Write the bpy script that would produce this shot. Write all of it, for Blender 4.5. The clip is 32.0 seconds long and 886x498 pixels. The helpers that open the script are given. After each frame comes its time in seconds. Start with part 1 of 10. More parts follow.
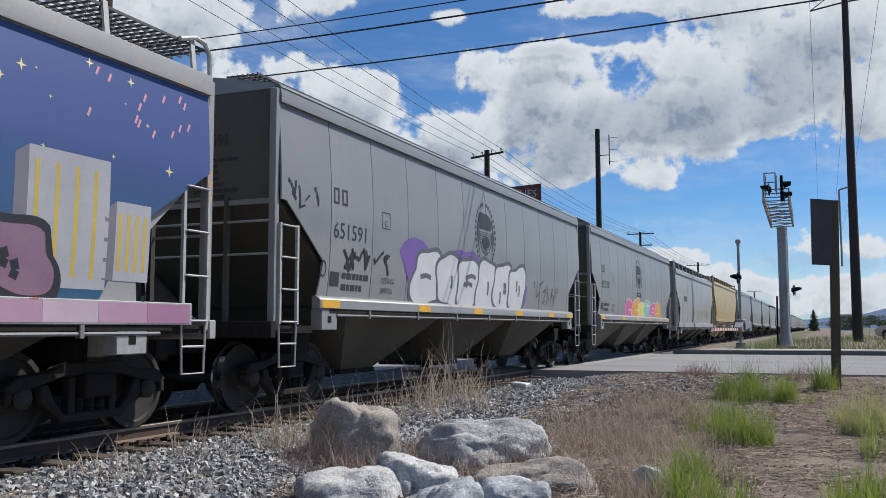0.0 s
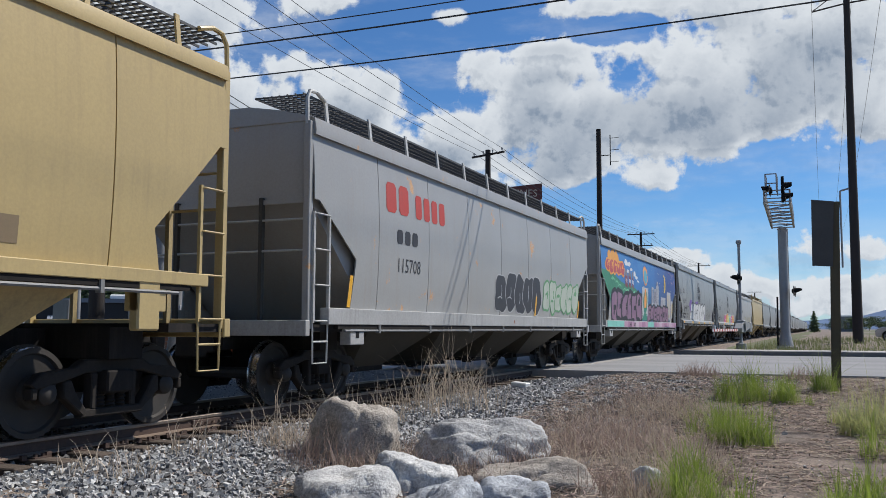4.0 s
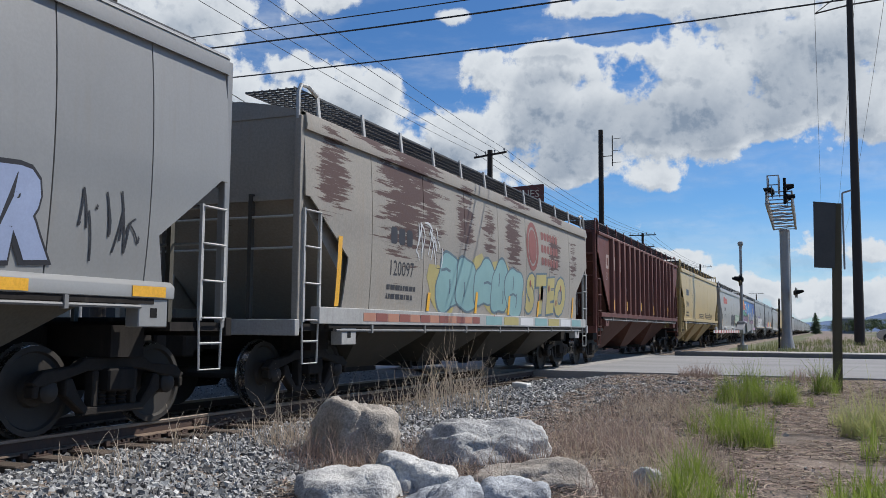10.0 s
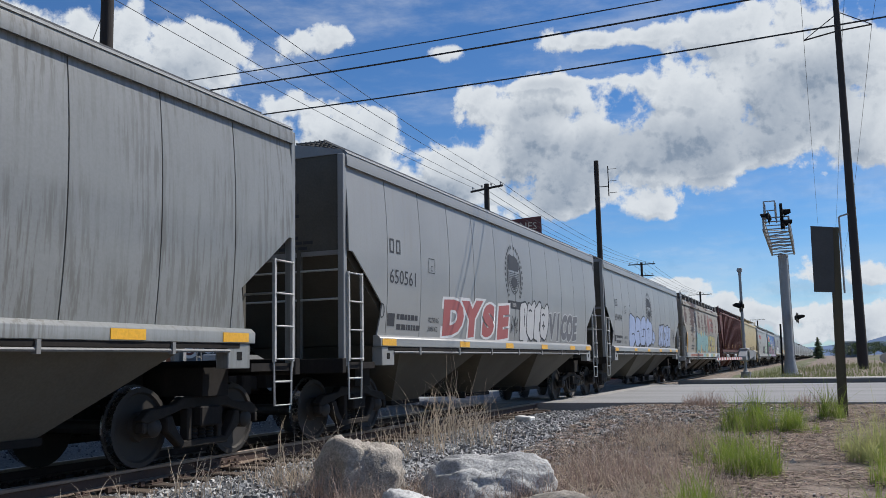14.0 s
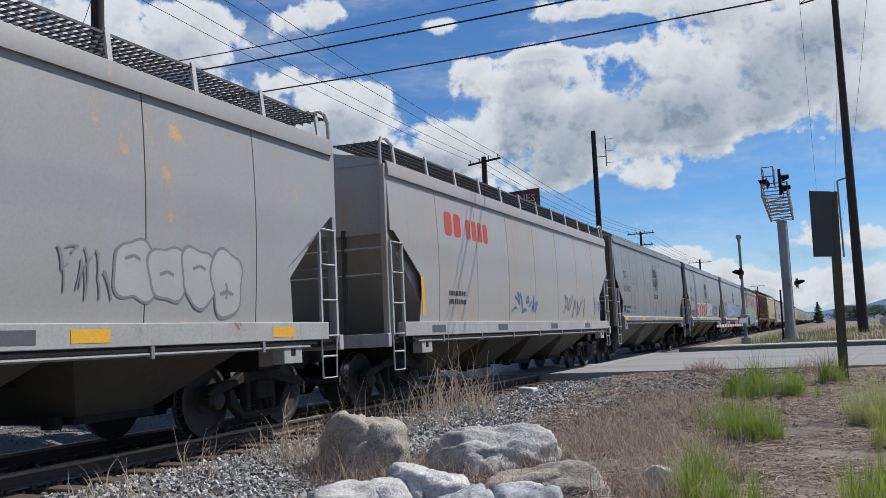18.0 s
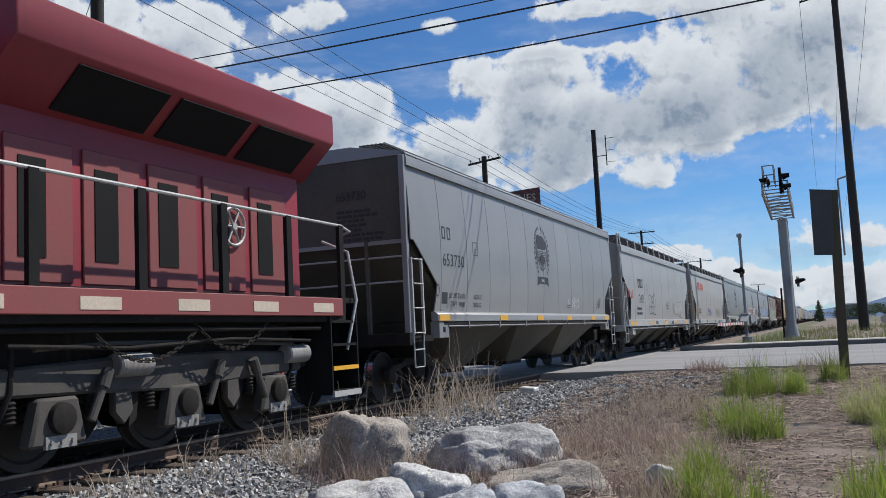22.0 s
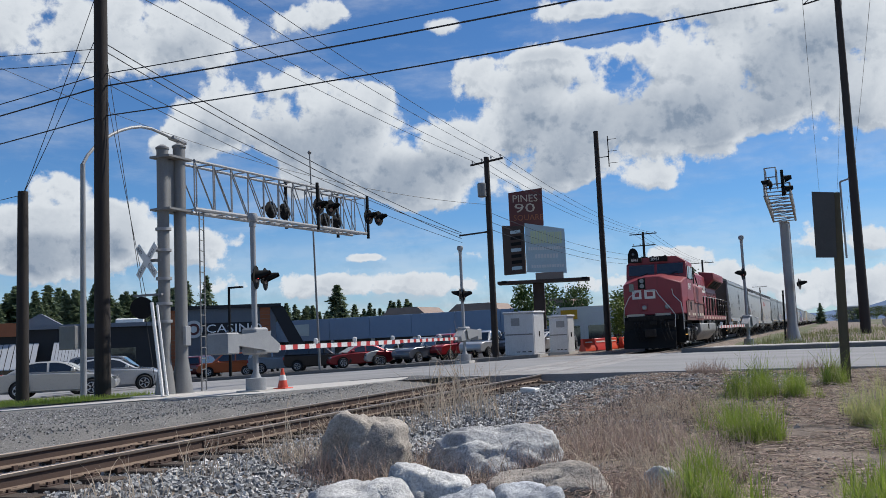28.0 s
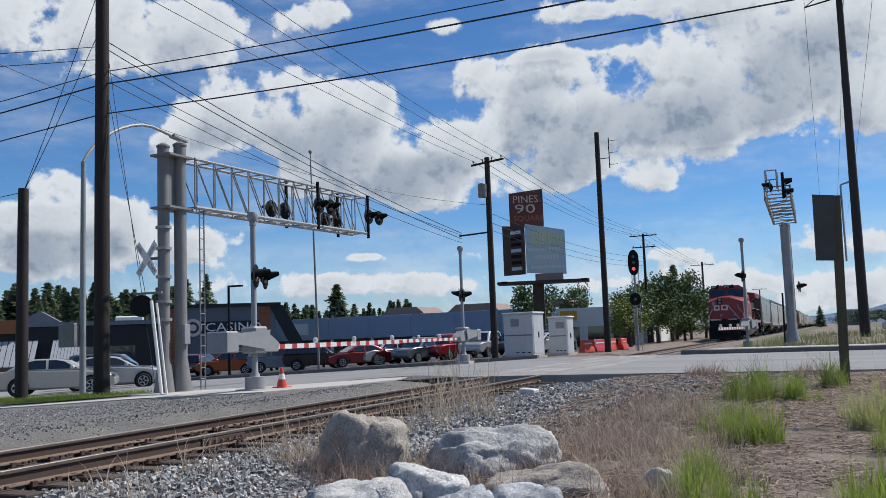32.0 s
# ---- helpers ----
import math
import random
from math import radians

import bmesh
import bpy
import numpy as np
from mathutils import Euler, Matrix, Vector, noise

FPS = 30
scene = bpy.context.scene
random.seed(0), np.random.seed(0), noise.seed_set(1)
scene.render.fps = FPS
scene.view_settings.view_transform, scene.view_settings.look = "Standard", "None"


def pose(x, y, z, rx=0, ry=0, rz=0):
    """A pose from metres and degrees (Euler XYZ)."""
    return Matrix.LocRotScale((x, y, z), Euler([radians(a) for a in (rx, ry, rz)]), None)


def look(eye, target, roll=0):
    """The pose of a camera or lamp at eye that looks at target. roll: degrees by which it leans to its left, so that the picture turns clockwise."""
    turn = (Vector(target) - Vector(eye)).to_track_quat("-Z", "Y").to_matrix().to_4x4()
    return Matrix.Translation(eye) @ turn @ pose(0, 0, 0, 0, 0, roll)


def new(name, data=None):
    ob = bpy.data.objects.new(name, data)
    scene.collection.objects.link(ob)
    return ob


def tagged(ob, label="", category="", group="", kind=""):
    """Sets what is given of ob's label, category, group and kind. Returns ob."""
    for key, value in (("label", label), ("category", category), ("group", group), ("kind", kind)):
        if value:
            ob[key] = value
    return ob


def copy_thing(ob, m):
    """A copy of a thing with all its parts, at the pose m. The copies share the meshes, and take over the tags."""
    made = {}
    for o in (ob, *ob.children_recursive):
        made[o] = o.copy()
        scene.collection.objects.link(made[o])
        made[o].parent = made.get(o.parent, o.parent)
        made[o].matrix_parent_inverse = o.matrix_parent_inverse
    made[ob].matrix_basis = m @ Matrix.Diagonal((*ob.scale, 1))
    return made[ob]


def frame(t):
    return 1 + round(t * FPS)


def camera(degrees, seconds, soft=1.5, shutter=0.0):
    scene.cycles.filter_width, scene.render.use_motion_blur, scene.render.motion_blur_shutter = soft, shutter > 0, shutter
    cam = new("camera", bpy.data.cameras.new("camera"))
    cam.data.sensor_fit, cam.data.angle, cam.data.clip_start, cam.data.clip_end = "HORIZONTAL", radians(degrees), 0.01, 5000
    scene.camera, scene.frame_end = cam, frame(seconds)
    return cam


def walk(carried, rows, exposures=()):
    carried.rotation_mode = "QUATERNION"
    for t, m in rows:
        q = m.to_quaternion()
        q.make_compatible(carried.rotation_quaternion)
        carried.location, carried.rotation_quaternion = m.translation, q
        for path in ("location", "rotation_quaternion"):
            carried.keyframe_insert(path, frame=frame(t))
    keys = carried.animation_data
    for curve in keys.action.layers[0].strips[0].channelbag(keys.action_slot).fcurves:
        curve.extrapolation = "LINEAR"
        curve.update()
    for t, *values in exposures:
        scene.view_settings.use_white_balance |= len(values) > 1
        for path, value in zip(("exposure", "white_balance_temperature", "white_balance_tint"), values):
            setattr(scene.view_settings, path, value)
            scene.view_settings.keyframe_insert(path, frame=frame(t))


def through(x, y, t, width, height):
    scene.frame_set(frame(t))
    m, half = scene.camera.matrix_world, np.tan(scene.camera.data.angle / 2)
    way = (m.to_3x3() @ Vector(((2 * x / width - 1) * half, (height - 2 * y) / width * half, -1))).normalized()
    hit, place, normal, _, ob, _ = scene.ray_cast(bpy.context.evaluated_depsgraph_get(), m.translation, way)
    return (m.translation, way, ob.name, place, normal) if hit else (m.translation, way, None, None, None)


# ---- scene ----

# ---- camera: stands still at the trackside and turns ----
EYE = (0.0, 0.0, 1.11)
cam = camera(52.79, 32.0, soft=0.8)
TURNS = [
    (0.0, 22.87, 5.12, 0.15),
    (0.5, 22.85, 5.12, -0.15),
    (1.0, 22.87, 5.05, -0.07),
    (1.5, 22.86, 5.13, -0.21),
    (2.0, 22.87, 4.99, -0.22),
    (2.5, 22.87, 5.05, -0.08),
    (3.0, 22.88, 5.05, -0.16),
    (3.5, 22.88, 5.09, -0.14),
    (5.5, 22.91, 5.03, -0.01),
    (6.0, 22.91, 5.13, 0.08),
    (6.5, 22.92, 5.09, -0.12),
    (7.0, 22.94, 5.08, 0.00),
    (7.5, 22.93, 5.11, -0.04),
    (8.0, 22.92, 5.02, -0.27),
    (8.5, 22.95, 5.08, 0.04),
    (9.0, 22.94, 5.06, 0.04),
    (9.5, 22.94, 5.09, 0.02),
    (10.0, 22.96, 5.08, -0.40),
    (10.5, 22.97, 5.06, -0.17),
    (11.0, 22.99, 5.07, -0.07),
    (11.5, 22.94, 5.02, -0.07),
    (12.0, 22.88, 5.49, 0.08),
    (12.5, 22.91, 7.04, 0.17),
    (13.0, 22.96, 7.17, 0.33),
    (13.5, 22.88, 7.47, 0.39),
    (14.0, 23.06, 7.31, 1.19),
    (14.5, 23.35, 6.67, 2.57),
    (15.0, 23.19, 6.00, 2.80),
    (15.5, 23.13, 5.77, 2.73),
    (17.5, 23.18, 5.66, 2.82),
    (18.0, 23.17, 5.66, 2.63),
    (18.5, 23.17, 5.68, 2.75),
    (19.0, 23.21, 5.67, 2.93),
    (19.5, 23.22, 5.69, 2.90),
    (20.0, 23.20, 5.68, 2.69),
    (20.5, 23.21, 5.59, 2.60),
    (21.0, 23.22, 5.68, 2.74),
    (21.5, 23.21, 5.68, 2.72),
    (22.0, 23.23, 5.65, 2.85),
    (22.5, 23.23, 5.66, 2.62),
    (23.0, 23.24, 5.64, 2.65),
    (23.5, 23.24, 5.65, 2.29),
    (24.0, 23.27, 5.62, 2.48),
    (24.5, 23.26, 5.65, 2.53),
    (25.0, 23.29, 5.64, 2.54),
    (25.5, 23.28, 5.67, 2.51),
    (27.5, 23.31, 5.68, 2.52),
    (28.0, 23.30, 5.67, 2.50),
    (28.5, 23.31, 5.70, 2.52),
    (29.0, 23.30, 5.70, 2.50),
    (29.5, 23.31, 5.70, 2.49),
    (30.0, 23.31, 5.70, 2.48),
    (30.5, 23.30, 5.70, 2.49),
    (31.0, 23.31, 5.71, 2.49),
    (31.5, 23.31, 5.68, 2.46),
    (32.0, 23.26, 5.68, 2.09),
]
walk(cam, [(t, pose(*EYE, 90 + pitch, roll, yaw)) for t, yaw, pitch, roll in TURNS], exposures=[(0.0, 0.0), (32.0, 0.0)])

# ---- world, sun ----
SUN_WAY = Vector((0.44, 0.46, 0.77)).normalized()
world = bpy.data.worlds.new("sky")
scene.world = world
world.use_nodes = True


def math_node(tree, op, a, b=None, c=None, clamp=False):
    n = tree.nodes.new("ShaderNodeMath")
    n.operation, n.use_clamp = op, clamp
    for i, v in enumerate((a, b, c)):
        if v is None:
            continue
        if isinstance(v, (int, float)):
            n.inputs[i].default_value = v
        else:
            tree.links.new(v, n.inputs[i])
    return n.outputs[0]


def ramp(tree, fac, a, b):
    """A smooth step of fac from a to b."""
    n = tree.nodes.new("ShaderNodeMapRange")
    n.interpolation_type = "SMOOTHSTEP"
    n.inputs["From Min"].default_value, n.inputs["From Max"].default_value = a, b
    tree.links.new(fac, n.inputs["Value"])
    return n.outputs["Result"]


def noise_at(tree, vec, scale, detail=5.0, rough=0.55, lac=2.0):
    n = tree.nodes.new("ShaderNodeTexNoise")
    n.inputs["Scale"].default_value, n.inputs["Detail"].default_value = scale, detail
    n.inputs["Roughness"].default_value, n.inputs["Lacunarity"].default_value = rough, lac
    if vec is not None:
        tree.links.new(vec, n.inputs["Vector"])
    return n.outputs["Fac"]


def cloud_group():
    """Density of the cumulus field, from azimuth and height in degrees."""
    g = bpy.data.node_groups.new("cloud_field", "ShaderNodeTree")
    g.interface.new_socket("Vector", in_out="INPUT", socket_type="NodeSocketVector")
    g.interface.new_socket("Density", in_out="OUTPUT", socket_type="NodeSocketFloat")
    g.interface.new_socket("Depth", in_out="OUTPUT", socket_type="NodeSocketFloat")
    gi, go = g.nodes.new("NodeGroupInput"), g.nodes.new("NodeGroupOutput")
    sep = g.nodes.new("ShaderNodeSeparateXYZ")
    g.links.new(gi.outputs[0], sep.inputs[0])
    total = [None]

    def blob(az, el, ra, re, w):
        dx = math_node(g, "DIVIDE", math_node(g, "SUBTRACT", sep.outputs[0], az), ra)
        dy = math_node(g, "DIVIDE", math_node(g, "SUBTRACT", sep.outputs[1], el), re)
        d2 = math_node(g, "ADD", math_node(g, "MULTIPLY", dx, dx), math_node(g, "MULTIPLY", dy, dy))
        v = math_node(g, "MULTIPLY", math_node(g, "POWER", 2.718, math_node(g, "MULTIPLY", d2, -0.75)), w)
        total[0] = v if total[0] is None else math_node(g, "ADD", total[0], v)

    blob(46.6, 19.1, 6.6, 2.14, 1.15)
    blob(38.6, 19.5, 3.6, 1.79, 1.0)
    blob(30.7, 20.5, 2.1, 0.97, 0.9)
    blob(33.1, 15.1, 3.5, 1.79, 1.2)
    blob(27.9, 15.4, 2.6, 1.45, 1.05)
    blob(36.8, 13.5, 2.9, 1.45, 1.0)
    blob(39.8, 12.2, 2.1, 0.90, 0.9)
    blob(29.9, 12.8, 4.1, 1.66, 1.15)
    blob(24.6, 12.2, 2.1, 1.24, 1.1)
    blob(22.0, 11.5, 2.3, 1.59, 1.15)
    blob(27.0, 10.5, 2.4, 1.17, 1.0)
    blob(30.0, 10.1, 3.5, 0.90, 0.9)
    blob(23.8, 9.0, 2.8, 0.90, 0.95)
    blob(19.0, 16.4, 3.3, 1.31, 0.95)
    blob(14.2, 17.2, 4.3, 0.62, 0.8)
    blob(12.9, 13.9, 4.0, 2.42, 1.35)
    blob(9.6, 15.1, 2.5, 1.66, 1.1)
    blob(6.9, 12.2, 3.3, 1.45, 1.1)
    blob(16.6, 12.6, 2.9, 1.90, 1.45)
    blob(14.6, 10.3, 3.8, 1.17, 1.0)
    blob(4.3, 13.3, 2.4, 1.45, 0.95)
    blob(-1.8, 16.6, 3.8, 3.28, 1.1)
    blob(1.4, 15.0, 2.9, 2.14, 0.95)
    blob(-3.2, 12.0, 2.2, 1.90, 0.9)
    blob(9.3, 9.4, 1.3, 0.76, 0.9)
    blob(45.7, 6.5, 3.3, 1.73, 1.2)
    blob(43.4, 8.1, 1.7, 0.90, 1.0)
    blob(38.8, 6.1, 2.9, 1.04, 1.0)
    blob(48.1, 7.7, 2.4, 0.97, 0.95)
    blob(47.0, 10.3, 2.6, 0.90, 0.85)
    blob(48.4, 6.1, 2.4, 1.17, 1.1)
    blob(27.9, 5.3, 1.4, 0.31, 0.85)
    blob(21.2, 5.3, 1.4, 0.52, 0.95)
    blob(31.9, 3.7, 5.9, 0.83, 0.85)
    blob(-1.4, 4.7, 3.1, 0.83, 0.95)
    blob(-1.8, 2.5, 2.6, 0.76, 1.0)
    blob(-0.2, 1.2, 3.8, 0.69, 1.05)
    blob(6.7, 3.7, 1.9, 0.83, 1.0)
    blob(8.8, 4.7, 2.1, 0.45, 0.85)
    blob(3.6, 2.5, 2.4, 0.62, 0.95)
    blob(11.8, 19.9, 4.3, 0.52, 0.9)
    blob(22.4, 19.8, 1.2, 0.62, 0.9)
    blob(11.8, 3.0, 4.1, 0.69, 0.7)
    blob(2.6, 17.4, 4.6, 3.2, 0.75)
    blob(4.8, 19.8, 3.2, 1.3, 0.6)
    blob(23.3, 3.4, 3.8, 0.76, 0.75)
    # the sky outside the view: scattered cumulus of the same kind
    far = math_node(g, "MULTIPLY", ramp(g, noise_at(g, gi.outputs[0], 0.045, 2.0), 0.55, 0.8), 0.95)
    away = math_node(g, "MAXIMUM", ramp(g, math_node(g, "ABSOLUTE", math_node(g, "SUBTRACT", sep.outputs[0], 23.0)), 29.0, 36.0), ramp(g, sep.outputs[1], 23.0, 28.0))
    base = math_node(g, "MAXIMUM", math_node(g, "MINIMUM", total[0], 1.0), math_node(g, "MULTIPLY", far, away))
    # billows: heaped round cells, bent a little by noise
    bend = g.nodes.new("ShaderNodeTexNoise")
    bend.inputs["Scale"].default_value, bend.inputs["Detail"].default_value = 0.35, 3.0
    g.links.new(gi.outputs[0], bend.inputs["Vector"])
    push = g.nodes.new("ShaderNodeVectorMath")
    push.operation = "MULTIPLY_ADD"
    push.inputs[1].default_value = (2.4, 1.6, 0)
    g.links.new(bend.outputs["Color"], push.inputs[0]), g.links.new(gi.outputs[0], push.inputs[2])
    cell = g.nodes.new("ShaderNodeTexVoronoi")
    cell.voronoi_dimensions, cell.feature, cell.normalize = "2D", "F1", True
    cell.inputs["Scale"].default_value, cell.inputs["Detail"].default_value, cell.inputs["Roughness"].default_value = 0.36, 3.0, 0.45
    g.links.new(push.outputs[0], cell.inputs["Vector"])
    puff = noise_at(g, gi.outputs[0], 0.22, 7.0, 0.5)
    fine = noise_at(g, gi.outputs[0], 0.95, 9.0, 0.66)
    heaps = math_node(g, "MULTIPLY", math_node(g, "SUBTRACT", 0.36, cell.outputs["Distance"]), 1.1)
    ragged = math_node(g, "ADD", math_node(g, "MULTIPLY", math_node(g, "SUBTRACT", puff, 0.5), 2.1), math_node(g, "MULTIPLY", math_node(g, "SUBTRACT", fine, 0.5), 0.85))
    g.links.new(math_node(g, "ADD", base, math_node(g, "ADD", heaps, ragged)), go.inputs[0])
    g.links.new(math_node(g, "ADD", total[0], math_node(g, "MULTIPLY", math_node(g, "SUBTRACT", puff, 0.5), 1.6)), go.inputs[1])
    return g


def build_world():
    t = world.node_tree
    t.nodes.clear()
    out = t.nodes.new("ShaderNodeOutputWorld")
    sky = t.nodes.new("ShaderNodeTexSky")
    sky.sky_type, sky.sun_disc = "NISHITA", False
    sky.sun_elevation, sky.sun_rotation = math.asin(SUN_WAY.z), math.atan2(SUN_WAY.x, SUN_WAY.y)
    sky.altitude, sky.air_density, sky.dust_density, sky.ozone_density = 600.0, 1.0, 0.0, 2.0
    back = t.nodes.new("ShaderNodeBackground")
    back.inputs["Strength"].default_value = 0.080
    tint = t.nodes.new("ShaderNodeMix")
    tint.data_type, tint.blend_type = "RGBA", "MULTIPLY"
    tint.inputs[0].default_value = 1.0
    tint.inputs[7].default_value = (0.58, 0.94, 1.32, 1)
    t.links.new(sky.outputs[0], tint.inputs[6])
    t.links.new(tint.outputs[2], back.inputs["Color"])
    co = t.nodes.new("ShaderNodeTexCoord")
    sep = t.nodes.new("ShaderNodeSeparateXYZ")
    t.links.new(co.outputs["Generated"], sep.inputs[0])
    az = math_node(t, "MULTIPLY", math_node(t, "ARCTAN2", math_node(t, "MULTIPLY", sep.outputs[0], -1.0), sep.outputs[1]), 57.2958)
    el = math_node(t, "MULTIPLY", math_node(t, "ARCSINE", sep.outputs[2]), 57.2958)
    here = t.nodes.new("ShaderNodeCombineXYZ")
    t.links.new(az, here.inputs[0]), t.links.new(el, here.inputs[1])
    group = cloud_group()

    def density(vec):
        n = t.nodes.new("ShaderNodeGroup")
        n.node_tree = group
        t.links.new(vec, n.inputs[0])
        return n.outputs

    def shifted(dx, dy):
        v = t.nodes.new("ShaderNodeVectorMath")
        v.inputs[1].default_value = (dx, dy, 0)
        t.links.new(here.outputs[0], v.inputs[0])
        return v.outputs[0]

    d0, depth = density(here.outputs[0])
    d1 = density(shifted(-0.6, 1.1))[0]
    d2 = density(shifted(-0.22, 0.40))[0]
    over = density(shifted(-0.5, 1.3))[1]
    cover = ramp(t, d0, 0.50, 0.80)
    # thin streaks of high cloud
    flat = t.nodes.new("ShaderNodeMapping")
    flat.inputs["Scale"].default_value = (0.45, 1.6, 1.0)
    flat.inputs["Rotation"].default_value = (0, 0, 0.35)
    t.links.new(here.outputs[0], flat.inputs["Vector"])
    wisps = math_node(t, "MULTIPLY", ramp(t, noise_at(t, flat.outputs[0], 0.17, 8.0, 0.62), 0.42, 0.80), 0.5)
    low = math_node(t, "MULTIPLY", ramp(t, math_node(t, "MULTIPLY", el, -1.0), -8.5, -1.0), math_node(t, "MULTIPLY_ADD", ramp(t, noise_at(t, flat.outputs[0], 0.4, 6.0), 0.35, 0.7), 0.50, 0.32))
    cover = math_node(t, "MAXIMUM", math_node(t, "MAXIMUM", cover, wisps), low)
    # thick cloud is grey underneath and white where it faces the sun
    lit = ramp(t, math_node(t, "SUBTRACT", d2, d0), -0.05, 0.30)
    roll = ramp(t, math_node(t, "SUBTRACT", d1, d0), -0.10, 0.50)
    deep = math_node(t, "MULTIPLY", ramp(t, over, 0.75, 1.7), ramp(t, depth, 0.6, 1.25))
    thick = ramp(t, d0, 0.75, 1.55)
    body = math_node(t, "ADD", math_node(t, "MULTIPLY", deep, 0.46), math_node(t, "MULTIPLY", thick, 0.34))
    inside = math_node(t, "ADD", body, math_node(t, "ADD", math_node(t, "MULTIPLY", roll, 0.16), math_node(t, "MULTIPLY", lit, 0.30)), clamp=True)
    shade = t.nodes.new("ShaderNodeMix")
    shade.data_type = "RGBA"
    shade.inputs[6].default_value, shade.inputs[7].default_value = (0.885, 0.94, 1.0, 1), (0.29, 0.37, 0.49, 1)
    t.links.new(inside, shade.inputs[0])
    cloud = t.nodes.new("ShaderNodeBackground")
    cloud.inputs["Strength"].default_value = 0.80
    t.links.new(shade.outputs[2], cloud.inputs["Color"])
    mix = t.nodes.new("ShaderNodeMixShader")
    t.links.new(cover, mix.inputs[0]), t.links.new(back.outputs[0], mix.inputs[1]), t.links.new(cloud.outputs[0], mix.inputs[2])
    t.links.new(mix.outputs[0], out.inputs[0])


build_world()
sun = new("sun", bpy.data.lights.new("sun", "SUN"))
sun.data.energy, sun.data.angle, sun.data.color = 5.0, radians(0.6), (1.0, 0.96, 0.9)
sun.matrix_world = look(SUN_WAY * 60, (0, 0, 0))

# ---- materials ----
def material(name, base, other=None, rough=0.6, metal=0.0, coarse=1.2, fine=30.0, mix=0.4, grain=0.12, bump=0.12, streak=0.0, dirt=(0.10, 0.085, 0.07), rust=0.0, rust_colour=(0.16, 0.055, 0.03), stretch=(1, 1, 1), spread=0.0, coat=0.0, glow=None, through=0.0):
    """A surface with colour variation at two scales, fine relief, and if asked vertical dirt streaks and rust patches."""
    m = bpy.data.materials.new(name)
    m.use_nodes = True
    t = m.node_tree
    bsdf = t.nodes["Principled BSDF"]
    co = t.nodes.new("ShaderNodeTexCoord")
    info = t.nodes.new("ShaderNodeObjectInfo")
    mapping = t.nodes.new("ShaderNodeMapping")
    mapping.inputs["Scale"].default_value = stretch
    t.links.new(co.outputs["Object"], mapping.inputs["Vector"])
    shift = t.nodes.new("ShaderNodeVectorMath")
    t.links.new(mapping.outputs[0], shift.inputs[0])
    t.links.new(math_node(t, "MULTIPLY", info.outputs["Random"], 37.0), shift.inputs[1])
    vec = shift.outputs[0]
    big, small = noise_at(t, vec, coarse, 6.0, 0.6), noise_at(t, vec, fine, 4.0, 0.65)

    def blend(fac, a, b, kind="MIX"):
        n = t.nodes.new("ShaderNodeMix")
        n.data_type, n.blend_type = "RGBA", kind
        for sock, v in ((n.inputs[0], fac), (n.inputs[6], a), (n.inputs[7], b)):
            if isinstance(v, (tuple, list)):
                sock.default_value = (*v, 1.0)
            elif isinstance(v, (int, float)):
                sock.default_value = v
            else:
                t.links.new(v, sock)
        return n.outputs[2]

    other = other or tuple(c * 0.7 for c in base)
    colour = blend(math_node(t, "MULTIPLY", ramp(t, big, 0.35, 0.68), mix), base, other)
    colour = blend(grain * 2, colour, blend(ramp(t, small, 0.3, 0.7), (0.35, 0.35, 0.35), (1.15, 1.15, 1.15)), "MULTIPLY")
    if spread:
        hsv = t.nodes.new("ShaderNodeHueSaturation")
        t.links.new(colour, hsv.inputs["Color"])
        t.links.new(math_node(t, "MULTIPLY_ADD", info.outputs["Random"], 2 * spread, 1.0 - spread), hsv.inputs["Value"])
        colour = hsv.outputs[0]
    rough_out = math_node(t, "MULTIPLY_ADD", small, 0.25, rough - 0.12, clamp=True)
    if streak:
        flow = t.nodes.new("ShaderNodeMapping")
        flow.inputs["Scale"].default_value = (5.0, 5.0, 0.35)
        t.links.new(vec, flow.inputs["Vector"])
        lines = math_node(t, "MULTIPLY", ramp(t, noise_at(t, flow.outputs[0], 1.6 if streak < 0.7 else 3.0, 6.0, 0.65), 0.46, 0.78 if streak < 0.7 else 0.60), ramp(t, noise_at(t, vec, 0.8, 3.0), 0.3, 0.65))
        colour = blend(math_node(t, "MULTIPLY", lines, streak), colour, dirt)
    if rust:
        patch = ramp(t, math_node(t, "ADD", noise_at(t, vec, 2.3, 8.0, 0.7), math_node(t, "MULTIPLY", noise_at(t, vec, 0.5, 2.0), 0.35)), 0.83 - 0.25 * rust, 0.90 - 0.25 * rust)
        colour = blend(patch, colour, blend(small, rust_colour, tuple(c * 2.2 for c in rust_colour)))
        rough_out = math_node(t, "MAXIMUM", rough_out, math_node(t, "MULTIPLY", patch, 0.85))
    t.links.new(colour, bsdf.inputs["Base Color"])
    t.links.new(rough_out, bsdf.inputs["Roughness"])
    if through:
        thin, both = t.nodes.new("ShaderNodeBsdfTranslucent"), t.nodes.new("ShaderNodeMixShader")
        t.links.new(colour, thin.inputs["Color"])
        both.inputs[0].default_value = through
        t.links.new(bsdf.outputs[0], both.inputs[1]), t.links.new(thin.outputs[0], both.inputs[2])
        t.links.new(both.outputs[0], t.nodes["Material Output"].inputs["Surface"])
    bsdf.inputs["Metallic"].default_value = metal
    bsdf.inputs["Coat Weight"].default_value = coat
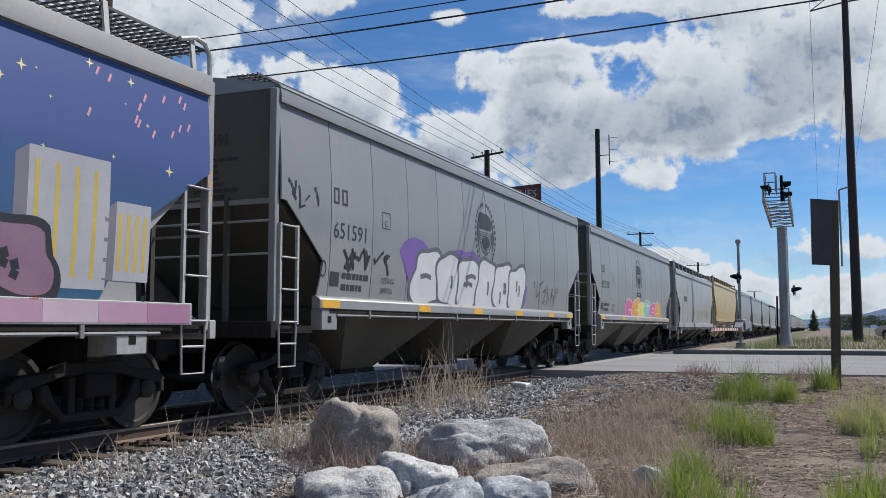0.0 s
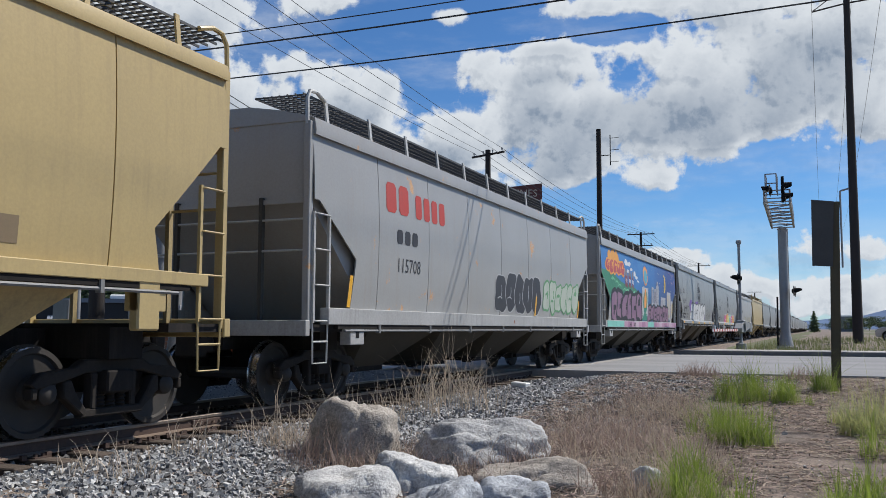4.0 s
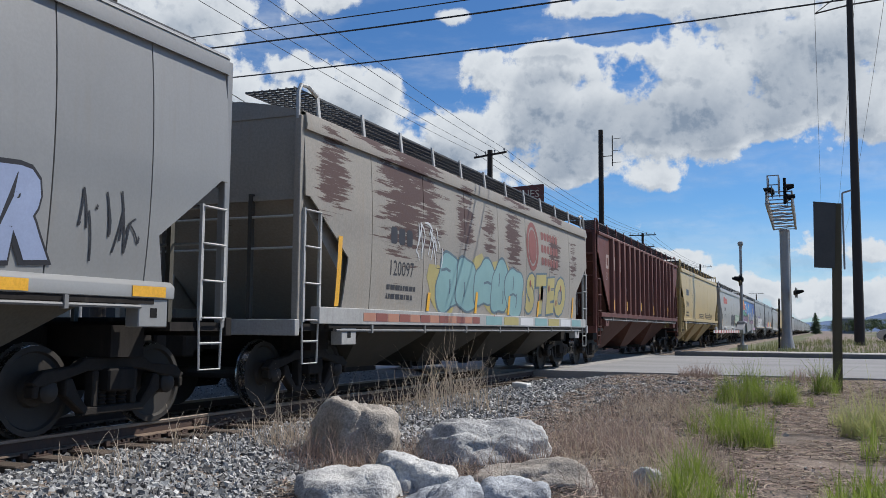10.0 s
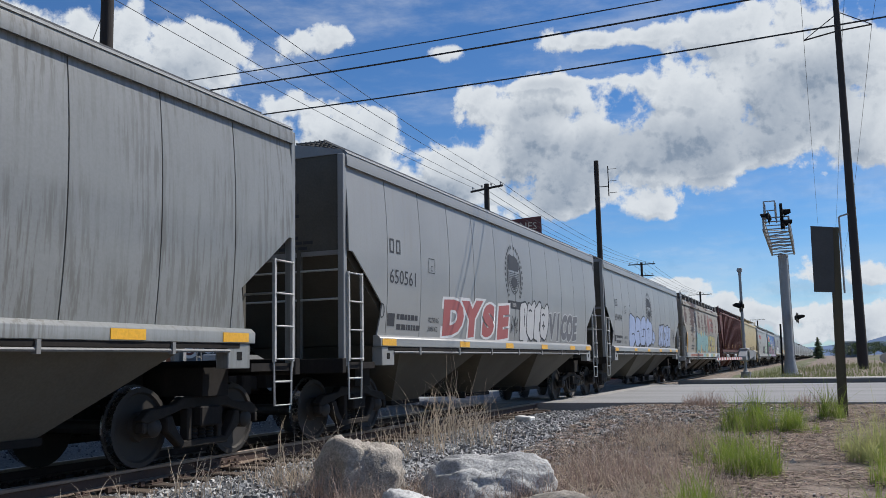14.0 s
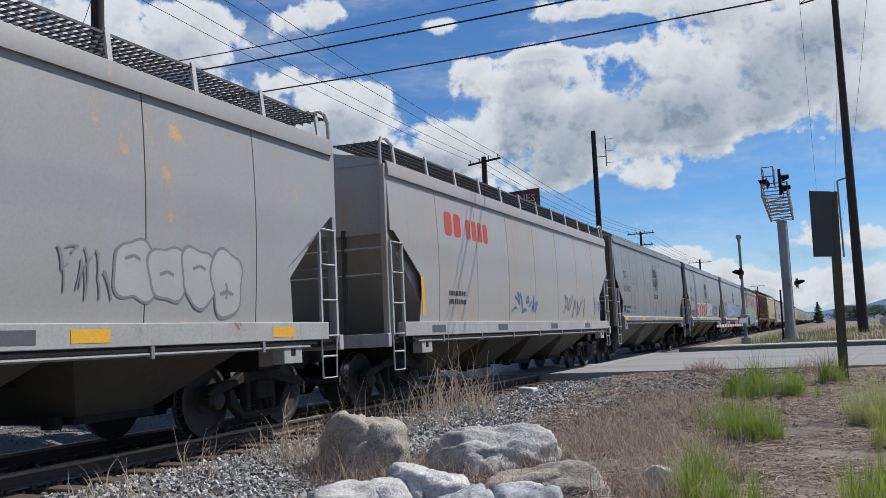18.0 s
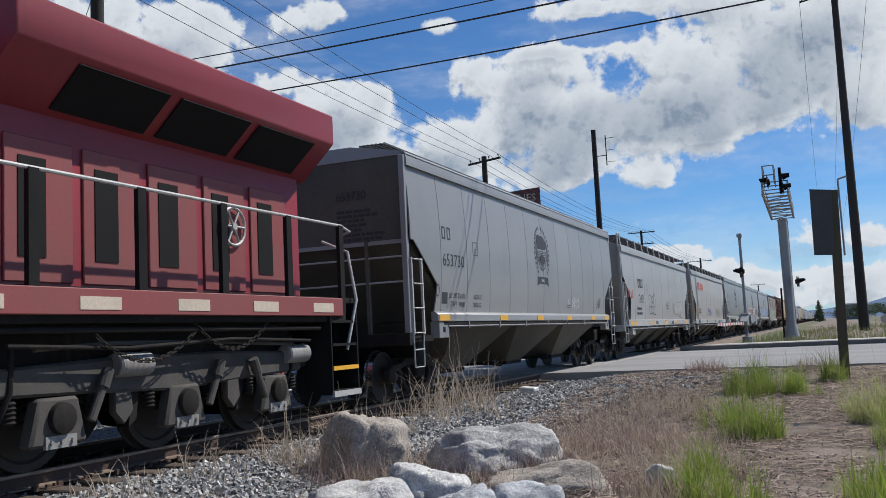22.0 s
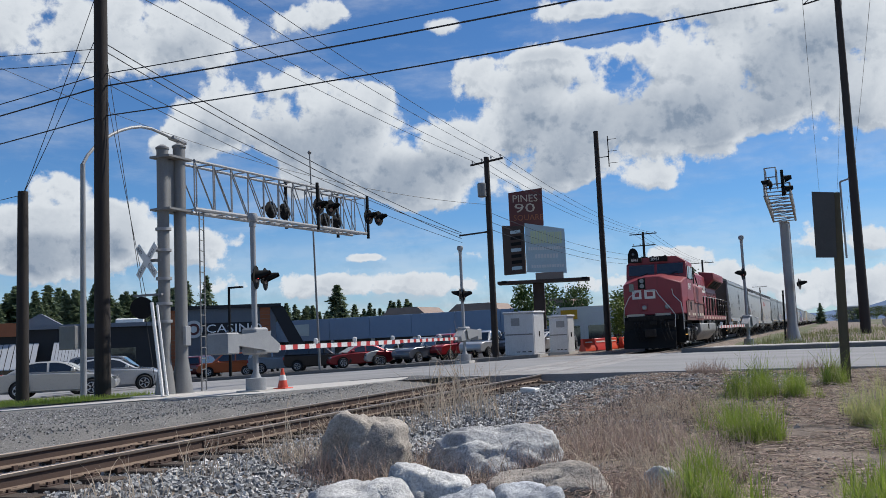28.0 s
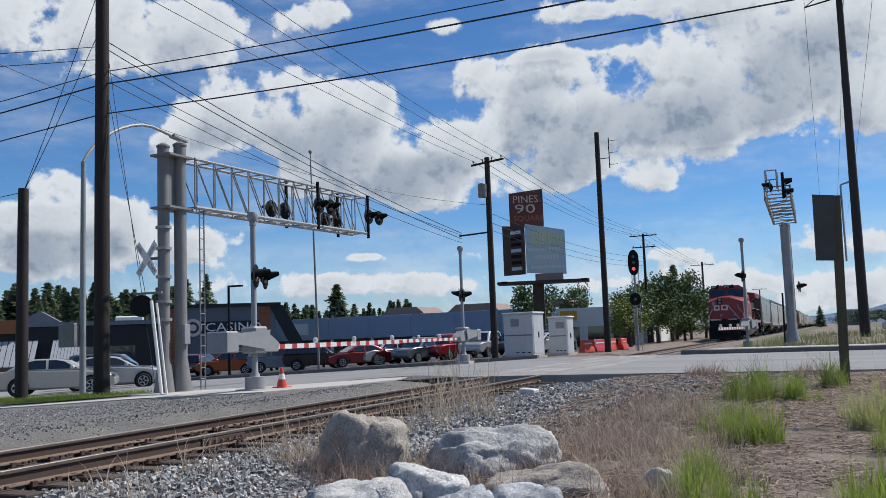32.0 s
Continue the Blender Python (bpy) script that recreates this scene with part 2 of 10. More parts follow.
    if glow:
        bsdf.inputs["Emission Color"].default_value = (*glow[:3], 1)
        bsdf.inputs["Emission Strength"].default_value = glow[3]
    if bump:
        b = t.nodes.new("ShaderNodeBump")
        b.inputs["Strength"].default_value, b.inputs["Distance"].default_value = bump, 0.02
        t.links.new(math_node(t, "ADD", small, math_node(t, "MULTIPLY", big, 0.6)), b.inputs["Height"])
        t.links.new(b.outputs[0], bsdf.inputs["Normal"])
    return m


def stripes_rust(name, base, rust, amount):
    """Old paint that flaked to rust in patches with level scrape marks."""
    m = material(name, base, tuple(c * 0.85 for c in base), rough=0.62, coarse=0.9, fine=26, streak=0.25, dirt=(0.3, 0.2, 0.12))
    t = m.node_tree
    bsdf = t.nodes["Principled BSDF"]
    old = bsdf.inputs["Base Color"].links[0].from_socket
    co = t.nodes.new("ShaderNodeTexCoord")
    sep = t.nodes.new("ShaderNodeSeparateXYZ")
    t.links.new(co.outputs["Object"], sep.inputs[0])
    mp = t.nodes.new("ShaderNodeMapping")
    mp.inputs["Scale"].default_value = (1.0, 0.45, 6.5)
    t.links.new(co.outputs["Object"], mp.inputs[0])
    flakes = noise_at(t, mp.outputs[0], 1.9, 8.0, 0.7)
    # bare patches on the upper half of the side, one or two to a panel
    where = None
    for y, z, ry, rz in ((-4.35, 3.25, 1.75, 1.2), (-1.95, 3.2, 0.62, 0.75), (-0.55, 3.15, 0.5, 0.6), (1.1, 3.1, 0.68, 1.0), (4.5, 3.1, 0.7, 0.6), (-7.1, 3.4, 0.6, 0.8), (6.4, 3.0, 0.5, 0.6), (-4.6, 4.05, 2.6, 0.16), (1.2, 4.05, 1.2, 0.14), (4.6, 4.02, 0.8, 0.12)):
        dy, dz = (math_node(t, "POWER", math_node(t, "ABSOLUTE", math_node(t, "DIVIDE", math_node(t, "SUBTRACT", sep.outputs[i], c), r)), 3.0) for i, c, r in ((1, y, ry), (2, z, rz)))
        v = math_node(t, "POWER", 2.718, math_node(t, "MULTIPLY", math_node(t, "ADD", dy, dz), -1.0))
        where = v if where is None else math_node(t, "MAXIMUM", where, v)
    wide = noise_at(t, co.outputs["Object"], 0.55, 3.0)
    fac = ramp(t, math_node(t, "ADD", math_node(t, "MULTIPLY", where, amount), math_node(t, "ADD", math_node(t, "MULTIPLY", flakes, 1.6), math_node(t, "MULTIPLY", wide, 0.35))), 1.31, 1.40)
    mix = t.nodes.new("ShaderNodeMix")
    mix.data_type = "RGBA"
    t.links.new(fac, mix.inputs[0]), t.links.new(old, mix.inputs[6])
    mix.inputs[7].default_value = (*rust, 1)
    t.links.new(mix.outputs[2], bsdf.inputs["Base Color"])
    return m


def glass(name, tint=(0.02, 0.025, 0.03), rough=0.06):
    m = bpy.data.materials.new(name)
    m.use_nodes = True
    b = m.node_tree.nodes["Principled BSDF"]
    b.inputs["Base Color"].default_value, b.inputs["Roughness"].default_value = (*tint, 1), rough
    b.inputs["Specular IOR Level"].default_value = 0.9
    b.inputs["Coat Weight"].default_value = 0.4
    return m


M = {}
M["hopper_grey"] = material("hopper_grey_paint", (0.260, 0.261, 0.255), (0.216, 0.216, 0.209), rough=0.40, streak=0.4, dirt=(0.22, 0.2, 0.17), coarse=0.7, grain=0.05, bump=0.04, spread=0.05)
M["hopper_dusty"] = material("hopper_dusty_paint", (0.235, 0.241, 0.235), (0.184, 0.189, 0.179), rough=0.40, streak=0.85, dirt=(0.13, 0.125, 0.11), coarse=0.7, grain=0.06, bump=0.04)
M["hopper_white"] = material("hopper_pale_paint", (0.333, 0.329, 0.315), (0.284, 0.276, 0.257), rough=0.40, streak=0.4, dirt=(0.3, 0.24, 0.17), coarse=0.7, grain=0.06, rust=0.12, rust_colour=(0.33, 0.2, 0.11), bump=0.04)
M["hopper_orange_stained"] = material("hopper_stained_paint", (0.350, 0.342, 0.327), (0.368, 0.285, 0.202), rough=0.40, streak=0.6, dirt=(0.42, 0.22, 0.1), coarse=0.6, grain=0.06, bump=0.04)
M["hopper_yellow"] = material("hopper_cream_yellow_paint", (0.460, 0.345, 0.152), (0.396, 0.299, 0.138), rough=0.40, streak=0.45, dirt=(0.26, 0.19, 0.1), coarse=0.7, grain=0.06, bump=0.04)
M["hopper_brown"] = material("hopper_red_brown_paint", (0.125, 0.036, 0.025), (0.085, 0.03, 0.022), rough=0.6, streak=0.4, dirt=(0.05, 0.025, 0.02), coarse=1.0, grain=0.1, bump=0.06)
M["hopper_rusty"] = stripes_rust("hopper_flaked_paint", (0.30, 0.276, 0.238), (0.078, 0.040, 0.031), 0.50)
# grey, pale and brown undersides: colour darkened to stand in for shade
M["lower_grey"] = material("hopper_shaded_underside", (0.12, 0.113, 0.095), (0.06, 0.056, 0.047), rough=0.7, streak=0.6, coarse=0.8, bump=0.06)
M["lower_white"] = material("hopper_pale_shaded_underside", (0.075, 0.071, 0.061), (0.04, 0.038, 0.033), rough=0.65, streak=0.6, coarse=0.8, bump=0.06)
M["lower_yellow"] = material("hopper_yellow_underside", (0.42, 0.32, 0.15), (0.26, 0.2, 0.1), rough=0.6, streak=0.6, coarse=0.8, bump=0.06)
M["lower_brown"] = material("hopper_brown_shaded_underside", (0.085, 0.035, 0.026), (0.05, 0.026, 0.02), rough=0.7, streak=0.5, bump=0.06)
M["sill_white"] = material("sill_pale_paint", (0.40, 0.395, 0.38), (0.28, 0.27, 0.25), rough=0.5, streak=0.5, coarse=1.5, rust=0.1, bump=0.05)
M["reflector_yellow"] = material("reflective_yellow_tape", (0.80, 0.42, 0.03), (0.6, 0.3, 0.03), rough=0.35, mix=0.3)
M["reflector_dark"] = material("faded_dark_tape", (0.10, 0.10, 0.11), rough=0.5)
M["black_paint"] = material("black_paint", (0.012, 0.012, 0.012), (0.02, 0.019, 0.018), rough=0.75, bump=0.05)
M["frame_dark"] = material("grimy_dark_steel", (0.02, 0.018, 0.017), (0.035, 0.03, 0.027), rough=0.85, coarse=3, streak=0.3)
M["cast_steel"] = material("brown_cast_steel", (0.036, 0.031, 0.027), (0.018, 0.016, 0.015), rough=0.8, coarse=4, bump=0.2)
M["wheel"] = material("wheel_steel", (0.042, 0.036, 0.031), (0.022, 0.02, 0.018), rough=0.7, metal=0.15, coarse=5)
M["wheel_tread"] = material("polished_tread_steel", (0.45, 0.44, 0.43), rough=0.25, metal=1.0)
M["galvanised"] = material("galvanised_steel", (0.40, 0.41, 0.42), (0.30, 0.31, 0.32), rough=0.45, metal=0.55, coarse=6, bump=0.05)
M["mast_grey"] = material("grey_painted_mast_steel", (0.20, 0.20, 0.195), (0.15, 0.15, 0.15), rough=0.6, metal=0.0, coarse=2, streak=0.4, bump=0.05)
M["rung"] = material("worn_pale_steel", (0.46, 0.46, 0.44), (0.32, 0.31, 0.29), rough=0.55, metal=0.1, coarse=5)
M["walk_mesh"] = material("walkway_grating_steel", (0.10, 0.10, 0.10), (0.06, 0.06, 0.06), rough=0.6, metal=0.4)
M["stencil"] = material("black_stencil_paint", (0.035, 0.035, 0.04), rough=0.6, bump=0.0)
M["stencil_white"] = material("white_stencil_paint", (0.62, 0.6, 0.57), (0.45, 0.43, 0.4), rough=0.6, bump=0.0)
M["stencil_blue"] = material("blue_stencil_paint", (0.07, 0.10, 0.14), rough=0.6, bump=0.0)
M["stencil_red"] = material("red_stencil_paint", (0.45, 0.05, 0.035), (0.36, 0.06, 0.05), rough=0.6, bump=0.0)

# oily grime hardly shines; the low specular also keeps the undersides dark
for key in ("black_paint", "frame_dark", "cast_steel", "lower_grey", "lower_white", "lower_brown"):
    M[key].node_tree.nodes["Principled BSDF"].inputs["Specular IOR Level"].default_value = 0.15

# ---- mesh tools ----
def box(bm, x0, x1, y0, y1, z0, z1):
    vs = [bm.verts.new((x, y, z)) for z in (z0, z1) for y in (y0, y1) for x in (x0, x1)]
    for f in ((0, 2, 3, 1), (4, 5, 7, 6), (0, 1, 5, 4), (2, 6, 7, 3), (0, 4, 6, 2), (1, 3, 7, 5)):
        bm.faces.new([vs[i] for i in f])
    return bm


def slab(bm, pts, offset):
    """A prism: the loop of 3D points pts, and the same loop moved by offset."""
    off = Vector(offset)
    a = [bm.verts.new(p) for p in pts]
    b = [bm.verts.new(Vector(p) + off) for p in pts]
    n = len(pts)
    bm.faces.new(a[::-1]), bm.faces.new(b)
    for i in range(n):
        bm.faces.new((a[i], a[(i + 1) % n], b[(i + 1) % n], b[i]))
    return bm


def rod(bm, p, q, r, n=8, r2=None):
    p, q = Vector(p), Vector(q)
    way = q - p
    if way.length < 1e-6:
        return bm
    turn = way.to_track_quat("Z", "Y").to_matrix()
    r2 = r if r2 is None else r2
    rings = []
    for c, rr in ((p, r), (q, r2)):
        rings.append([bm.verts.new(c + turn @ Vector((rr * math.cos(2 * math.pi * k / n), rr * math.sin(2 * math.pi * k / n), 0))) for k in range(n)])
    for k in range(n):
        bm.faces.new((rings[0][k], rings[0][(k + 1) % n], rings[1][(k + 1) % n], rings[1][k]))
    bm.faces.new(rings[0][::-1]), bm.faces.new(rings[1])
    return bm


def pipe(bm, pts, r, n=6):
    """A round bar bent along the points."""
    pts = [Vector(p) for p in pts]
    rings = []
    for i, p in enumerate(pts):
        d = (pts[min(i + 1, len(pts) - 1)] - pts[max(i - 1, 0)]).normalized()
        turn = d.to_track_quat("Z", "Y").to_matrix()
        if rings:
            ref = rings[-1][1]
            e = ref - d * ref.dot(d)
            e = e.normalized() if e.length > 1e-5 else turn @ Vector((1, 0, 0))
        else:
            e = turn @ Vector((1, 0, 0))
        f = d.cross(e)
        rings.append(([bm.verts.new(p + (e * math.cos(2 * math.pi * k / n) + f * math.sin(2 * math.pi * k / n)) * r) for k in range(n)], e))
    for (a, _), (b, _) in zip(rings, rings[1:]):
        for k in range(n):
            bm.faces.new((a[k], a[(k + 1) % n], b[(k + 1) % n], b[k]))
    bm.faces.new(rings[0][0][::-1]), bm.faces.new(rings[-1][0])
    return bm


def lathe(bm, profile, axis_from, axis_way, n=20):
    """A turned shape: profile rows (distance along the axis, radius)."""
    c, w = Vector(axis_from), Vector(axis_way).normalized()
    turn = w.to_track_quat("Z", "Y").to_matrix()
    rings = []
    for d, r in profile:
        rings.append([bm.verts.new(c + w * d + turn @ Vector((max(r, 1e-4) * math.cos(2 * math.pi * k / n), max(r, 1e-4) * math.sin(2 * math.pi * k / n), 0))) for k in range(n)])
    for a, b in zip(rings, rings[1:]):
        for k in range(n):
            bm.faces.new((a[k], a[(k + 1) % n], b[(k + 1) % n], b[k]))
    bm.faces.new(rings[0][::-1]), bm.faces.new(rings[-1])
    return bm


def to_mesh(name, bm, mat, bevel=0.0, angle=35):
    bmesh.ops.recalc_face_normals(bm, faces=bm.faces)
    if bevel:
        sharp = [e for e in bm.edges if len(e.link_faces) == 2 and e.calc_face_angle(0) > 0.5]
        bmesh.ops.bevel(bm, geom=sharp, offset=bevel, segments=1, affect="EDGES", clamp_overlap=True)
    me = bpy.data.meshes.new(name)
    bm.to_mesh(me)
    bm.free()
    me.materials.append(mat)
    if angle:
        me.polygons.foreach_set("use_smooth", [True] * len(me.polygons))
        me.set_sharp_from_angle(angle=radians(angle))
    return me


def part(name, bm, mat, parent, label="", bevel=0.0, at=None, angle=35):
    """One mesh object under a thing or a part."""
    ob = new(name, bm if isinstance(bm, bpy.types.Mesh) else to_mesh(name, bm, mat, bevel, angle))
    ob.parent = parent
    if at is not None:
        ob.matrix_basis = at
    if label:
        ob["label"] = label
    return ob


def thing(name, m, label, category, group="", kind=""):
    ob = new(name)
    ob.empty_display_size = 0.3
    ob.matrix_basis = m
    return tagged(ob, label, category, group, kind)


def solid(name, bm, mat, label, category, group="", kind="", m=None, bevel=0.0, angle=35):
    ob = new(name, to_mesh(name, bm, mat, bevel, angle))
    if m is not None:
        ob.matrix_basis = m
    return tagged(ob, label, category, group, kind)


def text_mesh(words, size, mat, depth=0.0, grow=0.0):
    """Letters as a mesh in the xy plane, from the left foot of the first one."""
    cu = bpy.data.curves.new("letters", "FONT")
    cu.body, cu.size, cu.extrude, cu.resolution_u, cu.offset = words, size, depth, 3 if grow else 2, grow
    ob = bpy.data.objects.new("letters", cu)
    me = bpy.data.meshes.new_from_object(ob)
    bpy.data.objects.remove(ob)
    me.materials.clear()
    me.materials.append(mat)
    return me


def sheet(name, loop, z_of, mat, label, category, kind="structure", lift=0.0, step=2.0, thick=0.0):
    """A flat-lying surface inside the loop of (x, y), cut every step metres across and draped on z_of."""
    bm = bmesh.new()
    bm.faces.new([bm.verts.new((x, y, 0)) for x, y in loop])
    xs, ys = [p[0] for p in loop], [p[1] for p in loop]
    for axis, lo, hi in ((0, min(xs), max(xs)), (1, min(ys), max(ys))):
        count = min(60, int((hi - lo) / step))
        for k in range(1, count + 1):
            c = lo + (hi - lo) * k / (count + 1)
            bmesh.ops.bisect_plane(bm, geom=bm.verts[:] + bm.edges[:] + bm.faces[:], plane_co=(c, c, 0), plane_no=(1, 0, 0) if axis == 0 else (0, 1, 0))
    for v in bm.verts:
        v.co.z = z_of(v.co.x, v.co.y) + lift
    if thick:
        ret = bmesh.ops.extrude_face_region(bm, geom=bm.faces[:])
        for v in ret["geom"]:
            if isinstance(v, bmesh.types.BMVert):
                v.co.z -= thick
    return solid(name, bm, mat, label, category, kind=kind)


# ---- ground, roads, rails ----
TRACK_X, NEAR_RAIL, FAR_RAIL = -8.1, -7.345, -8.855


def smooth(a, b, v):
    k = min(1.0, max(0.0, (v - a) / (b - a)))
    return k * k * (3 - 2 * k)


def fall(x):
    """The land drops away behind the track."""
    return 0.0 if x > -12 else max(-1.15, -0.035 * (-12 - x))


def ground_z(x, y):
    side = x - TRACK_X
    if side > 0:
        low = -0.5 + 0.05 * math.sin(x * 0.9 + 1.3) * math.sin(y * 0.55)
        low += (0.44 + 0.0 * x) * smooth(13.0, 23.0, y)
        z = -0.24 + (low + 0.24) * smooth(1.6, 3.9, side)
        if y > 41:
            z = max(z, -0.06) + 0.32 * smooth(44, 62, y) * smooth(4.0, 10.0, side)
    else:
        low = fall(x) - 0.05
        z = -0.24 + (low + 0.24) * smooth(1.5, 2.8, -side)
    if 23.0 < y < 42.0 and x < 60:
        z = min(z, fall(x) - 0.06)
    return z


def road_z(x, y):
    return fall(x)


M["ground"] = material("dirt_and_fine_gravel", (0.30, 0.235, 0.185), (0.15, 0.118, 0.093), rough=0.95, coarse=2.4, fine=38, mix=0.9, grain=0.45, bump=1.0)
M["ballast"] = material("crushed_ballast_bed", (0.26, 0.255, 0.245), (0.15, 0.145, 0.14), rough=0.9, coarse=3, fine=30, mix=0.7, grain=0.4, bump=1.0)
M["gravel_far"] = material("grey_gravel", (0.20, 0.19, 0.175), (0.13, 0.125, 0.115), rough=0.95, coarse=1.0, fine=34, mix=0.6, grain=0.35, bump=1.0)
M["asphalt"] = material("worn_pale_asphalt", (0.27, 0.265, 0.26), (0.19, 0.187, 0.185), rough=0.9, coarse=0.5, fine=60, mix=0.7, grain=0.12, bump=0.25, stretch=(0.25, 1, 1))
M["asphalt_dark"] = material("dark_patched_asphalt", (0.075, 0.075, 0.077), (0.055, 0.055, 0.057), rough=0.9, coarse=0.8, fine=60, mix=0.6, bump=0.3)
M["concrete"] = material("pale_concrete", (0.48, 0.455, 0.42), (0.38, 0.36, 0.33), rough=0.9, coarse=0.8, fine=40, bump=0.2)
M["concrete_worn"] = material("tyre_worn_concrete", (0.33, 0.315, 0.295), (0.22, 0.21, 0.20), rough=0.9, coarse=0.9, fine=40, mix=0.7, bump=0.2, spread=0.12)
# kerb concrete darkened in colour for the shade on its near face
M["kerb"] = material("shade_darkened_kerb", (0.16, 0.155, 0.15), (0.10, 0.10, 0.098), rough=0.9, coarse=1.5, fine=40, bump=0.2)
M["grass_ground"] = material("mown_grass", (0.09, 0.13, 0.035), (0.13, 0.14, 0.05), rough=0.95, coarse=1.2, fine=45, mix=0.8, grain=0.3, bump=1.0)
M["field"] = material("rough_meadow", (0.10, 0.12, 0.045), (0.16, 0.145, 0.085), rough=0.95, coarse=0.25, fine=12, mix=0.9, grain=0.3, bump=1.0)
M["rail_web"] = material("rusty_rail_web", (0.075, 0.045, 0.033), (0.045, 0.029, 0.022), rough=0.85, coarse=2, bump=0.2)
M["rail_foot"] = material("dusty_rail_foot", (0.20, 0.145, 0.105), (0.13, 0.09, 0.065), rough=0.9, coarse=2, bump=0.2)
M["rail_head"] = material("worn_rail_head", (0.26, 0.215, 0.18), (0.17, 0.125, 0.10), rough=0.42, metal=0.75, coarse=3, bump=0.0)
M["sleeper"] = material("weathered_timber_sleeper", (0.095, 0.07, 0.052), (0.055, 0.043, 0.035), rough=0.9, coarse=2.5, fine=40, stretch=(0.2, 1, 1), bump=0.5, spread=0.2)


def build_ground():
    def lines(fine_lo, fine_hi, step, far_lo, far_hi, mid_lo, mid_hi, mid):
        out = set(np.round(np.arange(fine_lo, fine_hi + 1e-6, step), 3)) | set(np.round(np.arange(mid_lo, mid_hi + 1e-6, mid), 3))
        for edge, lim in ((mid_lo, far_lo), (mid_hi, far_hi)):
            v, s = edge, mid
            while abs(v - lim) > s:
                v += s if lim > v else -s
                s *= 1.35
                out.add(round(v, 3))
            out.add(lim)
        return sorted(float(v) for v in out)
    xs = lines(-14.0, 3.0, 0.25, -3000.0, 3000.0, -60.0, 30.0, 2.0)
    ys = lines(3.0, 26.0, 0.3, -300.0, 4500.0, -10.0, 100.0, 2.0)
    rng = random.Random(5)
    verts = []
    for y in ys:
        for x in xs:
            z = ground_z(x, y)
            if -14 < x < 4 and 2 < y < 23:
                z += 0.035 * (noise.noise((x * 1.7, y * 1.7, 3.1))) + 0.012 * rng.uniform(-1, 1)
            verts.append((x, y, z))
    w = len(xs)
    faces = [(j * w + i, j * w + i + 1, (j + 1) * w + i + 1, (j + 1) * w + i) for j in range(len(ys) - 1) for i in range(w - 1)]
    me = bpy.data.meshes.new("ground")
    me.from_pydata(verts, [], faces)
    me.materials.append(M["ground"])
    me.polygons.foreach_set("use_smooth", [True] * len(me.polygons))
    tagged(new("ground", me), "dry dirt ground with fine gravel and dead weeds", "ground", kind="structure")


build_ground()
sheet("road", [(-90, 21.6), (-13.2, 21.6), (-11.2, 23.4), (-7.0, 23.7), (60, 23.5), (60, 41.0), (-12.8, 41.0), (-16, 39.5), (-90, 39.5)], road_z, M["asphalt"], "pale worn asphalt road over the level crossing", "road", lift=-0.005, thick=0.22)
sheet("parking_lot", [(-110, 41.5), (-17.5, 41.5), (-14.5, 120), (-110, 120)], lambda x, y: fall(x), M["asphalt_dark"], "dark asphalt car park of the shops", "parking lot", lift=0.0)
sheet("gravel_verge", [(-26, 6), (-9.9, 6), (-9.9, 22.5), (-11.2, 22.8), (-11.6, 19.5), (-12.2, 17.6), (-15.9, 17.8), (-26, 15.8)], ground_z, M["gravel_far"], "grey gravel verge behind the track", "verge", lift=0.045, step=0.6)
sheet("sidewalk", [(-40, 16.6), (-18.9, 16.3), (-15.9, 17.75), (-12.1, 17.5), (-11.3, 19.6), (-10.9, 22.3), (-11.3, 23.55), (-12.7, 22.1), (-14.4, 21.5), (-18.2, 21.5), (-40, 19.6)], lambda x, y: fall(x), M["concrete"], "pale concrete sidewalk beside the crossing", "sidewalk", lift=0.02, step=0.8, thick=0.2)
sheet("lawn_strip", [(-60, 17.9), (-26, 17.9), (-19.3, 17.7), (-17.9, 19.0), (-18.2, 21.6), (-60, 22.2)], lambda x, y: fall(x), M["grass_ground"], "strip of mown green grass", "lawn", lift=0.05)
sheet("meadow", [(-4.2, 42.5), (300, 42.5), (600, 1500), (-5.5, 1500), (-5.5, 60)], ground_z, M["field"], "rough green and dry meadow beside the railway", "meadow", lift=0.012, step=14)
sheet("asphalt_patch", [(-12.2, 21.9), (-10.4, 22.2), (-9.7, 23.6), (-11.6, 24.8), (-13.3, 23.6)], road_z, M["asphalt_dark"], "dark asphalt patch at the crossing", "road patch", lift=0.004, step=0.8)
sheet("curb", [(-90, 39.5), (-16, 39.5), (-12.8, 41.0), (-12.8, 41.35), (-16.1, 39.85), (-90, 39.85)], road_z, M["kerb"], "concrete kerb along the road, coloured dark for shade", "curb", lift=0.16, step=3, thick=0.3)
sheet("median_island", [(-6.0, 40.2), (60, 39.6), (60, 41.6), (-5.2, 41.8)], road_z, M["kerb"], "long concrete kerb island beside the road", "curb", lift=0.17, step=3, thick=0.3)
sheet("sidewalk", [(-5.2, 41.8), (60, 41.6), (60, 43.4), (-4.6, 43.6)], road_z, M["concrete"], "pale concrete sidewalk behind the kerb island", "sidewalk", lift=0.165, step=3, thick=0.3)


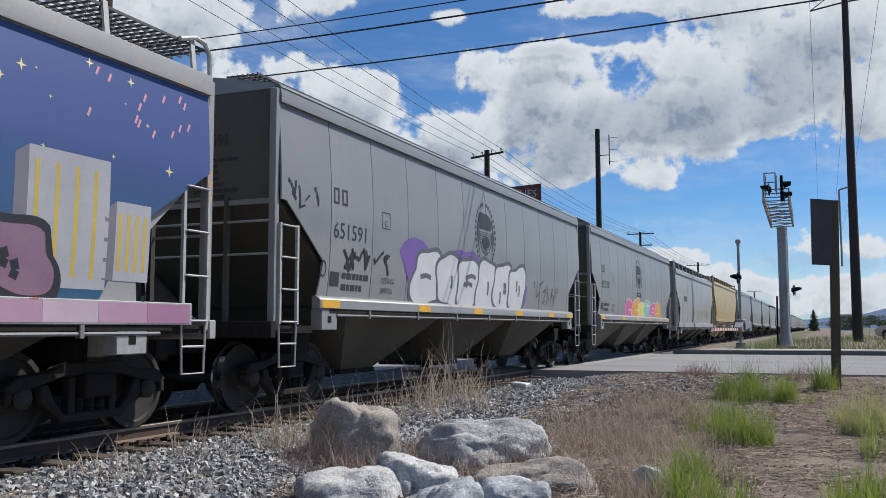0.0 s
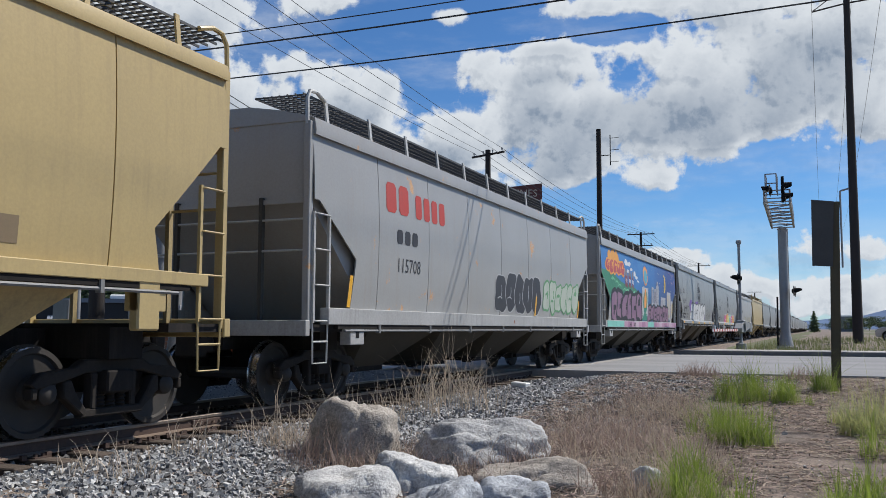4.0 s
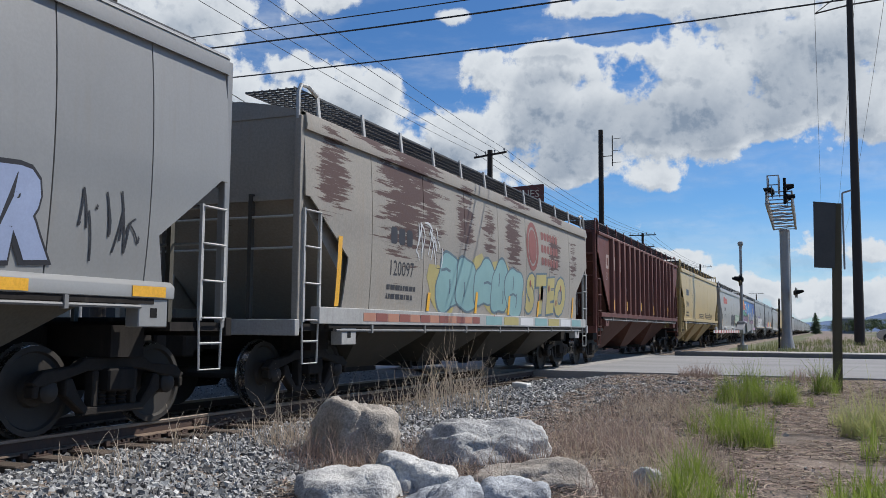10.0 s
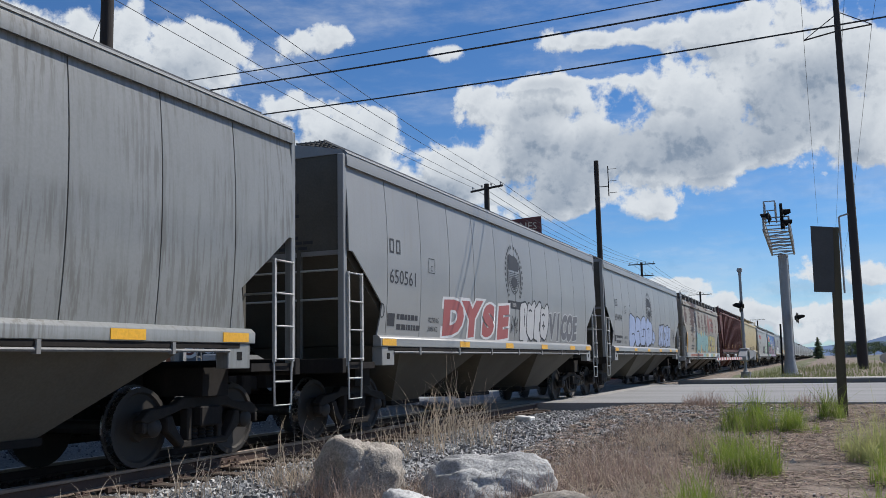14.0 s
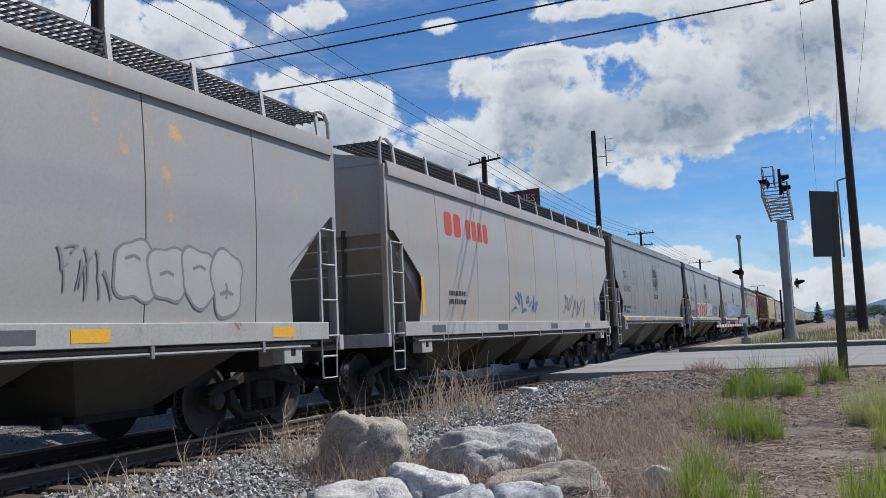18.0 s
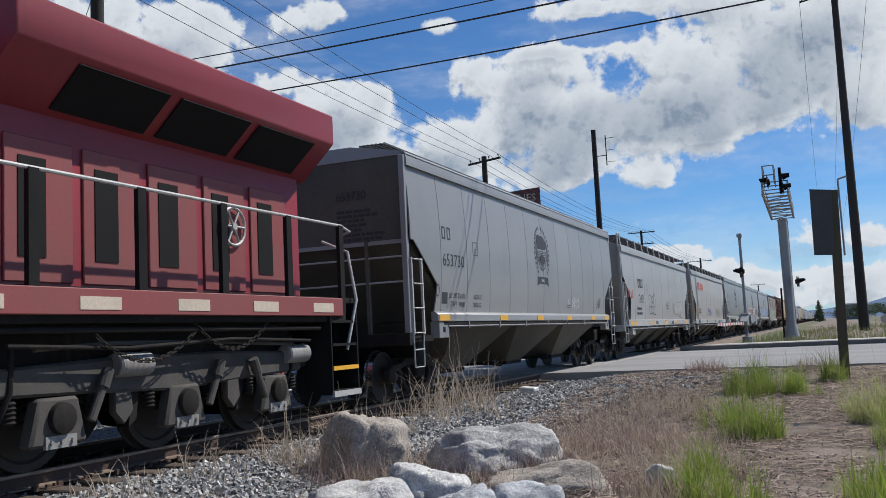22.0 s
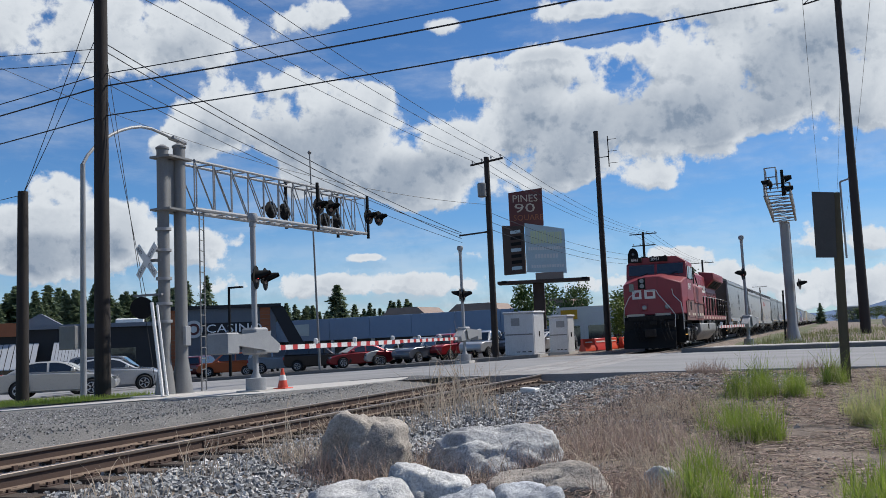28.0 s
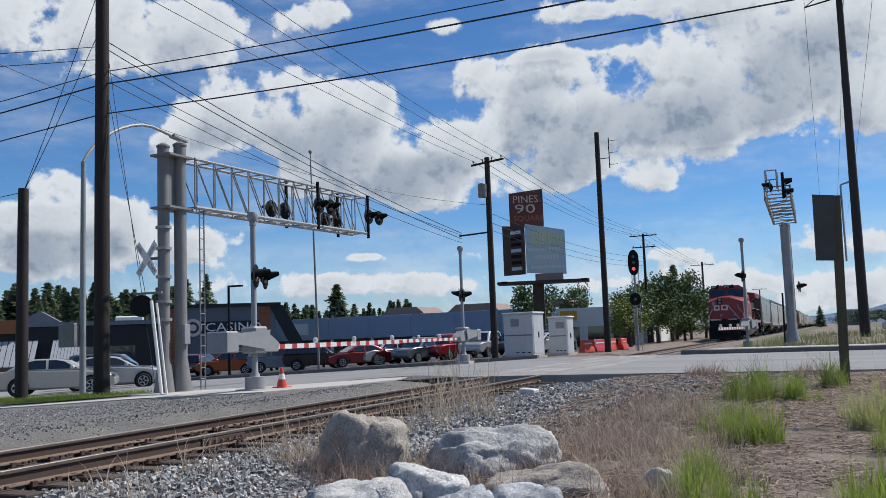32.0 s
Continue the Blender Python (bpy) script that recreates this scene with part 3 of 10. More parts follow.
def build_track():
    rail = thing("railway_track", pose(TRACK_X, 0, 0), "worn single railway track on timber sleepers", "railway track", kind="structure")
    long0, long1 = -60.0, 1500.0
    for sx, name in ((0.755, "near"), (-0.755, "far")):
        bm = bmesh.new()
        box(bm, sx - 0.036, sx + 0.036, long0, long1, -0.040, 0.0)
        part("rail_head", bm, M["rail_head"], rail, "shiny worn rail head", bevel=0.006)
        bm = bmesh.new()
        box(bm, sx - 0.011, sx + 0.011, long0, long1, -0.145, -0.040)
        part("rail_web", bm, M["rail_web"], rail, "dark rusty rail web")
        bm = bmesh.new()
        slab(bm, [(sx - 0.072, long0, -0.165), (sx + 0.072, long0, -0.165), (sx + 0.072, long0, -0.152), (sx + 0.012, long0, -0.135), (sx - 0.012, long0, -0.135), (sx - 0.072, long0, -0.152)], (0, long1 - long0, 0))
        part("rail_foot", bm, M["rail_foot"], rail, "dusty rail foot")
    rng = random.Random(9)
    tie = bmesh.new()
    box(tie, -1.29, 1.29, -0.115, 0.115, -0.36, -0.175)
    tie_me = to_mesh("sleeper", tie, M["sleeper"], 0.012)
    plate = bmesh.new()
    box(plate, -0.17, 0.17, -0.095, 0.095, -0.176, -0.164)
    for px in (-0.12, 0.12):
        box(plate, px - 0.016, px + 0.016, -0.06, -0.03, -0.164, -0.135)
        box(plate, px - 0.016, px + 0.016, 0.03, 0.06, -0.164, -0.135)
    plate_me = to_mesh("tie_plate", plate, M["rail_web"])
    anchor = bmesh.new()
    box(anchor, -0.085, 0.085, -0.02, 0.02, -0.185, -0.15)
    box(anchor, 0.055, 0.09, -0.03, 0.03, -0.19, -0.135)
    anchor_me = to_mesh("rail_anchor", anchor, M["rail_web"])
    y = 2.0
    while y < 23.3:
        s = part("sleeper", tie_me, None, rail, at=pose(rng.uniform(-0.05, 0.05), y, rng.uniform(-0.012, 0.006), 0, 0, rng.uniform(-1.5, 1.5)))
        for sx in (0.755, -0.755):
            part("tie_plate", plate_me, None, s, at=pose(sx, 0, 0))
            part("rail_anchor", anchor_me, None, s, at=pose(sx, 0.15, 0))
            part("rail_anchor", anchor_me, None, s, at=pose(sx, -0.15, 0))
        y += 0.53
    bm = bmesh.new()
    y = 42.0
    while y < 160:
        box(bm, -1.29, 1.29, y - 0.115, y + 0.115, -0.36, -0.175)
        y += 0.53
    tagged(part("far_sleepers", bm, M["sleeper"], rail), kind="stuff")
    # joint bars
    for sx, yj in ((0.755, 9.7), (-0.755, 6.9)):
        bm = bmesh.new()
        box(bm, sx - 0.035, sx + 0.035, yj - 0.45, yj + 0.45, -0.135, -0.05)
        bar = part("joint_bar", bm, M["rail_web"], rail, "bolted rail joint bar", bevel=0.008)
        for k in range(6):
            b = bmesh.new()
            rod(b, (sx + 0.03, yj - 0.35 + 0.14 * k, -0.095), (sx + 0.07, yj - 0.35 + 0.14 * k, -0.095), 0.016, 6)
            part("bolt", b, M["rail_foot"], bar)


def build_crossing():
    c = thing("crossing_surface", pose(TRACK_X, 0, 0), "concrete level crossing panels between the rails", "level crossing", kind="structure")
    for x0, x1 in ((-0.66, -0.02), (0.02, 0.66), (-1.45, -0.83), (0.83, 1.45)):
        y = 23.7
        while y < 40.9:
            bm = bmesh.new()
            box(bm, x0, x1, y + 0.01, min(y + 2.43, 40.9), -0.2, -0.004)
            part("crossing_panel", bm, M["concrete_worn"], c, bevel=0.012)
            y += 2.45


build_track()
build_crossing()

# ---- the train ----
SPEED, NOSE_START = 9.0, -206.07


def cut_levels(bm, z0, z1, step):
    z = z0 + step
    while z < z1 - 0.01:
        bmesh.ops.bisect_plane(bm, geom=bm.verts[:] + bm.edges[:] + bm.faces[:], plane_co=(0, 0, z), plane_no=(0, 0, 1))
        z += step


class Shape:
    """The measures of one kind of hopper wagon."""

    def __init__(self, half, width, bulge, sill0, sill1, eave, chord, ridge, cut1, cut2, cut_in, bays, seam):
        self.half, self.width, self.bulge = half, width, bulge
        self.sill0, self.sill1, self.eave, self.chord, self.ridge = sill0, sill1, eave, chord, ridge
        self.cut1, self.cut2, self.cut_in, self.bays, self.seam = cut1, cut2, cut_in, bays, seam

    def side_x(self, z):
        mid, span = 0.5 * (self.sill1 + self.eave), 0.5 * (self.eave - self.sill1)
        k = (z - mid) / span
        return self.width - self.bulge * k * k

    def outline(self, y):
        """Lower edge of the side sheet at y."""
        d = self.half - abs(y)
        if d >= self.cut_in:
            return self.sill1
        return self.cut2 + (self.cut1 - self.cut2) * (1 - d / self.cut_in)


GREY_KIND = Shape(7.9, 1.60, 0.07, 1.40, 1.58, 4.16, 4.37, 4.60, 2.83, 2.08, 1.15, 3, 1.36)
OLD_KIND = Shape(7.95, 1.62, 0.05, 1.16, 1.40, 3.86, 4.08, 4.34, 2.92, 2.15, 1.25, 4, 1.95)
CREAM_KIND = Shape(8.25, 1.60, 0.05, 1.58, 1.72, 4.10, 4.27, 4.42, 3.25, 2.17, 1.20, 3, 1.9)
RIB_KIND = Shape(8.4, 1.58, 0.0, 1.52, 1.66, 4.16, 4.24, 4.45, 3.55, 1.66, 1.75, 3, 0.92)


def wheelset_mesh():
    bm = bmesh.new()
    for s in (1, -1):
        c = 0.755 * s
        lathe(bm, [(-0.075 * s, 0.30), (-0.075 * s, 0.485), (-0.045 * s, 0.490), (-0.040 * s, 0.462), (0.06 * s, 0.455), (0.065 * s, 0.40), (0.035 * s, 0.38), (0.02 * s, 0.17), (0.07 * s, 0.15), (0.09 * s, 0.09)], (c, 0, 0), (1, 0, 0), 28)
        lathe(bm, [(0, 0.07), (0.02, 0.115), (0.16, 0.115), (0.20, 0.08), (0.215, 0.03)], (0.86 * s, 0, 0), (s, 0, 0), 12)
    rod(bm, (-0.9, 0, 0), (0.9, 0, 0), 0.085, 10)
    me = to_mesh("wheelset", bm, M["wheel"])
    me.materials.append(M["wheel_tread"])
    for p in me.polygons:
        r = math.hypot(p.center.y, p.center.z)
        if r > 0.45 and abs(p.normal.x) < 0.5:
            p.material_index = 1
    return me


def frame_mesh():
    """A cast truck side frame with its two pedestals and spring opening."""
    bm = bmesh.new()
    t = (0.13, 0, 0)
    slab(bm, [(0, -1.12, 0.55), (0, -0.98, 0.66), (0, -0.55, 0.70), (0, -0.42, 0.78), (0, 0.42, 0.78), (0, 0.55, 0.70), (0, 0.98, 0.66), (0, 1.12, 0.55), (0, 1.05, 0.50), (0, 0.72, 0.56), (0, 0.40, 0.64), (0, -0.40, 0.64), (0, -0.72, 0.56), (0, -1.05, 0.50)], t)
    for s in (1, -1):
        slab(bm, [(0, s * 1.10, 0.52), (0, s * 1.10, 0.40), (0, s * 1.03, 0.40), (0, s * 1.02, 0.52)], t)
        slab(bm, [(0, s * 0.70, 0.56), (0, s * 0.70, 0.40), (0, s * 0.64, 0.36), (0, s * 0.44, 0.20), (0, s * 0.33, 0.20), (0, s * 0.52, 0.42), (0, s * 0.60, 0.58)], t)
        slab(bm, [(0, s * 0.33, 0.64), (0, s * 0.24, 0.64), (0, s * 0.24, 0.26), (0, s * 0.33, 0.26)], t)
    slab(bm, [(0, -0.46, 0.18), (0, 0.46, 0.18), (0, 0.40, 0.27), (0, -0.40, 0.27)], t)
    return to_mesh("side_frame", bm, M["cast_steel"], 0.015)


def spring_mesh():
    bm = bmesh.new()
    rows = []
    for k in range(15):
        rows.append((0.02 * k, 0.065 if k % 2 else 0.048))
    lathe(bm, rows, (0.06, 0, 0.27), (0, 0, 1), 10)
    return to_mesh("coil_spring", bm, M["frame_dark"])


WHEELSET, SIDE_FRAME, SPRINGS = wheelset_mesh(), frame_mesh(), spring_mesh()
ROLLING = []


def truck(parent, y, label="brown cast steel two-axle wagon truck", rolling=True):
    bm = bmesh.new()
    box(bm, -1.15, 1.15, -0.20, 0.20, 0.42, 0.66)
    box(bm, -0.35, 0.35, -0.30, 0.30, 0.60, 0.80)
    tr = part("truck", bm, M["frame_dark"], parent, label, bevel=0.02, at=pose(0, y, 0))
    for s, turn in ((1, 0), (-1, 180)):
        part("side_frame", SIDE_FRAME, None, tr, at=pose(s * 0.93, 0, 0, 0, 0, turn))
        for dy in (-0.15, 0.0, 0.15) if rolling else ():
            part("coil_spring", SPRINGS, None, tr, at=pose(s * 0.93, dy, 0, 0, 0, turn))
    for dy in (-0.87, 0.87):
        w = part("wheelset", WHEELSET, None, tr, "steel wheels on their axle", at=pose(0, dy, 0.455))
        if rolling:
            ROLLING.append((w, dy, 0.455, 0.455))
    return tr


def grating(bm, x0, x1, y0, y1, z, pitch=0.11):
    for k in range(7):
        x = x0 + (x1 - x0) * k / 6
        box(bm, x - 0.008, x + 0.008, y0, y1, z, z + 0.03)
    n = int((y1 - y0) / pitch)
    for k in range(n):
        y = y0 + pitch * k
        slab(bm, [(x0, y, z), (x0, y + 0.012, z), (x1, y + 0.012 + 0.05, z), (x1, y + 0.05, z)], (0, 0, 0.025))
    return bm


def ladder(parent, x, y0, y1, z0, z1, rungs, mat, r=0.022, label="steel side ladder"):
    bm = bmesh.new()
    for y in (y0, y1):
        box(bm, x - 0.012, x + 0.028, y - 0.022, y + 0.022, z0, z1)
    lad = part("ladder", bm, mat, parent, label)
    for k in range(rungs):
        z = z0 + 0.03 + (z1 - z0 - 0.06) * k / (rungs - 1)
        b = bmesh.new()
        pipe(b, [(x + 0.01, y0, z), (x + 0.045, y0 + 0.03, z), (x + 0.045, y1 - 0.03, z), (x + 0.01, y1, z)], 0.014, 6)
        part("rung", b, mat, lad)
    return lad


def side_sheet(sh, y0, y1, side=1):
    """A piece of the side between y0 and y1, curved with the wagon's side."""
    ys = sorted({y0, y1} | {v for v in (sh.half - sh.cut_in, -sh.half + sh.cut_in, sh.half - 0.13, -sh.half + 0.13) if y0 < v < y1})
    bm = bmesh.new()
    loop = []
    for y in ys:
        d = sh.half - abs(y)
        z = sh.outline(y)
        if abs(d - sh.cut_in) < 1e-6:
            pts = [(y, sh.cut2), (y + math.copysign(0.12, y), sh.sill1)]
            loop += pts if y < 0 else pts[::-1]
        elif d <= 0.131:
            loop.append((y, sh.cut1))
        else:
            loop.append((y, z))
    seen, clean = set(), []
    for p in loop:
        k = (round(p[0], 4), round(p[1], 4))
        if k not in seen:
            seen.add(k)
            clean.append(p)
    loop = clean + [(y1, sh.eave), (y0, sh.eave)]
    bm.faces.new([bm.verts.new((0, y, z)) for y, z in loop])
    if sh.bulge:
        cut_levels(bm, sh.sill1, sh.eave, 0.26)
    ret = bmesh.ops.extrude_face_region(bm, geom=bm.faces[:])
    moved = [v for v in ret["geom"] if isinstance(v, bmesh.types.BMVert)]
    back = set(moved)
    for v in bm.verts:
        v.co.x = side * (sh.side_x(v.co.z) - (0.022 if v in back else 0.0))
    return bm


def bay(bm, sh, y, hy, out):
    """One discharge hopper: wide under the sill, narrow at the gate."""
    zt, zb = sh.sill0 + 0.04, 0.42
    wt, wb = sh.width - 0.06, 0.62
    gate = 0.55
    top = [(-wt, y - hy, zt), (wt, y - hy, zt), (wt, y + hy, zt), (-wt, y + hy, zt)]
    low = [(-wb, y - gate, zb), (wb, y - gate, zb), (wb, y + gate, zb), (-wb, y + gate, zb)]
    a, b = [bm.verts.new(p) for p in top], [bm.verts.new(p) for p in low]
    bm.faces.new(a), bm.faces.new(b[::-1])
    for i in range(4):
        bm.faces.new((a[i], b[i], b[(i + 1) % 4], a[(i + 1) % 4]))
    return bm


def hopper(name, sh, paint, lower, sill_paint, label, rungs_mat, walk_style, plain=False):
    """A covered hopper wagon; its length runs along y, the side that shows is +x, z is the rail top."""
    car = thing(name, pose(TRACK_X, 0, 0), label, "railway wagon", "wagons of the train")
    h, w = sh.half, sh.width
    # inner body with its end sheets
    bm = bmesh.new()
    slab(bm, [(-w + 0.1, -h + 0.02, sh.chord - 0.02), (-w + 0.1, -h + 0.02, sh.cut1 + 0.02), (-w + 0.1, -h + 1.95, sh.sill0 + 0.05), (-w + 0.1, h - 1.95, sh.sill0 + 0.05), (-w + 0.1, h - 0.02, sh.cut1 + 0.02), (-w + 0.1, h - 0.02, sh.chord - 0.02)], (2 * w - 0.2 - 0.02, 0, 0))
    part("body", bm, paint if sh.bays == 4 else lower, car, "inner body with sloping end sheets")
    # side sheets
    if plain:
        part("side_sheet", side_sheet(sh, -h, h), paint, car)
    else:
        n = max(1, round((2 * h) / sh.seam))
        edges = [-h + 2 * h * k / n for k in range(n + 1)]
        for y0, y1 in zip(edges, edges[1:]):
            part("side_sheet", side_sheet(sh, y0 + 0.009, y1 - 0.009), paint, car)
    part("side_sheet", side_sheet(sh, -h, h, -1), paint, car)
    # roof
    bm = bmesh.new()
    prof = [(-w + 0.02, sh.chord - 0.03), (-w + 0.06, sh.chord + 0.02), (-w * 0.62, sh.ridge - 0.10), (-w * 0.3, sh.ridge - 0.01), (w * 0.3, sh.ridge - 0.01), (w * 0.62, sh.ridge - 0.10), (w - 0.06, sh.chord + 0.02), (w - 0.02, sh.chord - 0.03)]
    slab(bm, [(x, -h, z) for x, z in prof], (0, 2 * h, 0))
    roof = part("roof", bm, paint, car)
    for s in (1, -1):
        bm = bmesh.new()
        xs = sh.side_x(sh.eave)
        slab(bm, [(s * (xs - 0.03), -h, sh.eave), (s * (xs + 0.055), -h, sh.eave - 0.02), (s * (xs + 0.06), -h, sh.eave + 0.05), (s * (xs + 0.03), -h, sh.chord), (s * (xs - 0.05), -h, sh.chord + 0.02)], (0, 2 * h, 0))
        part("top_chord", bm, paint, car)
    bm = bmesh.new()
    box(bm, -0.32, 0.32, -h + 0.6, h - 0.6, sh.ridge - 0.04, sh.ridge + 0.07)
    part("hatch_cover", bm, paint, car, "long roof hatch cover", bevel=0.03)
    # running boards on the roof
    rail_mat = rungs_mat
    if walk_style == "low":
        for s in (1, -1):
            bm = bmesh.new()
            a, b = sorted((s * 0.62, s * 1.12))
            grating(bm, a, b, -h + 0.1, h - 0.1, sh.ridge - 0.01) if not plain else box(bm, a, b, -h, h, sh.ridge - 0.01, sh.ridge + 0.02)
            part("running_board", bm, M["walk_mesh"], car, "steel grating running board")
    else:
        for s in (1, -1):
            bm = bmesh.new()
            a, b = sorted((s * 0.66, s * 1.46))
            zb = sh.chord + 0.32
            if plain:
                box(bm, a, b, -h, h, zb, zb + 0.03)
            else:
                grating(bm, a, b, -h - 0.1, h + 0.1, zb)
            board = part("running_board", bm, M["walk_mesh"], car, "raised steel grating running board")
            y = -h + 0.5
            while y < h and not plain:
                b2 = bmesh.new()
                slab(b2, [(s * 1.53, y - 0.035, sh.chord - 0.02), (s * 1.53, y + 0.035, sh.chord - 0.02), (s * 1.48, y + 0.035, zb + 0.07), (s * 1.48, y - 0.035, zb + 0.07)], (-s * 0.03, 0, 0))
                part("bracket", b2, rail_mat, board)
                y += 1.38
            if not plain:
                for e in (-1, 1):
                    b2 = bmesh.new()
                    pipe(b2, [(s * 1.49, e * (h - 0.45), zb + 0.02), (s * 1.50, e * (h - 0.2), zb + 0.10), (s * 1.50, e * (h - 0.02), zb + 0.08), (s * 1.51, e * (h + 0.06), zb - 0.04), (s * 1.52, e * (h + 0.07), sh.chord - 0.1)], 0.03, 8)
                    part("end_grab_iron", b2, rail_mat, board)
    # sill
    sill_half = h - 0.95 if walk_style == "low" else h - 0.35
    for s in (1, -1):
        bm = bmesh.new()
        a, b = sorted((s * (w - 0.10), s * (w + 0.045)))
        if walk_style == "low":
            slab(bm, [(s * (w - 0.10), -sill_half, sh.sill0), (s * (w + 0.04), -sill_half, sh.sill0), (s * (w + 0.045), -sill_half, sh.sill1 - 0.05), (s * (w - 0.02), -sill_half, sh.sill1 + 0.005), (s * (w - 0.10), -sill_half, sh.sill1)], (0, 2 * sill_half, 0))
        else:
            box(bm, a, b, -sill_half, sill_half, sh.sill0, sh.sill1)
        part("side_sill", bm, sill_paint, car, bevel=0.008)
        bm = bmesh.new()
        box(bm, a, b - 0.02, -sill_half + 0.3, sill_half - 0.3, sh.sill0 - 0.06, sh.sill0 + 0.002)
        part("sill_flange", bm, M["frame_dark"], car)
    bm = bmesh.new()
    pipe(bm, [(w + 0.02, -sill_half + 0.5, sh.sill0 - 0.09), (w + 0.02, sill_half - 0.5, sh.sill0 - 0.09)], 0.022, 6)
    pipe_ob = part("brake_pipe", bm, M["mast_grey"], car)
    if not plain:
        for k in range(7):
            y = (-1 + 2 * (k + 0.5) / 7) * (sill_half - 0.6)
            b2 = bmesh.new()
            box(b2, w - 0.02, w + 0.05, y - 0.025, y + 0.025, sh.sill0 - 0.13, sh.sill0)
            part("pipe_clip", b2, M["mast_grey"], pipe_ob)
    # hoppers
    span = 2 * (h - 1.9)
    hy = span / (2 * sh.bays)
    for k in range(sh.bays):
        y = -span / 2 + hy * (2 * k + 1)
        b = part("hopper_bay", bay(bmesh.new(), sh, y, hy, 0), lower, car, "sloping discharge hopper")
        if not plain:
            g = bmesh.new()
            box(g, -0.66, 0.66, y - 0.62, y + 0.62, 0.36, 0.44)
            rod(g, (0.5, y - 0.75, 0.40), (0.5, y + 0.75, 0.40), 0.035, 8)
            box(g, 0.40, 0.60, y - 0.82, y - 0.72, 0.33, 0.47)
            part("discharge_gate", g, M["frame_dark"], b, "dark sliding gate under the hopper")
    # underframe
    bm = bmesh.new()
    box(bm, -0.30, 0.30, -h - 0.25, h + 0.25, 0.80, 1.10)
    part("centre_sill", bm, M["frame_dark"], car)
    for e in (-1, 1):
        bm = bmesh.new()
        box(bm, -w + 0.1, w - 0.05, *sorted((e * (h - 0.9), e * (h + 0.08))), 1.06, 1.16)
        plat = part("end_platform", bm, M["frame_dark"], car)
        bm = bmesh.new()
        box(bm, -w + 0.05, w - 0.02, *sorted((e * (h + 0.05), e * (h + 0.17))), 1.0, 1.22)
        part("end_sill", bm, sill_paint if walk_style != "low" else M["frame_dark"], car, bevel=0.01)
        bm = bmesh.new()
        box(bm, -0.14, 0.14, *sorted((e * (h + 0.15), e * (h + 0.50))), 0.76, 0.98)
        box(bm, -0.20, 0.20, *sorted((e * (h + 0.45), e * (h + 0.68))), 0.70, 1.04)
        part("coupler", bm, M["cast_steel"], car, "brown cast coupler", bevel=0.03)
        for s in (1, -1):
            bm = bmesh.new()
            box(bm, s * (w - 0.09) - 0.05, s * (w - 0.09) + 0.05, *sorted((e * (h - 0.02), e * (h + 0.09))), 1.1, sh.chord - 0.05)
            part("corner_post", bm, paint, car, bevel=0.01)
            bm = bmesh.new()
            box(bm, s * 0.75 - 0.03, s * 0.75 + 0.03, *sorted((e * (h - 0.02), e * (h + 0.05))), 1.15, sh.cut1 + 0.05)
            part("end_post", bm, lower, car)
        if not plain:
            for z in (sh.cut1 - 0.28, sh.cut1 - 0.72):
                bm = bmesh.new()
                rod(bm, (-w + 0.12, e * (h + 0.03), z), (w - 0.12, e * (h + 0.03), z), 0.018, 6)
                part("end_grab_bar", bm, rungs_mat, car)
            bm = bmesh.new()
            box(bm, -w + 0.12, w - 0.12, *sorted((e * (h - 0.01), e * (h + 0.025))), sh.cut1 - 0.05, sh.cut1 + 0.02)
            part("end_ledge", bm, paint, car)
            lo, hi = sorted((e * (h - 0.02), e * (h - 0.44)))
            ladder(car, w - 0.03, lo, hi, 1.18, 2.52 if walk_style == "low" else 2.75, 4, rungs_mat)
            bm = bmesh.new()
            pipe(bm, [(w - 0.03, lo, 1.2), (w - 0.03, lo + 0.02, 0.62), (w - 0.03, hi - 0.02, 0.62), (w - 0.03, hi, 1.2)], 0.016, 6)
            rod(bm, (w - 0.03, lo, 0.92), (w - 0.03, hi, 0.92), 0.016, 6)
            part("stirrup_step", bm, rungs_mat, car, "bent steel stirrup step")
            bm = bmesh.new()
            yj = e * (h - 1.25)
            box(bm, w - 0.16, w + 0.02, yj - 0.22, yj + 0.22, sh.sill0 - 0.30, sh.sill0)
            pad = part("jacking_bracket", bm, sill_paint, car, "bracket with a jacking pad", bevel=0.01)
            bm = bmesh.new()
            box(bm, w - 0.02, w + 0.024, yj - 0.05, yj + 0.05, sh.sill0 - 0.20, sh.sill0 - 0.10)
            part("lift_hole", bm, M["black_paint"], pad)
        truck(car, e * (h - 1.15), rolling=not plain)
        if not plain:
            bm = bmesh.new()
            box(bm, -1.2, 1.2, e * (h - 1.15) - 0.25, e * (h - 1.15) + 0.25, 0.78, 1.12)
            part("bolster", bm, M["frame_dark"], car)
    bm = bmesh.new()
    rod(bm, (-0.55, -1.2, 0.95), (-0.55, 1.2, 0.95), 0.2, 12)
    part("air_reservoir", bm, M["frame_dark"], car)
    return car


# ---- painted marks on the sides ----
def on_side(bm, sh, lift):
    zs = [v.co.z for v in bm.verts]
    if sh.bulge and zs and max(zs) - min(zs) > 0.3:
        cut_levels(bm, min(zs), max(zs), 0.2)
    for v in bm.verts:
        v.co.x = sh.side_x(v.co.z) + lift
    return bm


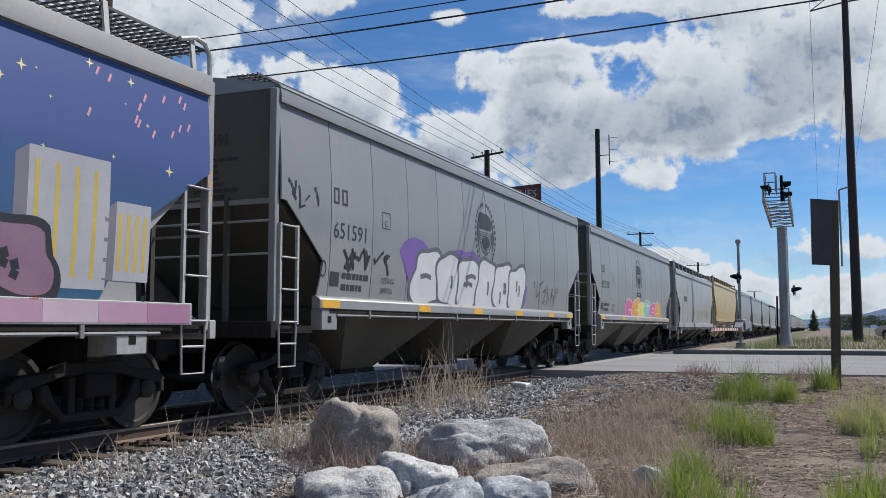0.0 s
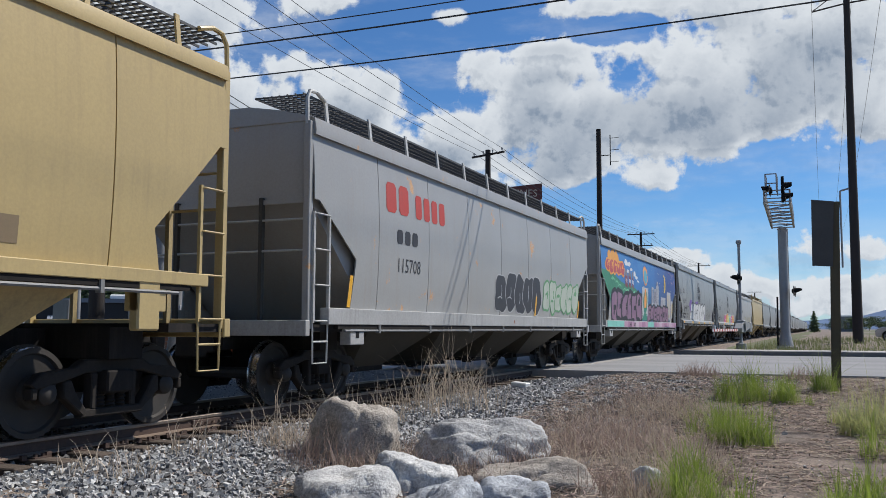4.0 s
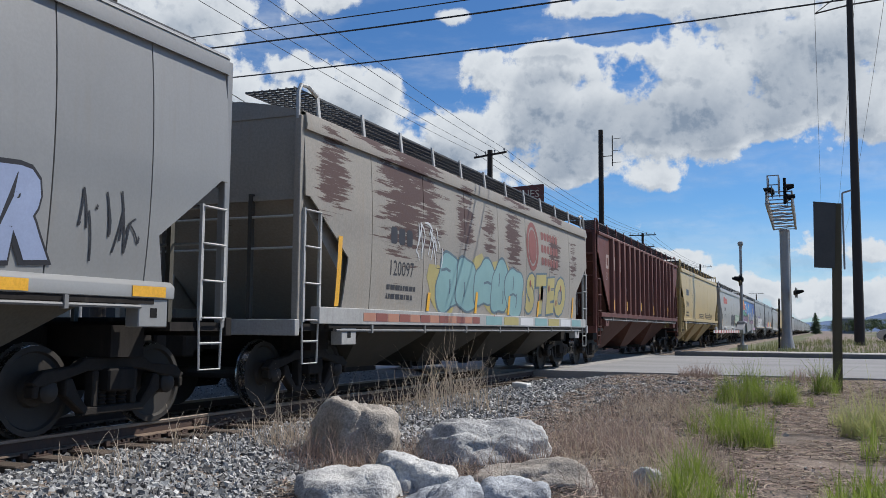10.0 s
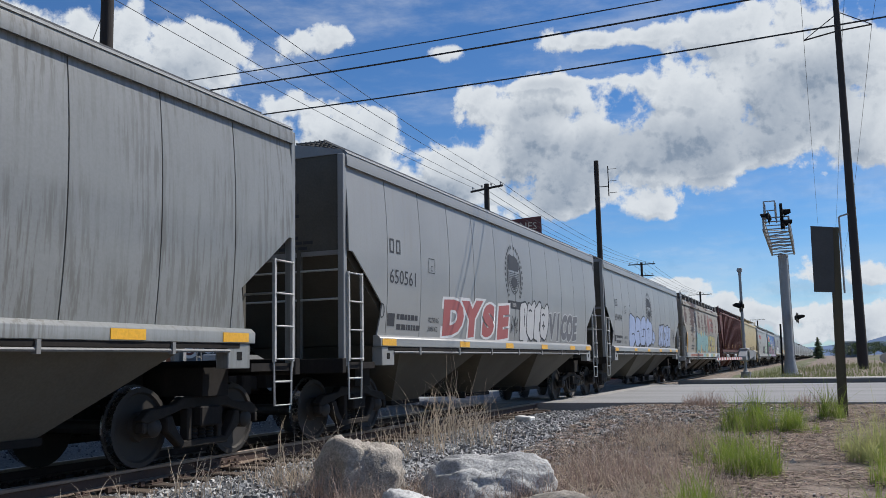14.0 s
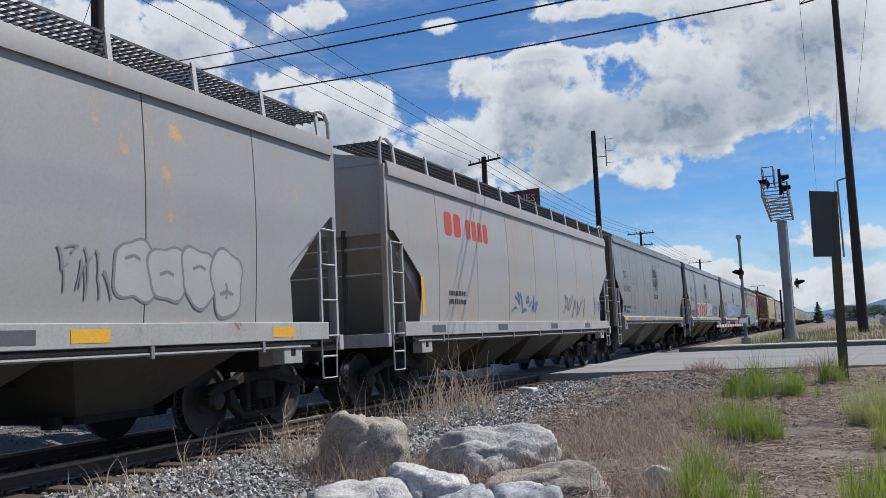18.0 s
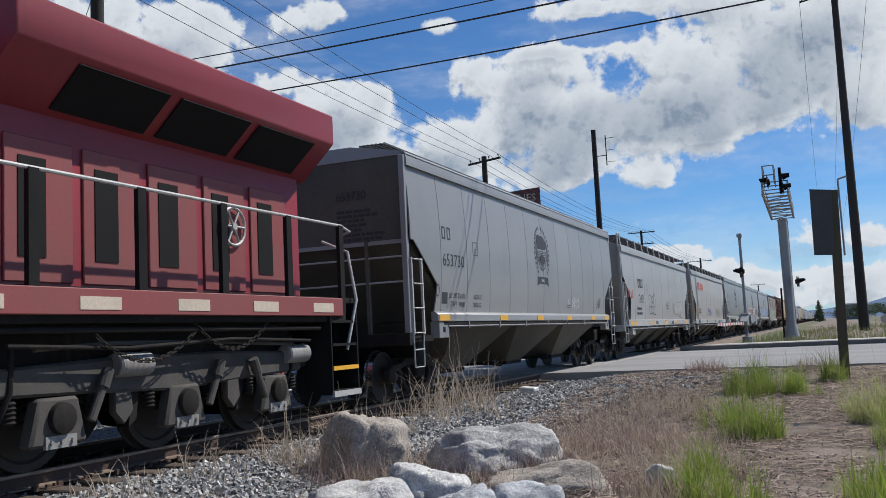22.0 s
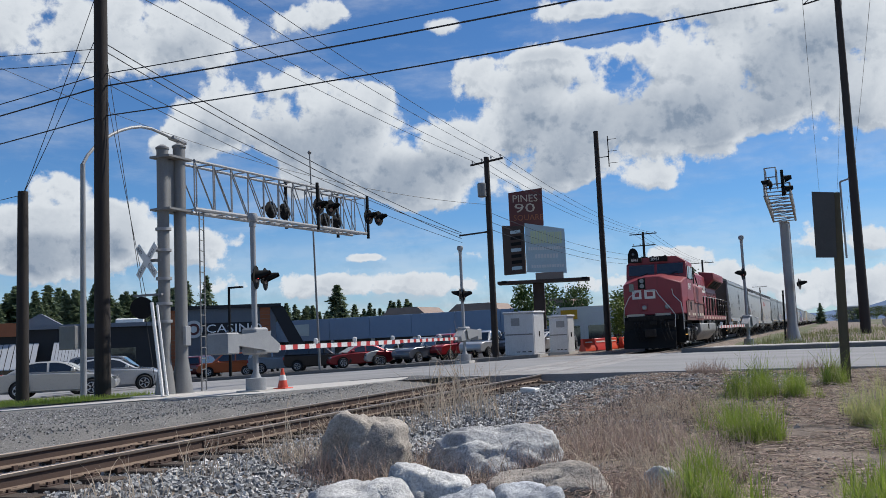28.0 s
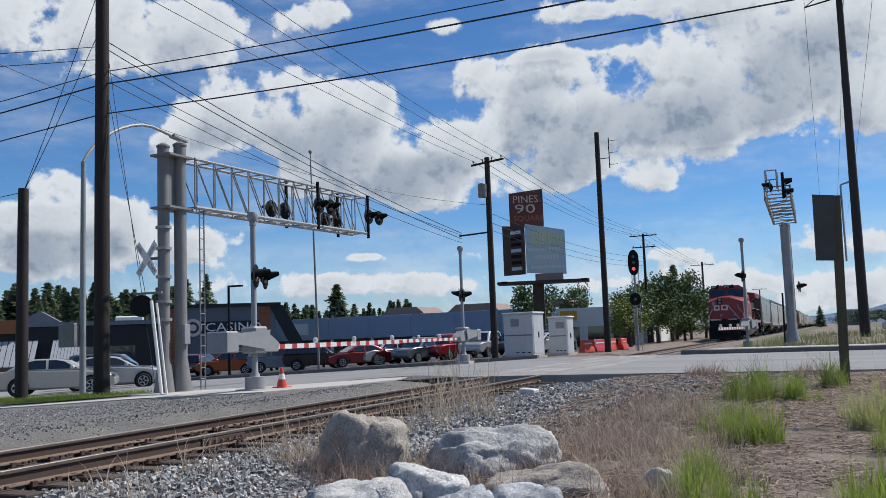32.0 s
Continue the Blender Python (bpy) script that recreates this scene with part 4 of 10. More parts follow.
def mark(car, sh, name, loops, mat, lift=0.004, label=""):
    """Flat paint on the side: loops of (y, z)."""
    bm = bmesh.new()
    for loop in loops:
        f = bm.faces.new([bm.verts.new((0, y, z)) for y, z in loop])
        if len(loop) > 4:
            bmesh.ops.triangulate(bm, faces=[f])
    bmesh.ops.remove_doubles(bm, verts=bm.verts[:], dist=1e-5)
    bm.normal_update()
    on_side(bm, sh, lift)
    for f in bm.faces:
        f.normal_update()
        if f.normal.x < 0:
            f.normal_flip()
    me = bpy.data.meshes.new(name)
    bm.to_mesh(me)
    bm.free()
    me.materials.append(mat)
    return part(name, me, None, car, label)


def lettering(car, sh, words, y, z, size, mat, name="lettering", squeeze=1.0, end=None):
    me = text_mesh(words, size, mat)
    for v in me.vertices:
        u, t = v.co.x * squeeze, v.co.y
        if end is None:
            v.co = (sh.side_x(z + t) + 0.004, y + u, z + t)
        else:
            v.co = (end[0] + u, end[1], z + t)
    return part(name, me, None, car)


def bars(car, sh, y, z, count, w, h, gap, mat, name="painted_emblem_bars", lift=0.004):
    for k in range(count):
        a = y + k * (w + gap)
        c = 0.18 * min(w, h)
        mark(car, sh, name, [[(a + c, z), (a + w - c, z), (a + w, z + c), (a + w, z + h - c), (a + w - c, z + h), (a + c, z + h), (a, z + h - c), (a, z + c)]], mat, lift)


def hollow(car, sh, y, z, count, w, h, gap, mat, line=0.035):
    """Plain upright frames in place of initials."""
    for k in range(count):
        a = y + k * (w + gap)
        out = [(a, z), (a + w, z), (a + w, z + h), (a, z + h)]
        inn = [(a + line, z + line), (a + w - line, z + line), (a + w - line, z + h - line), (a + line, z + h - line)]
        mark(car, sh, "initial_bar", [[out[i], out[(i + 1) % 4], inn[(i + 1) % 4], inn[i]] for i in range(4)], mat)


def fat_letters(car, sh, words, y0, y1, z0, z1, fill, line, rim=0.135, inset=0.06):
    """A sprayed word: swollen letters with a wide pale outline."""
    pitch = (y1 - y0) / len(words)
    for k, ch in enumerate(words):
        for grow, mat, lift, name in ((rim, line, 0.0050, "sprayed_outline"), (rim - inset, fill, 0.0062, "sprayed_fill")):
            me = text_mesh(ch, 1.0, mat, grow=grow)
            us = [v.co.x for v in me.vertices]
            vs = [v.co.y for v in me.vertices]
            mid_u, mid_v = (min(us) + max(us)) / 2, (min(vs) + max(vs)) / 2
            su, sv = pitch * 1.22 / (0.62 + 0.27), (z1 - z0) / (0.70 + 0.27)
            for v in me.vertices:
                u, t = (v.co.x - mid_u) * su, (v.co.y - mid_v) * sv * (1.05 if k % 2 else 0.97)
                y, z = y0 + pitch * (k + 0.5) + u + 0.06 * t, (z0 + z1) / 2 + t + 0.03 * math.sin(3 * u)
                v.co = (sh.side_x(z) + lift + 0.0013 * k, y, z)
            part(name, me, None, car)


def ring(y, z, ry, rz, n=28, inner=0.0):
    out = [(y + ry * math.cos(2 * math.pi * k / n), z + rz * math.sin(2 * math.pi * k / n)) for k in range(n)]
    if not inner:
        return [out]
    inn = [(y + (ry - inner) * math.cos(2 * math.pi * k / n), z + (rz - inner) * math.sin(2 * math.pi * k / n)) for k in range(n)]
    return [[out[k], out[(k + 1) % n], inn[(k + 1) % n], inn[k]] for k in range(n)]


def crest(car, sh, y, z, mat, size=1.0):
    """A plain oval crest: a ring of short bars, an animal-like lump over a lined shield with a leaf, a ribbon."""
    s = size
    wide = 1.12
    loops = []
    for k in range(25):
        if k in (12,):
            continue
        a, w = math.radians(228 - 276 * k / 24), 0.055
        loops.append([(y + r * 0.64 * s * math.cos(a + d), z + r * 0.69 * s * math.sin(a + d)) for r, d in ((0.88, -w), (1.0, -w), (1.0, w), (0.88, w))])
    mark(car, sh, "crest_ring", loops, mat)
    for e in (-1, 1):
        arc = [math.radians(-52 + 104 * k / 12) for k in range(13)]
        out = [(y + e * 0.80 * 0.64 * s * math.cos(a), z + 0.80 * 0.69 * s * math.sin(a)) for a in arc]
        inn = [(y + e * (0.80 - 0.13 * math.cos(a * 1.7)) * 0.64 * s * math.cos(a), z + 0.80 * 0.69 * s * math.sin(a)) for a in arc]
        mark(car, sh, "crest_ring", [[out[k], out[k + 1], inn[k + 1], inn[k]] for k in range(12)], mat)
    rows = []
    for k in range(11):
        z0 = 0.05 - 0.042 * k
        wd = (0.30 if z0 > -0.15 else max(0.03, 0.30 - (-0.15 - z0) * 1.0)) * wide
        rows.append([(y - wd * s, z + (z0 - 0.014) * s), (y + wd * s, z + (z0 - 0.014) * s), (y + wd * s, z + z0 * s), (y - wd * s, z + z0 * s)])
    for e in (-1, 1):
        rows += stroke([(y + e * 0.37 * s, z + 0.07 * s), (y + e * 0.37 * s, z - 0.15 * s), (y + e * 0.2 * s, z - 0.36 * s), (y, z - 0.44 * s)], 0.03 * s)
    mark(car, sh, "crest_shield", rows, mat)
    top = [(-0.34, 0.10), (0.26, 0.10), (0.34, 0.16), (0.34, 0.28), (0.24, 0.40), (0.08, 0.46), (-0.08, 0.43), (-0.22, 0.47), (-0.34, 0.42), (-0.36, 0.34), (-0.24, 0.30), (-0.28, 0.20)]
    mark(car, sh, "crest_top", [[(y + a * s * wide, z + b * s) for a, b in top]], mat)
    leaf = [(0, 0.01), (0.05, -0.07), (0.10, -0.05), (0.09, -0.13), (0.19, -0.11), (0.17, -0.17), (0.21, -0.20), (0.10, -0.28), (0.02, -0.27), (0, -0.34)]
    leaf += [(-a, b) for a, b in leaf[-2:0:-1]]
    mark(car, sh, "crest_leaf", [[(y + a * s * wide, z + b * s) for a, b in leaf]], mat, 0.007)
    band = [(-0.50, -0.84), (-0.44, -0.60), (0.44, -0.60), (0.50, -0.84), (0.32, -0.78), (-0.32, -0.78)]
    mark(car, sh, "crest_band", [[(y + a * s * wide * 0.9, z + b * s) for a, b in band]], mat)
    me = text_mesh("1881", 0.13 * s, M["stencil_white"])
    for v in me.vertices:
        zz = z - 0.735 * s + v.co.y
        v.co = (sh.side_x(zz) + 0.007, y - 0.17 * s + v.co.x * 1.15, zz)
    part("crest_year", me, None, car)


def stencil_rows(car, sh, y, z, rows, width, mat, pitch=0.09, height=0.045, seed=1):
    rng = random.Random(seed)
    loops = []
    for r in range(rows):
        a = y
        while a < y + width * rng.uniform(0.7, 1.0):
            w = rng.uniform(0.04, 0.16)
            zz = z - r * pitch
            loops.append([(a, zz), (a + w, zz), (a + w, zz + height), (a, zz + height)])
            a += w + 0.03
    mark(car, sh, "small_stencil_rows", loops, mat)["kind"] = "stuff"


def plate_box(car, sh, y, z, w, h, mat):
    t = 0.012
    mark(car, sh, "stencil_frame", [[(y, z), (y + w, z), (y + w, z + t), (y, z + t)], [(y, z + h - t), (y + w, z + h - t), (y + w, z + h), (y, z + h)], [(y, z + t), (y + t, z + t), (y + t, z + h - t), (y, z + h - t)], [(y + w - t, z + t), (y + w, z + t), (y + w, z + h - t), (y + w - t, z + h - t)]], mat)


def reflectors(car, sh, ys, mat, w=0.55, z=None, h=None):
    for y in ys:
        bm = bmesh.new()
        a = sh.width + 0.046
        z0 = (sh.sill0 + 0.015) if z is None else z
        box(bm, a, a + 0.003, y, y + w, z0, z0 + (sh.sill1 - sh.sill0 - 0.07 if h is None else h))
        part("reflector", bm, mat, car)


PAINT = {}


def spray(name, colour, other=None):
    if name not in PAINT:
        PAINT[name] = material("spray_" + name, colour, other or tuple(c * 0.8 for c in colour), rough=0.55, coarse=2.0, fine=40, mix=0.5, grain=0.05, bump=0.0)
    return PAINT[name]


def lump(rng, y, z, ry, rz, n=18, rough=0.18, power=2.6):
    """A bulging rounded outline."""
    pts = []
    p1, p2, p3 = rng.uniform(0, 6), rng.uniform(0, 6), rng.uniform(0, 6)
    for k in range(n):
        a = 2 * math.pi * k / n
        c, s = math.cos(a), math.sin(a)
        r = 1 + rough * (0.5 * math.sin(2 * a + p1) + 0.35 * math.sin(3 * a + p2) + 0.3 * math.sin(5 * a + p3))
        q = (abs(c) ** power + abs(s) ** power) ** (-1 / power)
        pts.append((y + ry * c * r * q, z + rz * s * r * q))
    return pts


def stroke(pts, w):
    """A band of paint along points."""
    loops = []
    for (a, b), (c, d) in zip(pts, pts[1:]):
        l = math.hypot(c - a, d - b) or 1
        nx, nz = -(d - b) / l * w / 2, (c - a) / l * w / 2
        loops.append([(a - nx, b - nz), (c - nx, d - nz), (c + nx, d + nz), (a + nx, b + nz)])
    return loops


def tag_scrawl(car, sh, y0, y1, z0, z1, mat, seed, strokes=7, w=0.03):
    """An unreadable sprayed scrawl."""
    rng = random.Random(seed)
    loops = []
    for k in range(strokes):
        cy = y0 + (y1 - y0) * (k + 0.5) / strokes
        half = (y1 - y0) / strokes * 0.75
        pts = [(cy + rng.uniform(-half, half), rng.uniform(z0, z1)) for _ in range(rng.randint(3, 5))]
        fine = []
        for a, b in zip(pts, pts[1:]):
            for i in range(4):
                t = i / 4
                bend = 0.12 * (y1 - y0) / strokes * math.sin(math.pi * t)
                fine.append((a[0] + (b[0] - a[0]) * t + bend, a[1] + (b[1] - a[1]) * t + bend))
        fine.append(pts[-1])
        loops += stroke(fine, w)
    mark(car, sh, "sprayed_scrawl", loops, mat, 0.009)["kind"] = "stuff"


def throw_up(car, sh, y0, y1, z0, z1, count, fill, line, seed, shade=None, cloud=None, square=2.6, edge=0.035, slots=True):
    """A sprayed piece of count bulging shapes with outlines, drawn as plain shapes."""
    rng = random.Random(seed)
    wd = (y1 - y0) / count
    if cloud:
        loops = [lump(rng, y0 + (y1 - y0) * (k + 0.3) / 6, z0 + (z1 - z0) * rng.uniform(0.3, 0.75), (y1 - y0) / 7, (z1 - z0) * 0.42, 16, 0.3) for k in range(6)]
        for i, lp in enumerate(loops):
            mark(car, sh, "sprayed_cloud", [lp], cloud, 0.0035 + 0.0003 * i)
    for k in range(count):
        y = y0 + wd * (k + 0.5)
        rz = (z1 - z0) / 2 * rng.uniform(0.85, 1.05)
        z = (z0 + z1) / 2 + rng.uniform(-0.06, 0.06) * (z1 - z0)
        s = rng.randint(0, 10 ** 6)
        outer = lump(random.Random(s), y, z, wd * 0.60 + edge, rz + edge, 44, 0.2, square)
        inner = lump(random.Random(s), y, z, wd * 0.60 - edge * 0.3, rz - edge * 0.3, 44, 0.2, square)
        base = 0.0055 + 0.0012 * k
        if shade:
            mark(car, sh, "sprayed_shadow", [[(a + 0.06, b - 0.05) for a, b in outer]], shade, base - 0.0004)
        mark(car, sh, "sprayed_outline", [outer], line, base)
        mark(car, sh, "sprayed_fill", [inner], fill[k % len(fill)] if isinstance(fill, list) else fill, base + 0.0006)
        if slots:
            loops = []
            for i in range(rng.randint(1, 3)):
                cy, cz = y + rng.uniform(-0.2, 0.2) * wd, z + rng.uniform(-0.5, 0.5) * rz
                if rng.random() < 0.5:
                    loops += stroke([(cy, cz - 0.25 * rz), (cy + 0.03, cz), (cy, cz + 0.3 * rz)], edge * 1.5)
                else:
                    loops += stroke([(cy - 0.25 * wd, cz), (cy, cz + 0.04), (cy + 0.2 * wd, cz)], edge * 1.5)
            mark(car, sh, "sprayed_line", loops, line, base + 0.0011)["kind"] = "stuff"

# ---- locomotive: its nose is at y = 0, its length runs to +y ----
M["loco_red"] = material("faded_maroon_paint", (0.25, 0.027, 0.036), (0.20, 0.03, 0.037), rough=0.45, coarse=0.8, streak=0.35, dirt=(0.10, 0.03, 0.028), grain=0.05, bump=0.03)
M["loco_dusty"] = material("dusty_maroon_paint", (0.25, 0.055, 0.053), (0.195, 0.08, 0.07), rough=0.6, coarse=0.6, streak=0.5, dirt=(0.12, 0.085, 0.07), grain=0.08, bump=0.04)
M["loco_brown"] = material("grimy_brown_panels", (0.205, 0.107, 0.092), (0.21, 0.083, 0.074), rough=0.65, coarse=0.7, streak=0.6, dirt=(0.10, 0.085, 0.07), grain=0.1, bump=0.05)
M["loco_truck"] = material("dusty_cast_truck_steel", (0.075, 0.068, 0.060), (0.032, 0.029, 0.026), rough=0.85, coarse=3, streak=0.3, bump=0.2)
M["tank_grey"] = material("dirty_fuel_tank_paint", (0.28, 0.275, 0.262), (0.17, 0.16, 0.148), rough=0.55, coarse=0.7, streak=0.7, dirt=(0.09, 0.08, 0.07), bump=0.04)
M["cream_tape"] = material("cream_reflective_tape", (0.62, 0.52, 0.40), (0.45, 0.36, 0.28), rough=0.5)
M["loco_glass"] = glass("dark_cab_glass")
M["lamp_glass"] = glass("lamp_glass", (0.16, 0.165, 0.17), 0.08)
M["handrail_white"] = material("pale_worn_handrail", (0.50, 0.49, 0.48), rough=0.45)
M["number_white"] = material("off_white_number_paint", (0.66, 0.64, 0.60), (0.5, 0.48, 0.45), rough=0.5, bump=0.0)


def flat_text(parent, words, m, size, mat, squeeze=1.0, grow=0.0):
    me = text_mesh(words, size, mat, grow=grow)
    for v in me.vertices:
        v.co.x *= squeeze
    return part("lettering", me, None, parent, at=m)


def side_text(parent, words, x, y, z, size, mat, squeeze=1.0, grow=0.0):
    return flat_text(parent, words, pose(x, y, z, 90, 0, 90), size, mat, squeeze, grow)


def build_loco():
    L = thing("diesel_locomotive", pose(TRACK_X, 0, 0), "weathered maroon six-axle diesel locomotive with a dusty lower body", "locomotive")
    # frame and deck
    bm = bmesh.new()
    box(bm, -1.45, 1.45, 0.25, 19.9, 1.42, 1.70)
    part("underframe", bm, M["frame_dark"], L, bevel=0.01)
    bm = bmesh.new()
    box(bm, 1.40, 1.52, 6.9, 19.7, 1.50, 1.76)
    part("side_sill", bm, M["loco_dusty"], L, bevel=0.008)
    bm = bmesh.new()
    box(bm, -1.52, -1.40, 6.9, 19.7, 1.50, 1.76)
    part("side_sill", bm, M["loco_dusty"], L)
    bm = bmesh.new()
    box(bm, -1.42, 1.42, 0.0, 20.2, 1.70, 1.78)
    part("walkway_deck", bm, M["frame_dark"], L)
    # nose
    bm = bmesh.new()
    pts = [(-1.47, 0, 1.80), (1.47, 0, 1.80), (1.47, 0, 3.36), (0.35, 0, 3.74), (-0.35, 0, 3.74), (-1.47, 0, 3.36)]
    a = [bm.verts.new(p) for p in pts]
    back = [(-1.55, 1.5, 1.80), (1.55, 1.5, 1.80), (1.55, 1.5, 3.72), (0.45, 1.5, 3.98), (-0.45, 1.5, 3.98), (-1.55, 1.5, 3.72)]
    b = [bm.verts.new(p) for p in back]
    bm.faces.new(a[::-1]), bm.faces.new(b)
    for i in range(6):
        bm.faces.new((a[i], a[(i + 1) % 6], b[(i + 1) % 6], b[i]))
    nose = part("nose", bm, M["loco_red"], L, bevel=0.04)
    bm = bmesh.new()
    box(bm, -1.28, -0.72, -0.02, 0.02, 1.85, 3.30)
    part("nose_door", bm, M["loco_red"], nose, bevel=0.015)
    bm = bmesh.new()
    box(bm, -1.16, -0.92, -0.03, -0.01, 3.02, 3.42)
    part("door_window", bm, M["loco_glass"], nose, bevel=0.03)
    bm = bmesh.new()
    box(bm, -0.70, -0.32, -0.05, 0.02, 3.12, 3.68)
    lampbox = part("headlight_box", bm, M["black_paint"], nose, bevel=0.02)
    for z in (3.54, 3.28):
        bm = bmesh.new()
        lathe(bm, [(0, 0.10), (0.05, 0.115), (0.055, 0.09), (0.03, 0.0)], (-0.49, -0.03, z), (0, -1, 0), 16)
        part("headlight", bm, M["lamp_glass"], lampbox, "round pale headlight")
    for x in (-0.43, 0.72):
        bm = bmesh.new()
        box(bm, x - 0.16, x + 0.16, -0.04, 0.02, 2.02, 2.36)
        d = part("ditch_light", bm, M["loco_red"], nose, bevel=0.02)
        bm = bmesh.new()
        lathe(bm, [(0, 0.11), (0.04, 0.12), (0.05, 0.09), (0.03, 0.0)], (x, -0.03, 2.18), (0, -1, 0), 16)
        part("lamp", bm, M["lamp_glass"], d, "round pale lamp")
    # emblem on the nose as plain shapes
    for x0, x1, z0, z1 in ((-1.02, -0.55, 2.62, 3.08), (-0.40, 0.15, 2.62, 3.08)):
        bm = bmesh.new()
        box(bm, x0, x1, -0.028, -0.02, z0, z1)
        block = part("nose_emblem", bm, M["number_white"], nose, "pale emblem block", bevel=0.003)
        bm = bmesh.new()
        box(bm, x0 + 0.13, x1 - 0.12, -0.031, -0.026, z0 + 0.12, z1 - 0.11)
        part("emblem_inset", bm, M["loco_red"], block)
    for x0, x1 in ((-1.35, -0.45), (0.10, 0.85)):
        bm = bmesh.new()
        box(bm, x0, x1, -0.06, 0.0, 1.72, 1.86)
        part("anticlimber_stripe", bm, M["cream_tape"], L, "pale worn stripe on the anticlimber")
    bm = bmesh.new()
    box(bm, -1.25, 1.25, -0.35, 0.25, 1.52, 1.74)
    part("front_platform", bm, M["frame_dark"], L, bevel=0.02)
    # pilot and plough
    plough = part("pilot_beam", slab(bmesh.new(), [(-1.45, -0.30, 1.52), (1.10, -0.30, 1.52), (1.10, -0.34, 0.5), (-1.45, -0.34, 0.5)], (0, 0.2, 0)), M["frame_dark"], L, "grimy black pilot beam", bevel=0.02)
    for s in (1, -1):
        bm = bmesh.new()
        rows = []
        for k in range(9):
            u = k / 8
            x = s * (0.0 + 1.30 * u) - 0.18
            y = -0.98 + 0.42 * u
            crown = 1.12 - 0.10 * u ** 3 if k else 0.72
            rows.append([(x, y + 0.30, crown), (x, y + 0.16, 0.85 * crown), (x, y + 0.06, 0.62), (x, y, 0.38), (x, y - 0.10, 0.13)])
        grid = [[bm.verts.new(p) for p in r] for r in rows]
        for a, b in zip(grid, grid[1:]):
            for i in range(4):
                bm.faces.new((a[i], a[i + 1], b[i + 1], b[i]) if s > 0 else (a[i], b[i], b[i + 1], a[i + 1]))
        ret = bmesh.ops.extrude_face_region(bm, geom=bm.faces[:])
        for v in ret["geom"]:
            if isinstance(v, bmesh.types.BMVert):
                v.co.y += 0.04
        part("plough_blade", bm, M["black_paint"], L, "black curved snow plough blade", angle=50)
    for x, z, w, h in ((-0.95, 1.22, 0.30, 0.24), (-0.15, 1.28, 0.34, 0.2), (0.35, 1.34, 0.22, 0.22), (0.75, 1.2, 0.3, 0.26)):
        bm = bmesh.new()
        box(bm, x, x + w, -0.42, -0.28, z, z + h)
        part("pilot_box", bm, M["cast_steel"], plough, bevel=0.02)
    bm = bmesh.new()
    box(bm, -0.2, 0.2, -1.15, -0.4, 0.72, 1.02)
    box(bm, -0.26, 0.26, -1.3, -1.0, 0.68, 1.08)
    part("coupler", bm, M["cast_steel"], L, bevel=0.04)
    for x in (-0.85, -0.7, -0.5, 0.45, 0.65, 0.8):
        bm = bmesh.new()
        pipe(bm, [(x, -0.45, 1.45), (x, -0.8, 1.35), (x + 0.08, -1.02, 1.0), (x + 0.16, -1.0, 0.66), (x + 0.22, -0.9, 0.5)], 0.03, 6)
        part("brake_hose", bm, M["black_paint"], L)
    # steps at the four corners
    for y0, y1, lab in ((0.05, 0.95, "front"), (19.35, 20.15, "rear")):
        for s in (1, -1):
            a, b = sorted((s * 1.05, s * 1.50))
            steps = part("step_well", box(bmesh.new(), a, b, y0, y0 + 0.03, 0.36, 1.7), M["black_paint"], L, "black boarding step well")
            part("well_side", box(bmesh.new(), a, b, y1 - 0.03, y1, 0.36, 1.7), M["black_paint"], steps)
            for z in (0.38, 0.72, 1.06, 1.40):
                part("step", box(bmesh.new(), a, b, y0 + 0.05, y1 - 0.05, z, z + 0.04), M["black_paint"], steps)
            bm = bmesh.new()
            box(bm, *sorted((s * 1.48, s * 1.515)), y0 + 0.03, y1 - 0.03, 0.71, 0.77)
            part("step_edge", bm, M["reflector_yellow"], steps, "yellow step edge")
            bm = bmesh.new()
            box(bm, *sorted((s * 1.48, s * 1.53)), y0, y1, 0.33, 0.41)
            part("step_edge", bm, M["rung"], steps, "pale worn step edge")
    for x, pts in ((1.47, [(1.47, 0.02, 1.0), (1.48, -0.02, 1.72), (1.40, -0.06, 2.35), (1.05, -0.10, 2.75), (1.0, -0.08, 3.05)]), (0.55, [(1.1, -0.42, 1.15), (1.15, -0.45, 1.75), (0.95, -0.45, 2.05), (0.35, -0.40, 2.82), (0.25, -0.30, 3.02), (-0.2, -0.18, 3.05)]), (-1.3, [(-1.47, 0.0, 1.0), (-1.5, -0.1, 1.72), (-1.4, -0.3, 2.2), (-1.1, -0.35, 2.75), (-0.7, -0.2, 3.0)])):
        bm = bmesh.new()
        pipe(bm, pts, 0.022, 8)
        part("handrail", bm, M["handrail_white"], L, "bent pale handrail")
    # cab
    bm = bmesh.new()
    pts = [(-1.55, 1.45, 1.78), (-1.55, 1.38, 3.8), (-1.55, 1.62, 4.52), (-1.55, 3.70, 4.52), (-1.55, 3.70, 1.78)]
    slab(bm, [(-1.55, y, z) for _, y, z in pts], (3.10, 0, 0))
    cab = part("cab", bm, M["loco_red"], L, bevel=0.02)
    bm = bmesh.new()
    prof = [(-1.56, 4.50), (-1.05, 4.84), (1.05, 4.84), (1.56, 4.50)]
    slab(bm, [(x, 1.60, z) for x, z in prof], (0, 2.15, 0))
    part("cab_roof", bm, M["loco_red"], cab, bevel=0.02)
    bm = bmesh.new()
    slab(bm, [(-1.40, 1.355, 3.90), (1.40, 1.355, 3.90), (1.40, 1.545, 4.46), (-1.40, 1.545, 4.46)], (0, 0.06, 0))
